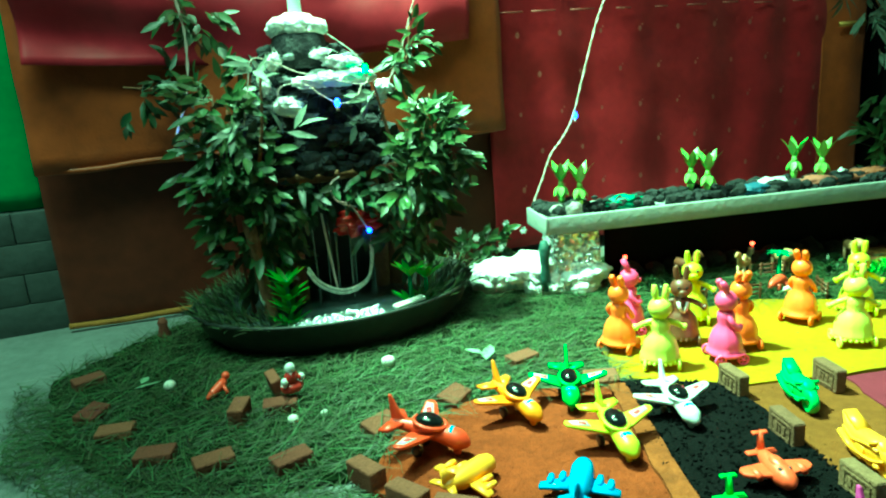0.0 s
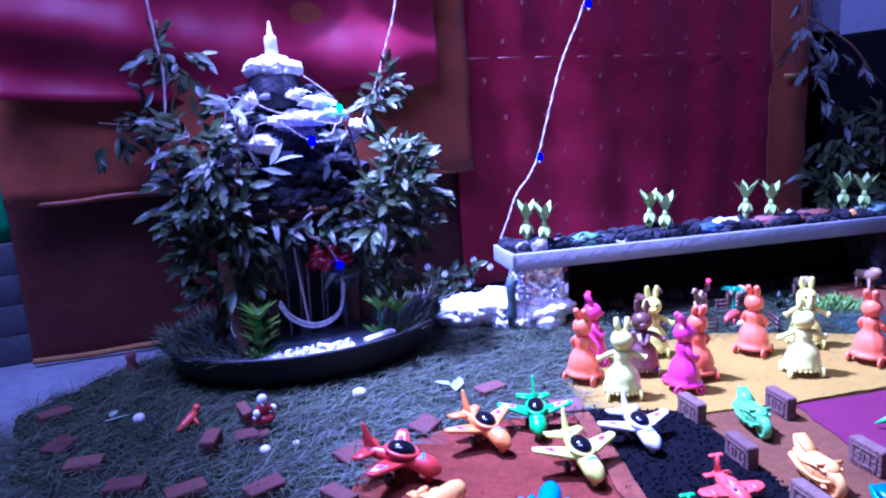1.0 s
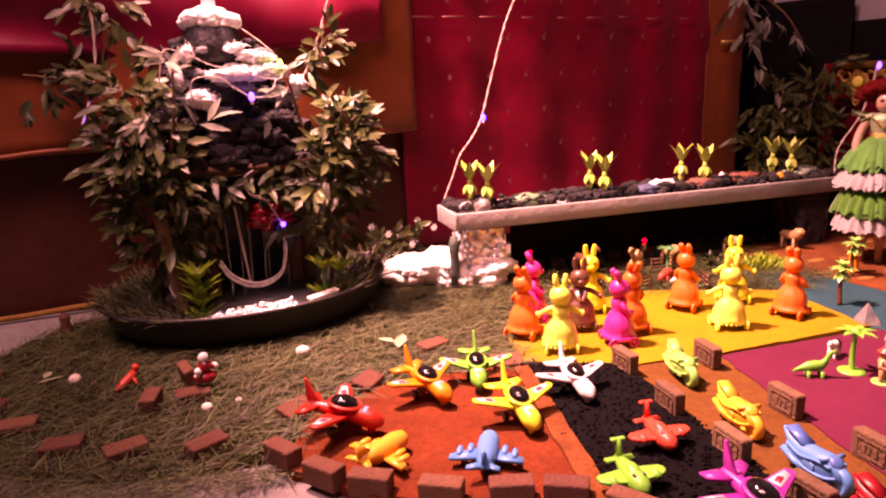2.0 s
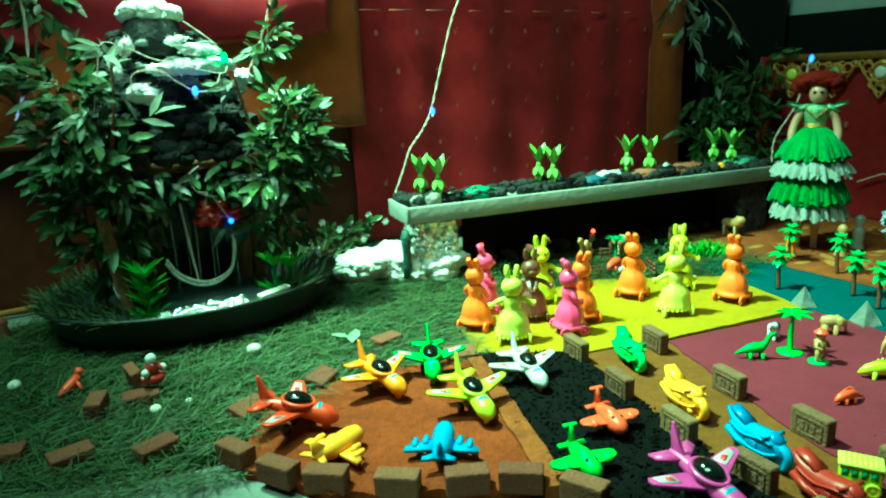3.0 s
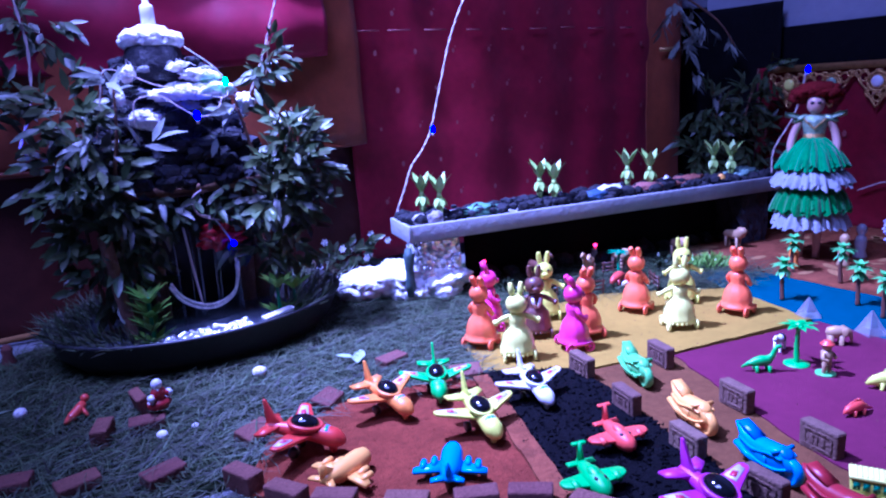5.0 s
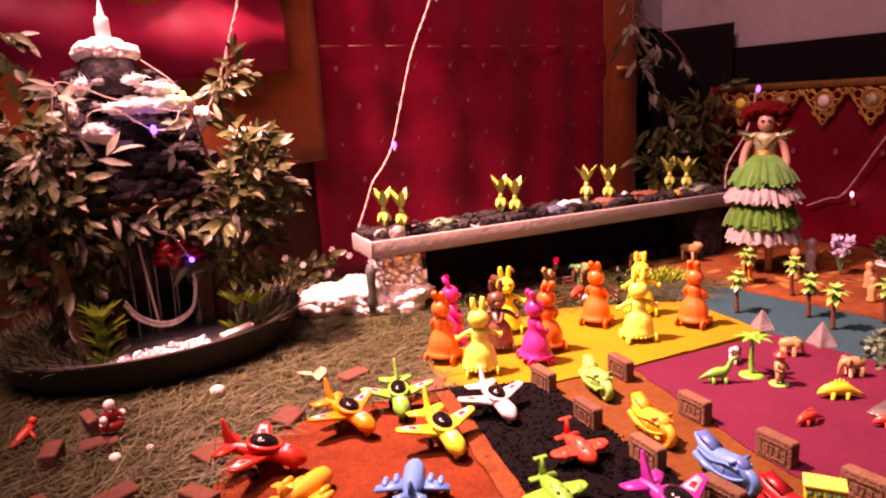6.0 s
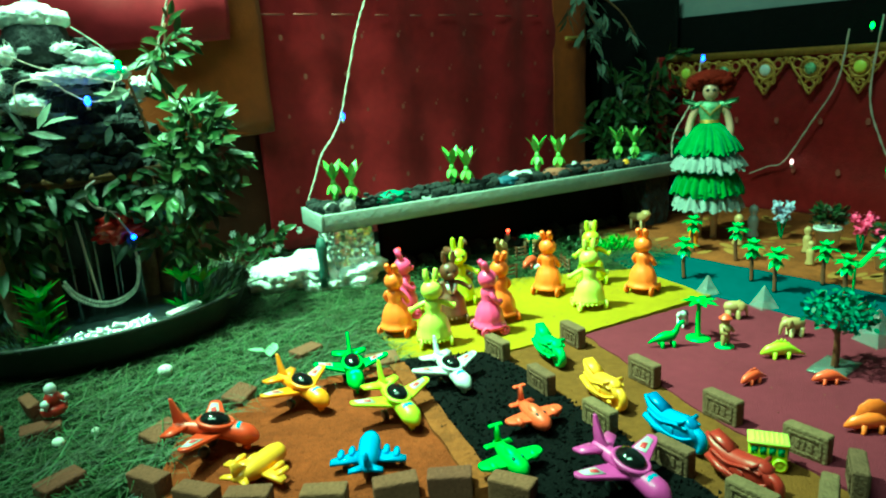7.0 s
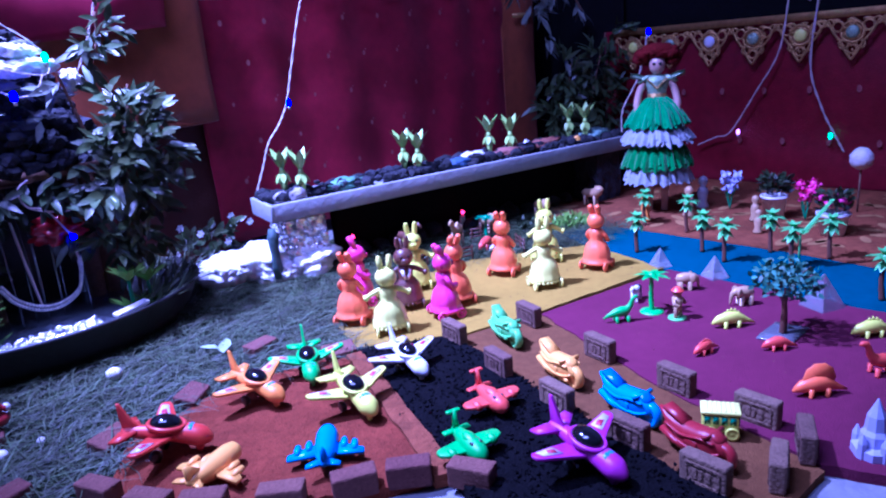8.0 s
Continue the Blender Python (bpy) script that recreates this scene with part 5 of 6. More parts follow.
# ---- bricks ----
def brick_mesh(sx, sy, sz, stamp):
    bm = bmesh.new()
    box(bm, sx, sy, sz, bevel=0.0018)
    for w in bm.verts:
        w.co += Vector((noise.noise(w.co * 90), noise.noise(w.co * 90 + Vector((5, 0, 0))), 0)) * 0.0012
    if stamp:
        for s in (-1, 1):
            y = s * (sy / 2 + 0.0002)
            for cx, cz, w, h in ((0, 0.78, 0.70, 0.07), (0, 0.20, 0.70, 0.07), (-0.34, 0.49, 0.06, 0.56), (0.34, 0.49, 0.06, 0.56), (-0.13, 0.49, 0.10, 0.30), (0.02, 0.49, 0.06, 0.30), (0.16, 0.49, 0.10, 0.30)):
                box(bm, sx * w, 0.0012, sz * h, pose(cx * sx, y, sz * (cz - h / 2)))
    mesh = bpy.data.meshes.new("brick")
    bmesh.ops.recalc_face_normals(bm, faces=bm.faces)
    bm.to_mesh(mesh)
    bm.free()
    mesh.materials.append(MOSSCLAY if stamp else CLAY)
    return mesh


STAMPED, UPRIGHT, LYING = brick_mesh(0.037, 0.012, 0.0255, True), brick_mesh(0.036, 0.017, 0.0205, False), brick_mesh(0.037, 0.023, 0.012, False)


def brick(mesh, x, y, turn, label, group, z=0.002, tip=0.0):
    ob = new("toy_brick", mesh)
    ob.matrix_basis = pose(x, y, z, tip, 0, turn)
    return tagged(ob, label, "brick", group)


for x, y, a in ((0.538, 0.535, 76), (0.508, 0.442, 72), (0.487, 0.353, 75), (0.474, 0.272, 80), (0.460, 0.200, 82)):
    brick(STAMPED, x, y, a + 4, "small stamped clay brick standing beside the road", "road bricks")
for x, y, a in ((0.627, 0.497, 72), (0.596, 0.378, 74), (0.577, 0.283, 76), (0.567, 0.205, 82), (0.545, 0.160, 20), (0.498, 0.163, 15)):
    brick(STAMPED, x, y, a + 4, "small stamped clay brick standing beside the road", "road bricks")
ARC = [(0.152, 0.560), (0.173, 0.510), (0.201, 0.475), (0.245, 0.434), (0.292, 0.404), (0.328, 0.380), (0.356, 0.338)]
for i, (x, y) in enumerate(ARC):
    (xa, ya), (xb, yb) = ARC[max(0, i - 1)], ARC[min(len(ARC) - 1, i + 1)]
    brick(UPRIGHT, x, y, math.degrees(math.atan2(yb - ya, xb - xa)) + random.uniform(-7, 7) - (14 if i == 6 else 0), "small red clay brick edging the soil bed", "edging bricks", 0.0)
for x, y, a, s in ((0.190, 0.645, 25, 1), (0.278, 0.665, 35, 1), (0.389, 0.715, 10, 0), (0.436, 0.622, -20, 1)):
    brick(LYING, x, y, a, "small red clay brick lying on the turf edge", "edging bricks", 0.001, 14 * s)
for x, y, a, t in ((-0.100, 0.935, 20, 0), (-0.088, 0.830, 60, 10), (-0.060, 0.768, -10, 0), (-0.021, 0.696, -15, 0), (0.031, 0.655, 8, 0), (0.098, 0.622, 15, 0), (0.106, 0.742, -10, 0)):
    brick(LYING, x, y, a, "small red clay brick lying on dry grass", "scattered bricks", 0.001, t)
brick(UPRIGHT, 0.063, 0.742, 70, "small red clay brick standing on dry grass", "scattered bricks", 0.0)
brick(LYING, 0.101, 0.778, 95, "small red clay brick propped upright on the grass", "scattered bricks", 0.016, 78)

fig = thing("seated_figurine", "small seated red and white painted figurine", "figurine", 0.122, 0.752, 0.013, 20)
bm = bmesh.new()
lump(bm, 0.012, (0, 0, 0.008), (1.2, 0.9, 0.6), 0.15, 2)
lump(bm, 0.0085, (0, 0, 0.019), (1, 0.8, 1.1), 0.15, 2)
lump(bm, 0.006, (0, 0, 0.030), (1, 0.9, 1.1), 0.1, 2)
for s in (-1, 1):
    lump(bm, 0.0045, (s * 0.010, -0.004, 0.018), (1, 1, 1), 0.1, 2)
for f in bm.faces:
    c = f.calc_center_median()
    f.material_index = 0 if c.z > 0.026 or abs(c.x) > 0.0085 and c.z > 0.012 else 1
part("figurine", bm, [P_WHITE, P_WINE], fig)
prone = thing("red_toy_figure", "small coral red toy figure lying in grass", "toy figure", 0.045, 0.808, 0.006, 40)
bm = bmesh.new()
tube(bm, [(-0.016, 0, 0.003), (-0.006, 0, 0.006), (0.006, 0, 0.010), (0.012, 0, 0.014)], [0.002, 0.005, 0.0055, 0.004], 8)
ball(bm, 0.0048, pose(0.015, 0, 0.018), u=8, v=6)
tube(bm, [(0.006, -0.004, 0.010), (0.004, -0.012, 0.003)], 0.002, 6)
tube(bm, [(0.006, 0.004, 0.010), (0.004, 0.012, 0.003)], 0.002, 6)
part("figure", bm, P_CORAL, prone)
clayfig = thing("clay_pot_figure", "tiny brown clay figure standing on turf", "figurine", -0.012, 1.062, 0.0)
bm = bmesh.new()
lathe(bm, [(0.008, 0), (0.009, 0.01), (0.006, 0.02), (0.0075, 0.027), (0.004, 0.034)], n=12)
part("figure", bm, CLAY, clayfig)
for x, y, r in ((0.243, 0.785, 0.0085), (-0.006, 0.858, 0.0075), (0.112, 0.698, 0.006), (0.145, 0.70, 0.004)):
    ob = thing("pebble", "small pale rounded pebble lying in grass", "pebble", x, y, 0.004, group="pebbles in grass")
    bm = bmesh.new()
    lump(bm, r, (0, 0, r * 0.8), (1, 1, 0.9), 0.15, 2)
    part("pebble", bm, PEBBLE, ob)
for x, y, a, s in ((0.358, 0.745, 60, 0.022), (-0.03, 0.87, 10, 0.016)):
    ob = thing("fallen_leaf", "pale crumpled leaf lying on dry grass", "leaf", x, y, 0.012, a, group="fallen leaves")
    bm = bmesh.new()
    leaf(bm, (-s, 0, 0), (1, 0, 0.1), 2 * s, s * 0.8, (0, 0.2, 1), 0.1)
    leaf(bm, (-s * 0.4, s * 0.3, 0.002), (0.6, 0.9, 0.2), 1.2 * s, s * 0.6, (0, -0.2, 1), 0.2)
    part("blade", bm, material("pale_leaf", (0.30, 0.38, 0.24), 0.6, 0, 0.2, 60, 0.3), ob)


# ---- the doll: one plain mesh ----
def doll(x, y, turn):
    bm = bmesh.new()
    slots = [SKIN, GREENNET, WHITENET, BODICE, HAT, P_BLACK, GOLD]

    def mark(index, before):
        for f in bm.faces:
            if f not in before:
                f.material_index = index

    before = set()
    for s in (-1, 1):
        tube(bm, [(s * 0.013, 0, 0.0), (s * 0.013, 0.001, 0.012), (s * 0.013, 0, 0.05), (s * 0.012, 0, 0.12)], [0.006, 0.0055, 0.008, 0.011], 10)
        tube(bm, smooth_path([(s * 0.021, 0, 0.238), (s * 0.031, 0.0, 0.215), (s * 0.035, -0.006, 0.190), (s * 0.032, -0.012, 0.170)]), [0.0065] * 12 + [0.005, 0.005, 0.005, 0.005, 0.004, 0.004, 0.003][:7], 8)
    ball(bm, 0.0145, pose(0, -0.004, 0.264), (0.95, 0.98, 1.15), 16, 10)
    tube(bm, [(0, 0, 0.238), (0, 0, 0.262)], 0.006, 8)
    mark(0, before)
    before = set(bm.faces)
    lathe(bm, [(0.016, 0.200), (0.0145, 0.208), (0.017, 0.222), (0.0205, 0.234), (0.019, 0.243), (0.009, 0.247)], Matrix.Diagonal((1, 0.72, 1, 1)), 18)
    for s in (-1, 1):
        ball(bm, 0.011, pose(s * 0.023, 0, 0.240, 0, s * 25, 0), (1.3, 0.9, 0.45), 10, 6)
    mark(3, before)
    for z0, z1, r0, r1, slot, seed in ((0.058, 0.090, 0.044, 0.058, 2, 1), (0.085, 0.128, 0.036, 0.060, 1, 2), (0.129, 0.156, 0.040, 0.060, 2, 3), (0.160, 0.203, 0.014, 0.053, 1, 4)):
        before = set(bm.faces)
        for layer in range(3):
            n, rows = 132, []
            for j in range(6):
                t = j / 5
                ring = []
                for k in range(n):
                    a = 6.2832 * k / n
                    way = Vector((math.cos(a) * 5, math.sin(a) * 5, seed * 3 + layer * 5))
                    pleat = 0.085 * math.sin(a * 23 + 2.5 * noise.noise(way) + seed + layer * 1.3) + 0.11 * noise.noise(way * 2.1) + 0.05 * noise.noise(way * 6)
                    r = (r0 + (r1 - r0) * t ** 0.75) * (1 + pleat * t ** 0.7) - layer * 0.004
                    z = z1 - (z1 - z0) * t ** 1.5 + t * (0.010 * noise.noise(way * 1.7 + Vector((3, 0, 0))) + 0.005 * noise.noise(way * 7)) + layer * 0.004
                    ring.append(bm.verts.new((r * math.cos(a), r * math.sin(a), z)))
                rows.append(ring)
            for p, q in zip(rows, rows[1:]):
                for k in range(n):
                    bm.faces.new((p[k], p[(k + 1) % n], q[(k + 1) % n], q[k]))
        mark(slot, before)
    # gold sash, shoulder frills and beaded neckline
    before = set(bm.faces)
    lathe(bm, [(0.0175, 0.199), (0.0165, 0.206), (0.0160, 0.214), (0.0150, 0.216)], Matrix.Diagonal((1, 0.74, 1, 1)), 20, 0.03, 10)
    for k in range(15):
        u = (k - 7) / 7
        ball(bm, 0.0018, pose(0.016 * u, -0.0150 + 0.003 * abs(u), 0.224 + 0.016 * abs(u)), u=6, v=4)
    mark(6, before)
    before = set(bm.faces)
    for s in (-1, 1):
        rows = []
        for j in range(4):
            rows.append([bm.verts.new((s * (0.016 + 0.010 * j), 0.014 * math.sin(i * 0.9) * (0.5 + 0.2 * j), 0.242 + 0.003 * j + 0.0035 * math.sin(i * 2.1 + j) - 0.0006 * i)) for i in range(9)])
        for p, q in zip(rows, rows[1:]):
            for i in range(8):
                bm.faces.new((p[i], p[i + 1], q[i + 1], q[i]))
    mark(3, before)
    # full red curled hair and brim round the face
    before = set(bm.faces)
    for k in range(46):
        a = 6.283 * k / 46
        d = 0.020 + 0.009 * random.random()
        if math.sin(a) < -0.72:
            lump(bm, 0.008, (0.025 * math.cos(a), -0.010, 0.2835 + 0.003 * random.random()), (1.2, 1.0, 0.55), 0.4, 2, 3)
        else:
            lump(bm, 0.0095, (d * 1.12 * math.cos(a), d * 0.85 * math.sin(a) + 0.006, 0.270 + 0.018 * random.random()), (1.1, 1.0, 0.9), 0.45, 2, 3)
    lump(bm, 0.026, (0, 0.006, 0.286), (1.22, 0.95, 0.58), 0.2, 3, 3)
    mark(4, before)
    before = set(bm.faces)
    for s in (-1, 1):
        ball(bm, 0.0029, pose(s * 0.0052, -0.0172, 0.2665), (1.25, 0.6, 0.9), 6, 5)
    mark(5, before)
    ob = part("doll", bm, slots)
    ob.matrix_basis = pose(x, y, 0.003, 0, 0, turn)
    return tagged(ob, "doll in a tiered green and white net dress with red hat", "doll")


doll(1.180, 0.632, -62)


# ---- gold lace border on the wine cloth ----
lace = thing("lace_border", "gold embroidered scalloped lace border with round jewels", "border", 1.466, 0.0, 0.0)
bm = bmesh.new()
box(bm, 0.003, 1.55, 0.014, Matrix.Translation((0, 0.12, 0.318)))
part("band", bm, GOLD, lace)
for k in range(60):
    bm = bmesh.new() if k == 0 else bm
    lump(bm, random.uniform(0.003, 0.005), (-0.002, 0.85 - 0.026 * k, 0.313), (0.5, 2.0, 0.8), 0.3, 1)
part("beading", bm, GOLD, lace)
for k in range(18):
    y = 0.845 - 0.088 * k
    bm = bmesh.new()
    for cy, cz, r, w in ((0, 0.292, 0.0185, 0.0030), (0, 0.292, 0.0130, 0.0018), (-0.0250, 0.302, 0.0090, 0.0022), (0.0250, 0.302, 0.0090, 0.0022), (-0.0380, 0.309, 0.0060, 0.0018), (0.0380, 0.309, 0.0060, 0.0018),
                         (-0.0135, 0.270, 0.0072, 0.0020), (0.0135, 0.270, 0.0072, 0.0020), (0, 0.262, 0.0078, 0.0022), (0, 0.250, 0.0046, 0.0020)):
        tube(bm, [(-0.002, y + cy + r * math.cos(a), cz + r * math.sin(a)) for a in [2 * math.pi * i / 16 for i in range(17)]], w, 6)
    for s in (-1, 1):
        tube(bm, smooth_path([(-0.003, y + s * 0.041, 0.312), (-0.003, y + s * 0.031, 0.291), (-0.003, y + s * 0.019, 0.276), (-0.003, y + s * 0.010, 0.258), (-0.003, y, 0.243)], 4), 0.0021, 6)
    for i in range(42):
        a, r = random.uniform(0, 6.283), random.uniform(0.6, 1.25)
        lump(bm, random.uniform(0.0014, 0.0028), (-0.004, y + 0.0200 * r * math.cos(a), 0.290 + 0.0190 * r * math.sin(a) - (0.006 if math.sin(a) < 0 else 0)), (0.6, 1, 1), 0.4, 1)
    scallop = part("scallop", bm, GOLD, lace)
    bm = bmesh.new()
    ball(bm, 0.0115, pose(-0.004, y, 0.292), (0.35, 1, 1), 12, 8)
    part("jewel", bm, (P_PALE, BODICE, P_WHITE, BODICE)[k % 4], scallop, "round shiny jewel")

# ---- dark leaves in the corner ----
shrub(1.33, 0.955, 0.0, [((-0.01, 0, 0.16), 0.04), ((0.045, -0.01, 0.20), 0.05), ((0.085, -0.04, 0.26), 0.045), ((0.03, 0, 0.25), 0.045), ((0.10, -0.06, 0.16), 0.05), ((0.07, -0.04, 0.10), 0.05),
                         ((0.10, -0.08, 0.32), 0.03), ((-0.01, 0, 0.09), 0.05)], 900, "dark leafy branches filling the corner", LEAF,
      [[(0.03, 0, 0), (0.02, 0, 0.12), (0.05, 0, 0.27)], [(0.06, -0.02, 0), (0.07, -0.03, 0.15), (0.10, -0.06, 0.33)]], (0.02, 0.045), 0.5, "corner_branches")
shrub(1.36, 1.02, 0.40, [((-0.03, 0, 0.0), 0.025), ((0.02, -0.02, 0.02), 0.03), ((0.07, -0.05, 0.01), 0.025), ((-0.05, 0, 0.07), 0.035), ((-0.04, 0, 0.14), 0.03), ((0.0, -0.01, -0.06), 0.02), ((0.03, -0.03, -0.10), 0.02)], 110,
      "pale green leaves hanging in the dark corner", DUSTY, [[(-0.05, 0, 0.2), (-0.04, 0, 0.08), (0.0, -0.01, 0.0)], [(-0.04, 0, 0.1), (0.04, -0.04, 0.04), (0.08, -0.06, -0.02)]], (0.025, 0.05), 1.3, "corner_branches")

# black sheet added under the plank, in place of the deep shade there
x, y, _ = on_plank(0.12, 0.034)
dark = cloth("under_plank_shade", DARKCLOTH, 0.0, L - 0.06, 0.0, PZ - 0.016, ((x, y), (PD.x, PD.y), (PD.y, -PD.x)), "added black sheet standing in for the shade under the plank", 6, 0.005, nu=60, nz=10)

# dark stones under the plank
for k in range(16):
    u = 0.16 + 0.036 * k
    x, y, _ = on_plank(u, random.uniform(-0.005, 0.02))
    ob = thing("stone", "dark rough stone under the plank", "stone", x, y, 0.0, random.uniform(0, 360), group="stones under the plank")
    bm = bmesh.new()
    lump(bm, random.uniform(0.012, 0.02), (0, 0, 0.012), (1.2, 0.9, 0.9), 0.35, 2)
    part("stone", bm, ROCK, ob, smooth=False)


# ---- small animals ----
def animal(name, label, category, x, y, turn, mat, spine, legs, extra=(), size=1.0, z=0.0035, group="toy animals"):
    """spine: (x, z, radius) from tail to snout; legs: (x, half spread, radius, height); extra: tubes of points and radii."""
    ob = thing(name, label, category, x, y, z, turn, group=group, size=size)
    bm = bmesh.new()
    tube(bm, [(a, 0, b) for a, b, _ in spine], [r for _, _, r in spine], 10, 0.85)
    for lx, ly, r, h in legs:
        for s in (-1, 1):
            tube(bm, [(lx + 0.001, s * ly, 0), (lx, s * ly, 0.0015), (lx, s * ly * 0.95, h)], [r * 1.15, r, r * 1.25], 7)
    for pts, radii in extra:
        tube(bm, smooth_path(pts, 3), radii, 7)
    part("body", bm, mat, ob)
    return ob


SAUROPOD = [(-0.026, 0.006, 0.001), (-0.018, 0.010, 0.003), (-0.009, 0.013, 0.006), (0.0, 0.0145, 0.0075), (0.008, 0.016, 0.0062), (0.013, 0.022, 0.0038), (0.0155, 0.029, 0.003), (0.018, 0.0335, 0.0032), (0.022, 0.034, 0.0028), (0.0245, 0.033, 0.001)]
STEG = [(-0.030, 0.003, 0.001), (-0.022, 0.006, 0.0028), (-0.013, 0.0095, 0.0058), (-0.005, 0.0118, 0.0082), (0.003, 0.0120, 0.0086), (0.010, 0.0105, 0.0070), (0.0145, 0.0095, 0.0064), (0.019, 0.0075, 0.0042), (0.0235, 0.0055, 0.0012)]
LEGS4 = [(-0.008, 0.0062, 0.0022, 0.009), (0.008, 0.0060, 0.0022, 0.009)]


def plates(mat, ob, n=7, h=0.0034):
    for k in range(n):
        t = k / (n - 1)
        bm = bmesh.new()
        slab(bm, [(-0.003, 0), (0.003, 0), (0.0006, h * (0.5 + math.sin(math.pi * t)))], -0.0006, 0.0006)
        bmesh.ops.transform(bm, matrix=pose(-0.014 + 0.026 * t, 0, 0.0135 + 0.0062 * math.sin(math.pi * t), 90, 0, 0), verts=bm.verts[:])
        part("plate", bm, mat, ob)


animal("toy_dinosaur", "green plastic long necked dinosaur on rose powder", "toy dinosaur", 0.690, 0.410, -40, P_GREEN, SAUROPOD, LEGS4, size=0.84, group="toy dinosaurs")
plates(P_LIME, animal("toy_dinosaur", "lime plastic dinosaur with back plates", "toy dinosaur", 0.742, 0.304, 137, P_LIME, STEG, LEGS4, size=0.9, group="toy dinosaurs"))
plates(P_LIME, animal("toy_dinosaur", "lime plastic horned dinosaur on rose powder", "toy dinosaur", 0.794, 0.180, 137, P_LIME, STEG, LEGS4, size=0.9, group="toy dinosaurs"))
plates(P_CORAL, animal("toy_dinosaur", "coral red plastic dinosaur with back plates", "toy dinosaur", 0.664, 0.297, 165, P_CORAL, STEG, LEGS4, size=0.68, group="toy dinosaurs"))
animal("toy_dinosaur", "coral red plastic dinosaur with a long tail", "toy dinosaur", 0.712, 0.243, 137, P_CORAL, STEG, LEGS4, size=0.70, group="toy dinosaurs")
animal("toy_dinosaur", "coral red long necked plastic dinosaur", "toy dinosaur", 0.712, 0.150, 137, P_CORAL, SAUROPOD, LEGS4, size=0.95, group="toy dinosaurs")
spino = animal("toy_dinosaur", "orange plastic dinosaur with a round back sail", "toy dinosaur", 0.640, 0.183, 137, P_ORANGE, STEG, LEGS4, size=0.92, group="toy dinosaurs")
bm = bmesh.new()
lathe(bm, [(0.003, -0.0015), (0.0155, -0.0008), (0.0155, 0.0008), (0.003, 0.0015)], pose(-0.002, 0, 0.0175, 90, 0, 0) @ Matrix.Diagonal((1, 1.0, 1, 1)), 20, 0.03, 10)
part("sail", bm, P_ORANGE, spino)
ELEPH = [(-0.014, 0.017, 0.003), (-0.011, 0.019, 0.0085), (0.0, 0.020, 0.0105), (0.009, 0.021, 0.009), (0.015, 0.022, 0.0068), (0.019, 0.020, 0.0045), (0.0215, 0.013, 0.0028), (0.0225, 0.005, 0.0018), (0.024, 0.003, 0.001)]
ELEGS = [(-0.008, 0.006, 0.0034, 0.016), (0.007, 0.006, 0.0034, 0.016)]
for x, y, a in ((0.822, 0.398, -50), (0.812, 0.318, 140)):
    e = animal("toy_elephant", "tan brown plastic elephant on rose powder", "toy elephant", x, y, a, P_TAN, ELEPH, ELEGS, size=0.76)
    for s in (-1, 1):
        bm = bmesh.new()
        ball(bm, 0.007, pose(0.011, s * 0.0085, 0.022, 0, 0, s * 25), (0.8, 0.25, 1.1), 10, 6)
        part("ear", bm, P_TAN, e)
COW = [(-0.016, 0.018, 0.003), (-0.013, 0.019, 0.006), (-0.004, 0.019, 0.007), (0.006, 0.019, 0.0068), (0.011, 0.022, 0.0045), (0.015, 0.026, 0.0038), (0.020, 0.024, 0.003), (0.022, 0.0225, 0.0012)]
CLEGS = [(-0.011, 0.0042, 0.0018, 0.016), (0.007, 0.0042, 0.0018, 0.016)]
cow = animal("toy_cow", "black and white plastic cow on rose powder", "toy cow", 0.757, 0.430, 190, P_WHITE, COW, CLEGS, size=0.75)
bm = bmesh.new()
ball(bm, 0.0072, pose(-0.008, 0, 0.0195), (1, 0.98, 0.98), 10, 8)
part("patch", bm, P_BLACK, cow, "black coat patch")
cow = animal("toy_cow", "white plastic cow standing behind the rabbits", "toy cow", 0.800, 0.690, 170, P_WHITE, COW, CLEGS, size=0.95)
bm = bmesh.new()
ball(bm, 0.0072, pose(-0.006, 0, 0.0195), (1, 0.98, 0.98), 10, 8)
part("patch", bm, P_BLACK, cow, "black coat patch")
LION = [(-0.018, 0.018, 0.002), (-0.013, 0.019, 0.006), (-0.002, 0.019, 0.007), (0.008, 0.020, 0.008), (0.012, 0.024, 0.0088), (0.017, 0.026, 0.0058), (0.0205, 0.025, 0.003)]
for x, y, a, lab in ((0.905, 0.812, -100, "tan plastic lion under the plank"), (1.035, 0.790, -110, "tan plastic lioness under the plank"), (1.165, 0.765, -90, "pale tan plastic animal under the plank")):
    animal("toy_lion", lab, "toy lion", x, y, a, P_TAN, LION, CLEGS, size=1.25)
HORSE = [(-0.018, 0.026, 0.002), (-0.014, 0.028, 0.0055), (-0.004, 0.027, 0.0062), (0.006, 0.028, 0.0062), (0.011, 0.035, 0.004), (0.014, 0.043, 0.0034), (0.018, 0.045, 0.003), (0.023, 0.041, 0.0022)]
HLEGS = [(-0.012, 0.004, 0.0017, 0.025), (0.007, 0.004, 0.0017, 0.025)]
animal("toy_horse", "dark brown plastic horse under the plank", "toy horse", 0.738, 0.835, -80, P_BROWN, HORSE, HLEGS, size=1.25)
animal("toy_camel", "tan plastic camel standing behind a fence", "toy camel", 0.815, 0.800, 200, P_TAN, HORSE, HLEGS, [([(-0.008, 0, 0.030), (-0.004, 0, 0.037), (0.001, 0, 0.030)], [0.004, 0.0038, 0.0032, 0.003, 0.0032, 0.0036, 0.004])], size=1.1)
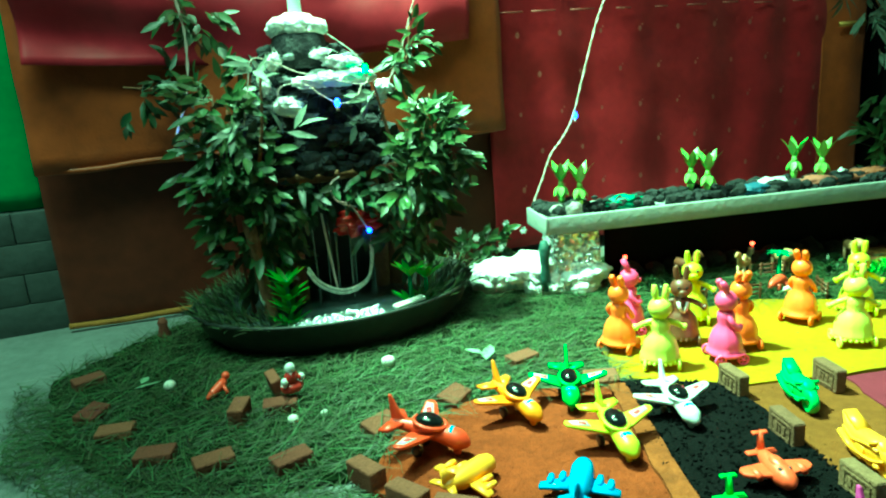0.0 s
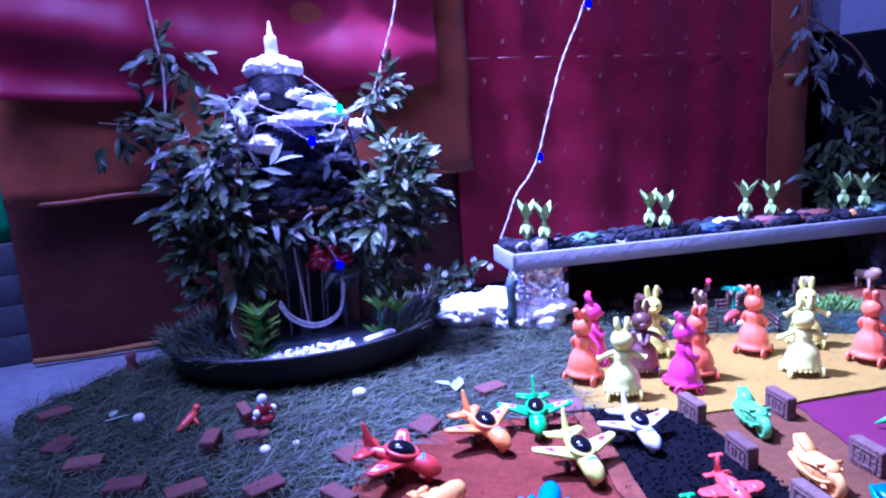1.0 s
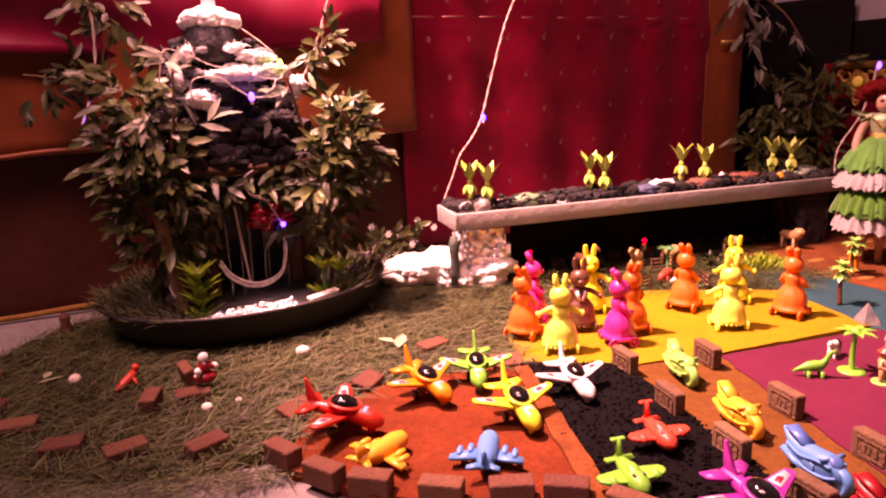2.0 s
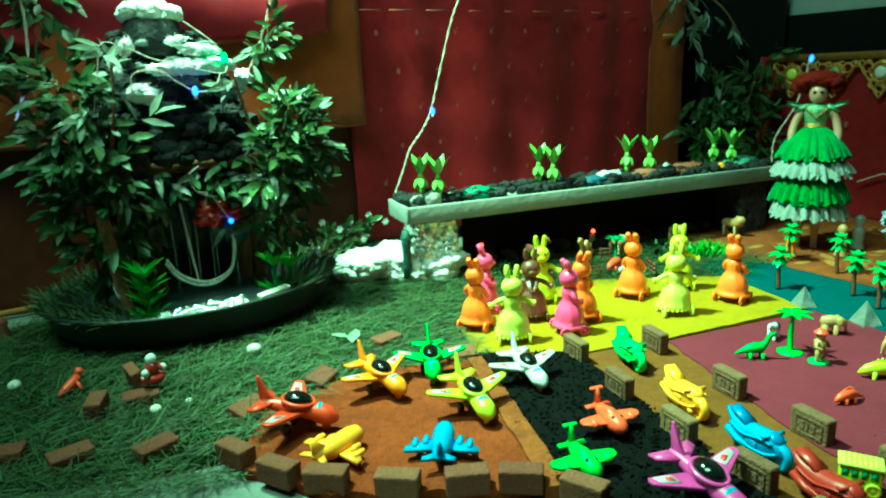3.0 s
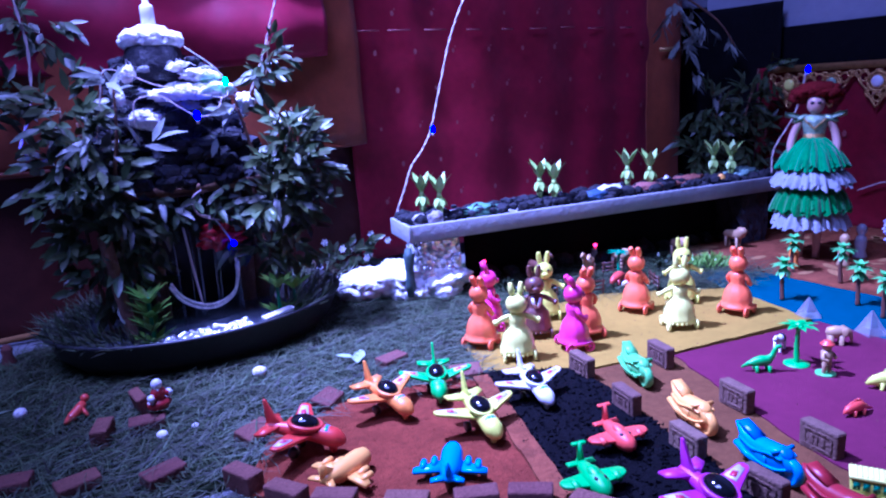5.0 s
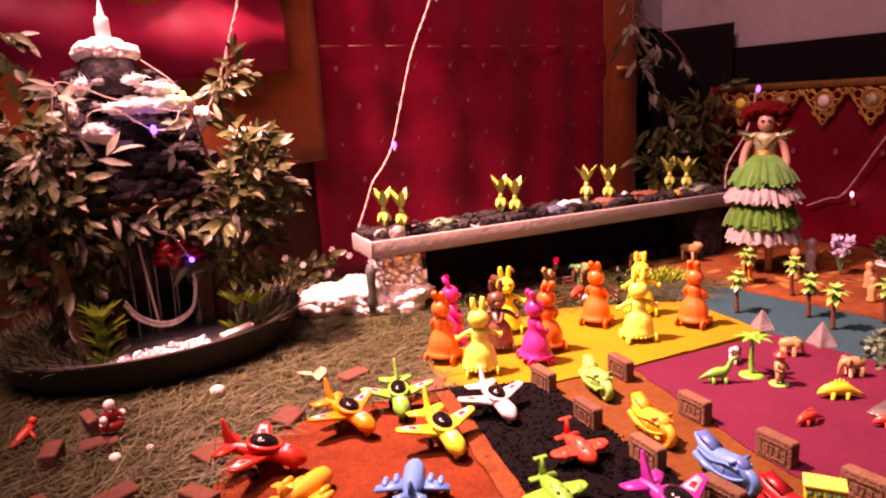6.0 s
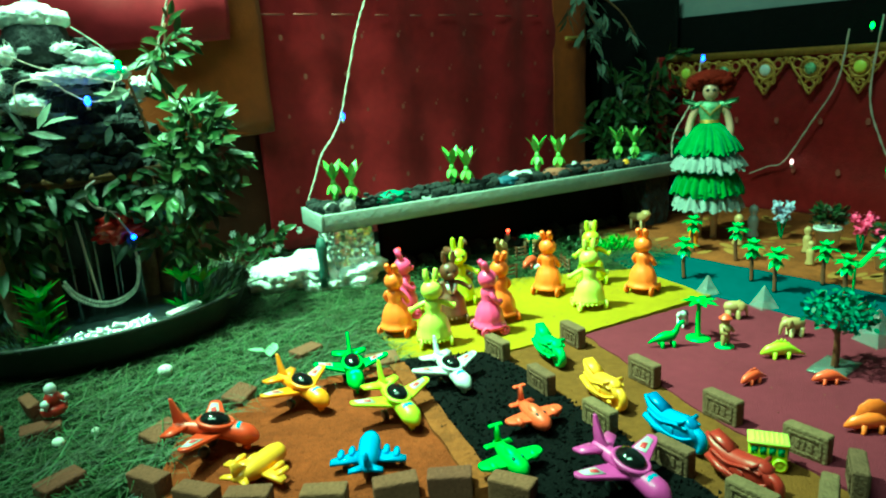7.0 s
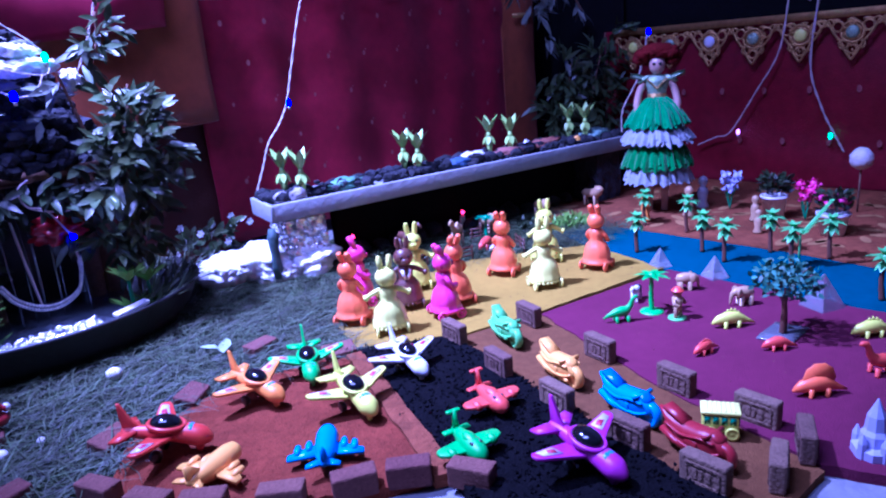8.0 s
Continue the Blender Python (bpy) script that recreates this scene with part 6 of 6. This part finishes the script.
animal("toy_dinosaur", "coral red plastic dinosaur behind the rabbits", "toy dinosaur", 0.835, 0.752, 190, P_CORAL, STEG, LEGS4, size=1.0, group="toy dinosaurs")


# ---- toy fences behind the rabbits ----
def fence(x, y, turn):
    ob = thing("toy_fence", "small dark brown plastic fence on the turf", "toy fence", x, y, 0.002, turn, group="toy fences")
    for px in (-0.018, 0.0, 0.018):
        bm = bmesh.new()
        box(bm, 0.0025, 0.0025, 0.024, pose(px, 0, 0), 0.0005)
        part("post", bm, P_BROWN, ob)
    for z in (0.006, 0.0125, 0.019):
        bm = bmesh.new()
        box(bm, 0.042, 0.0016, 0.0026, pose(0, 0.001, z))
        part("rail", bm, P_BROWN, ob)


for x, y, a in ((0.765, 0.742, -25), (0.700, 0.775, -15), (0.875, 0.800, -20), (0.86, 0.70, 60)):
    fence(x, y, a)


# ---- palms and trees ----
def palm(x, y, h, label, leafmat, trunkmat, turn=0.0, fronds=7, base=None, spread=0.022, z=0.0025):
    ob = thing("toy_palm", label, "toy palm", x, y, z, turn, group="toy palms")
    bm = bmesh.new()
    p = smooth_path([(0, 0, 0), (0.002, 0.001, h * 0.4), (0.0, 0, h * 0.8)], 5)
    tube(bm, p, [0.0032 - 0.0012 * i / len(p) + 0.0005 * (i % 2) for i in range(len(p))], 8)
    part("trunk", bm, trunkmat, ob)
    whorls = ((h * 0.80, fronds, 1.0, 0.6, 0.6),) if base is not None else ((h * 0.84, 6, 0.75, 1.9, 0.5), (h * 0.80, 8, 0.95, 0.75, 0.85), (h * 0.72, 7, 0.95, -0.35, 0.45))
    for ring, (z0, n, k, up, bend) in enumerate(whorls):
        for j in range(n):
            a = 6.283 * j / n + ring * 0.4 + random.uniform(-0.12, 0.12)
            q = spread * k * random.uniform(0.88, 1.1)
            bm = bmesh.new()
            leaf(bm, (0, 0, z0), (math.cos(a), math.sin(a), up), q, 0.0085, (-math.cos(a), -math.sin(a), 1.0), bend)
            for u in (-0.30, 0.30):
                leaf(bm, (0, 0, z0 + 0.0008), (math.cos(a + u), math.sin(a + u), up), q * 0.72, 0.0050, (-math.cos(a), -math.sin(a), 1.0), bend)
            part("frond", bm, leafmat, ob)
    bm = bmesh.new()
    ball(bm, 0.0055, pose(0, 0, h * 0.80), (1, 1, 0.9), 10, 7)
    part("crown", bm, leafmat, ob)
    if base:
        bm = bmesh.new()
        lathe(bm, [(base, 0.0), (base, 0.0018), (base * 0.6, 0.003), (0.003, 0.0035)], n=20)
        part("foot", bm, leafmat, ob)


for x, y in ((0.934, 0.531), (1.066, 0.516), (0.981, 0.450), (0.952, 0.404), (1.024, 0.368), (1.076, 0.598), (1.033, 0.292), (0.905, 0.198), (0.975, 0.322), (1.0, 0.10)):
    palm(x, y, 0.066, "small plastic palm with mint leaves and brown trunk", P_MINT, P_BROWN, random.uniform(0, 90), spread=0.0165)
palm(0.735, 0.396, 0.058, "all green plastic palm on a round foot", P_GREEN, P_GREEN, 20, 7, 0.014, 0.020)
palm(0.870, 0.782, 0.052, "dark green plastic palm by the plank", P_TEAL, P_TEAL, 50, 7, 0.012, 0.020)

for x, y, t, h in ((0.972, 0.312, -50, 0.046), (0.905, 0.188, -50, 0.052)):
    ob = thing("toy_fern", "single tall mint green plastic fern blade", "toy plant", x, y, 0.05, t, group="fern blades")
    bm = bmesh.new()
    for k in range(14):
        zz = h * k / 14
        for s in (-1, 1):
            leaf(bm, (zz * 0.8, 0, zz), (0.8, s * 0.8, 0.9), 0.012 * (1 - 0.5 * k / 14), 0.0050, (-0.8, 0, 0.8), 0.2)
    tube(bm, [(0, 0, -0.048), (0.0, 0, 0), (h * 0.8, 0, h)], [0.0018, 0.0015, 0.0006], 6)
    part("blade", bm, P_MINT, ob)

tree = thing("toy_tree", "dark model tree with airy leafy crown on clear base", "toy tree", 0.752, 0.252, 0.0035)
bm = bmesh.new()
slab(bm, ragged([(-0.026, -0.017), (0.026, -0.017), (0.026, 0.017), (-0.026, 0.017)], 0.004, 0.0016), 0.0, 0.0018)
part("foot", bm, GLASSY, tree, "clear plastic base plate")
bm = bmesh.new()
tube(bm, smooth_path([(0, 0, 0.001), (0.001, 0, 0.025), (0, 0.001, 0.048)]), [0.0042 - 0.00015 * k for k in range(13)], 8)
for k in range(9):
    a = k * 0.7
    tube(bm, smooth_path([(0, 0, 0.030 + 0.002 * k), (0.012 * math.cos(a), 0.012 * math.sin(a), 0.046 + 0.002 * k), (0.028 * math.cos(a), 0.026 * math.sin(a), 0.055 + 0.0022 * k)], 3), [0.0014, 0.0013, 0.0012, 0.001, 0.0008, 0.0006, 0.0005], 5)
part("trunk", bm, P_BROWN, tree)
bm = bmesh.new()
for k in range(420):
    a, r = random.uniform(0, 6.283), random.random() ** 0.6
    c = Vector((0.036 * r * math.cos(a), 0.034 * r * math.sin(a), 0.052 + 0.034 * random.random() * (1 - 0.6 * r * r)))
    leaf(bm, c, (random.uniform(-1, 1), random.uniform(-1, 1), random.uniform(-0.6, 0.8)), 0.0075, 0.0048, None, 0.2)
part("crown", bm, material("model_leaf", (0.045, 0.15, 0.085), 0.6, 0, 0.3, 60, island=0.4), tree)

# clear cones, tower and small statue
for x, y, h, mat, lab in ((0.892, 0.470, 0.027, GLASSY, "small clear plastic pyramid"), (0.886, 0.388, 0.030, GLASSY, "small clear plastic pyramid"), (0.852, 0.245, 0.040, GLASSY, "clear plastic pyramid on the powder")):
    ob = thing("toy_pyramid", lab, "toy pyramid", x, y, 0.003, 20, group="toy pyramids")
    bm = bmesh.new()
    lathe(bm, [(h * 0.62, 0.0), (h * 0.6, 0.0015), (0.001, h)], n=4)
    part("pyramid", bm, mat, ob, smooth=False)
tower = thing("toy_tower", "pale lilac plastic temple tower", "toy tower", 0.573, 0.121, 0.003, 12, size=0.60)
bm = bmesh.new()
lathe(bm, [(0.026, 0.0), (0.026, 0.012), (0.018, 0.016), (0.017, 0.030), (0.013, 0.036), (0.011, 0.055), (0.006, 0.066), (0.001, 0.078)], n=8)
part("spire", bm, P_LILAC, tower, smooth=False)
for k in range(5):
    a = k * 1.257
    bm = bmesh.new()
    lathe(bm, [(0.006, 0.0), (0.006, 0.022), (0.001, 0.034)], pose(0.021 * math.cos(a), 0.021 * math.sin(a), 0), 6)
    part("turret", bm, P_LILAC, tower, smooth=False)
statue = thing("toy_statue", "small tan plastic figure with an orange cap on a disc", "figurine", 0.732, 0.362, 0.003, 0, size=0.88)
bm = bmesh.new()
lathe(bm, [(0.0120, 0.0), (0.0120, 0.0022), (0.0100, 0.0030)], n=20)
part("disc", bm, P_MINT, statue, "pale mint round foot")
bm = bmesh.new()
for s in (-1, 1):
    tube(bm, smooth_path([(s * 0.0045, 0, 0.0025), (s * 0.0055, -0.001, 0.011), (s * 0.003, 0, 0.018)], 4), [0.0028] * 5 + [0.0034] * 4, 8)
    tube(bm, smooth_path([(s * 0.0065, 0, 0.029), (s * 0.0115, -0.002, 0.024), (s * 0.0080, -0.007, 0.021)], 4), 0.0022, 7)
lathe(bm, [(0.0060, 0.016), (0.0068, 0.022), (0.0072, 0.029), (0.0035, 0.032)], n=12, wave=0.05, waves=4)
ball(bm, 0.0058, pose(0, 0, 0.0362), u=12, v=8)
part("figure", bm, P_TAN, statue)
bm = bmesh.new()
lathe(bm, [(0.0085, 0.0395), (0.0082, 0.0405), (0.0055, 0.0415), (0.0045, 0.0440), (0.0015, 0.0450)], n=14)
part("cap", bm, P_CORAL, statue, "orange cap")


# ---- flower pots and cut flowers by the wine cloth ----
def flower_pot(x, y, r, h, potmat, bloom, label, crown=0.026, n=150):
    ob = thing("flower_pot", label, "flower pot", x, y, 0.004, random.uniform(0, 90), group="small flower pots")
    bm = bmesh.new()
    lathe(bm, [(r * 0.72, 0.0), (r * 0.95, h * 0.9), (r * 1.05, h * 0.9), (r * 1.05, h), (r * 0.9, h), (r * 0.86, h * 0.9)], n=20)
    part("pot", bm, potmat, ob)
    bm = bmesh.new()
    for k in range(n):
        a, q = random.uniform(0, 6.283), random.random() ** 0.6
        c = Vector((crown * 0.8 * q * math.cos(a), crown * 0.8 * q * math.sin(a), h + 0.004 + crown * 1.1 * random.random()))
        leaf(bm, c, (math.cos(a) + random.uniform(-0.5, 0.5), math.sin(a) + random.uniform(-0.5, 0.5), random.uniform(0.2, 1.2)), 0.013, 0.007, None, 0.2)
    part("foliage", bm, DARKLEAF, ob, "dense dark green foliage")
    if bloom:
        for k in range(6):
            a = k * 1.05
            bm = bmesh.new()
            lump(bm, 0.0072, (crown * 0.7 * math.cos(a), crown * 0.7 * math.sin(a), h + crown * (0.65 + 0.2 * (k % 2))), (1, 1, 0.7), 0.35, 2, 3)
            part("bloom", bm, bloom, ob)


flower_pot(1.205, 0.432, 0.021, 0.040, P_WHITE, None, "white plastic pot with a dense dark bush")
flower_pot(1.150, 0.325, 0.023, 0.034, P_WHITE, P_PINK, "white plastic pot with pink flowers")
flower_pot(1.10, 0.18, 0.022, 0.034, P_MINT, P_CORAL, "mint plastic pot with red flowers", 0.028)
for x, y, mat, lab in ((1.238, 0.520, P_LILAC, "bunch of pale lilac paper flowers"), (1.215, 0.385, P_PINK, "bunch of bright pink paper flowers"), (1.30, 0.25, P_PINK, "bunch of bright pink paper flowers")):
    ob = thing("flower_bunch", lab, "flowers", x, y, 0.004, group="paper flowers")
    bm = bmesh.new()
    for k in range(5):
        tube(bm, smooth_path([(0, 0, 0), (0.006 * math.cos(k), 0.006 * math.sin(k), 0.022), (0.012 * math.cos(k * 1.3), 0.010 * math.sin(k * 1.3), 0.042)], 3), 0.0012, 5)
    part("stems", bm, P_TEAL, ob)
    for k in range(6):
        bm = bmesh.new()
        a = k * 1.05
        c = Vector((0.010 * math.cos(a), 0.010 * math.sin(a), 0.040 + 0.010 * (k % 3)))
        lump(bm, 0.0070, c, (1, 1, 0.85), 0.4, 2, 3)
        for j in range(14):
            d = Vector((random.gauss(0, 1), random.gauss(0, 1), random.gauss(0.2, 0.8))).normalized()
            leaf(bm, c + d * 0.004, d, 0.0080, 0.0070, None, 0.3)
        part("bloom", bm, mat, ob)
for x, y, mat, lab, k in ((1.178, 0.452, P_TAN, "small tan plastic figure", 0.8), (1.10, 0.610, P_AMBER, "small amber plastic figure", 0.9), (1.225, 0.565, P_GREY, "small grey plastic figure", 1.1), (1.16, 0.560, P_TAN, "small tan plastic figure", 1.0), (1.11, 0.42, P_TAN, "small tan plastic figure", 0.7)):
    ob = thing("figurine", lab + " standing on the rug", "figurine", x, y, 0.004, 0, group="small figures on the rug", size=k)
    bm = bmesh.new()
    lathe(bm, [(0.010, 0.0), (0.010, 0.004), (0.007, 0.012), (0.009, 0.026), (0.007, 0.034), (0.004, 0.037), (0.0075, 0.043), (0.007, 0.05), (0.003, 0.054)], n=12, wave=0.06, waves=3)
    part("figure", bm, mat, ob)
lolly = thing("paper_ball", "pale cream paper ball on a thin stick", "paper ball", 1.300, 0.332, 0.004)
bm = bmesh.new()
lump(bm, 0.018, (0, 0, 0.090), (1, 1, 1), 0.12, 3, 3)
part("ball", bm, PEBBLE, lolly)
bm = bmesh.new()
tube(bm, [(0, 0, 0), (0, 0, 0.076)], 0.0016, 6)
part("stick", bm, BARK, lolly)

# moss bush on the turf and lit figures under the plank
moss = thing("moss_bush", "low bright green moss bush on turf", "moss", 1.02, 0.715, 0.0)
bm = bmesh.new()
for k in range(320):
    a, q = random.uniform(0, 6.283), random.random() ** 0.5
    leaf(bm, (0.045 * q * math.cos(a), 0.03 * q * math.sin(a), 0.012 * (1 - q * q)), (random.uniform(-0.7, 0.7), random.uniform(-0.7, 0.7), 1), random.uniform(0.008, 0.02), 0.003, None, 0.3)
part("greenery", bm, YOUNGLEAF, moss)
for x, y, h, lab in ((0.683, 0.915, 0.034, "small white plaster figure under a lit bulb"), (0.904, 0.872, 0.030, "small pale plaster figure under a lit bulb")):
    ob = thing("lamp_figure", lab, "figurine", x, y, 0.001, group="lamp figures")
    bm = bmesh.new()
    lathe(bm, [(0.008, 0.0), (0.008, 0.003), (0.005, 0.01), (0.0065, 0.02), (0.004, 0.026), (0.0055, h - 0.002), (0.003, h)], n=12)
    part("figure", bm, P_WHITE, ob)
    bm = bmesh.new()
    ball(bm, 0.0034, pose(0, -0.002, h + 0.006), u=8, v=6)
    part("bulb", bm, LED_RED, ob, "small lit red bulb")
    bm = bmesh.new()
    tube(bm, [(0, 0, h - 0.001), (0, -0.002, h + 0.004)], 0.0012, 6)
    part("wire", bm, WIRE, ob)
for x, y in ((0.675, 0.84), (0.72, 0.80), (0.95, 0.76)):
    ob = thing("toy_shrub", "small dark plastic shrub on the turf", "toy plant", x, y, 0.0, group="small shrubs")
    bm = bmesh.new()
    for k in range(70):
        leaf(bm, (random.gauss(0, 0.006), random.gauss(0, 0.006), random.uniform(0.002, 0.022)), (random.uniform(-1, 1), random.uniform(-1, 1), 0.5), 0.010, 0.005, None, 0.3)
    part("leaves", bm, DARKLEAF, ob)


# ---- loose stuff: grass blades and crumbs ----
def blades(name, count, polys, holes, zmax, label, lo, hi, mat, lift=0.45):
    verts, faces = [], []
    box_ = [min(p[0] for p in polys), max(p[0] for p in polys), min(p[1] for p in polys), max(p[1] for p in polys)]
    made = 0
    while made < count:
        x, y = random.uniform(box_[0], box_[1]), random.uniform(box_[2], box_[3])
        edge = 0.5 + 0.5 * noise.noise(Vector((x * 14, y * 14, 3)))
        if not inside(x, y, polys) or any(inside(x, y, h) for h in holes) or random.random() > 0.35 + edge:
            continue
        if ((x - HX) / 0.16) ** 2 + ((y - HY) / 0.13) ** 2 < 1:
            continue
        if y > 0.74 and x > 0.62 and random.random() < 0.6:
            continue
        a, n = random.uniform(0, 6.283), random.uniform(lo, hi)
        w, up, curl = random.uniform(0.0003, 0.0008), random.uniform(0.02, lift), random.uniform(-0.9, 0.9)
        p = Vector((x, y, random.uniform(0.0, zmax)))
        start = len(verts)
        for k in range(4):
            d = Vector((math.cos(a), math.sin(a), up * (1 - k * 0.6)))
            s = Vector((-math.sin(a), math.cos(a), 0.3)) * (w * (1 - 0.3 * k))
            q = p.copy()
            q.z = max(q.z, 0.0015)
            verts += [tuple(q - s), tuple(q + s)]
            p += d * (n / 3)
            a += curl / 3
        for k in range(3):
            i = start + 2 * k
            faces.append((i, i + 1, i + 3, i + 2))
        made += 1
    mesh = bpy.data.meshes.new(name)
    mesh.from_pydata(verts, [], faces)
    mesh.materials.append(mat)
    return tagged(new(name, mesh), label, "grass", kind="stuff")


blades("grass_blades", 15000, GRASS, [YEL, RED, BLA], 0.007, "dry yellow green grass strewn over the turf", 0.02, 0.065, BLADE)
SPILL = [(-0.19, 1.0), (-0.17, 0.76), (-0.08, 0.62), (0.05, 0.555), (0.16, 0.53), (0.10, 0.60), (-0.02, 0.68), (-0.12, 0.85)]
blades("grass_spill", 2600, SPILL, [], 0.003, "thin dry grass spilt on the cement", 0.015, 0.04, BLADE, 0.12)


def crumbs(name, count, poly, z, r, mat, label, spread=0.006):
    xs, ys = [p[0] for p in poly], [p[1] for p in poly]
    corners = [(1, 1, 1), (1, -1, -1), (-1, 1, -1), (-1, -1, 1), (0.9, -0.2, 0.6)]
    verts, faces = [], []
    while len(verts) < 5 * count:
        x, y = random.uniform(min(xs) - spread, max(xs) + spread), random.uniform(min(ys) - spread, max(ys) + spread)
        if not inside(x, y, poly) and not inside(x + random.uniform(-spread, spread), y + random.uniform(-spread, spread), poly):
            continue
        q = random.uniform(0.35, 1) * r * 0.75
        turn = Euler((random.random() * 6, random.random() * 6, random.random() * 6)).to_matrix()
        i = len(verts)
        verts += [tuple(turn @ (Vector(c) * q) + Vector((x, y, z))) for c in corners]
        faces += [(i, i + 2, i + 1), (i, i + 3, i + 2), (i + 1, i + 2, i + 3), (i, i + 1, i + 4), (i + 1, i + 3, i + 4), (i + 3, i, i + 4)]
    mesh = bpy.data.meshes.new(name)
    mesh.from_pydata(verts, [], faces)
    mesh.materials.append(mat)
    return tagged(new(name, mesh), label, "soil", kind="stuff")


crumbs("black_crumbs", 1500, BLA, 0.0065, 0.0026, BLACKSOIL, "crumbs of black soil", 0.006)
crumbs("red_crumbs", 600, RED, 0.0042, 0.0008, REDSOIL, "fine crumbs of red soil", 0.006)
crumbs("ochre_crumbs", 220, ROA, 0.0022, 0.0008, OCHRE, "fine red crumbs on the road", 0.004)
crumbs("rose_crumbs", 130, MAG, 0.0036, 0.0010, CLAY, "fine clay crumbs on rose powder", 0.004)
crumbs("yellow_crumbs", 100, YEL, 0.0046, 0.0010, CLAY, "fine clay crumbs on yellow powder", 0.004)
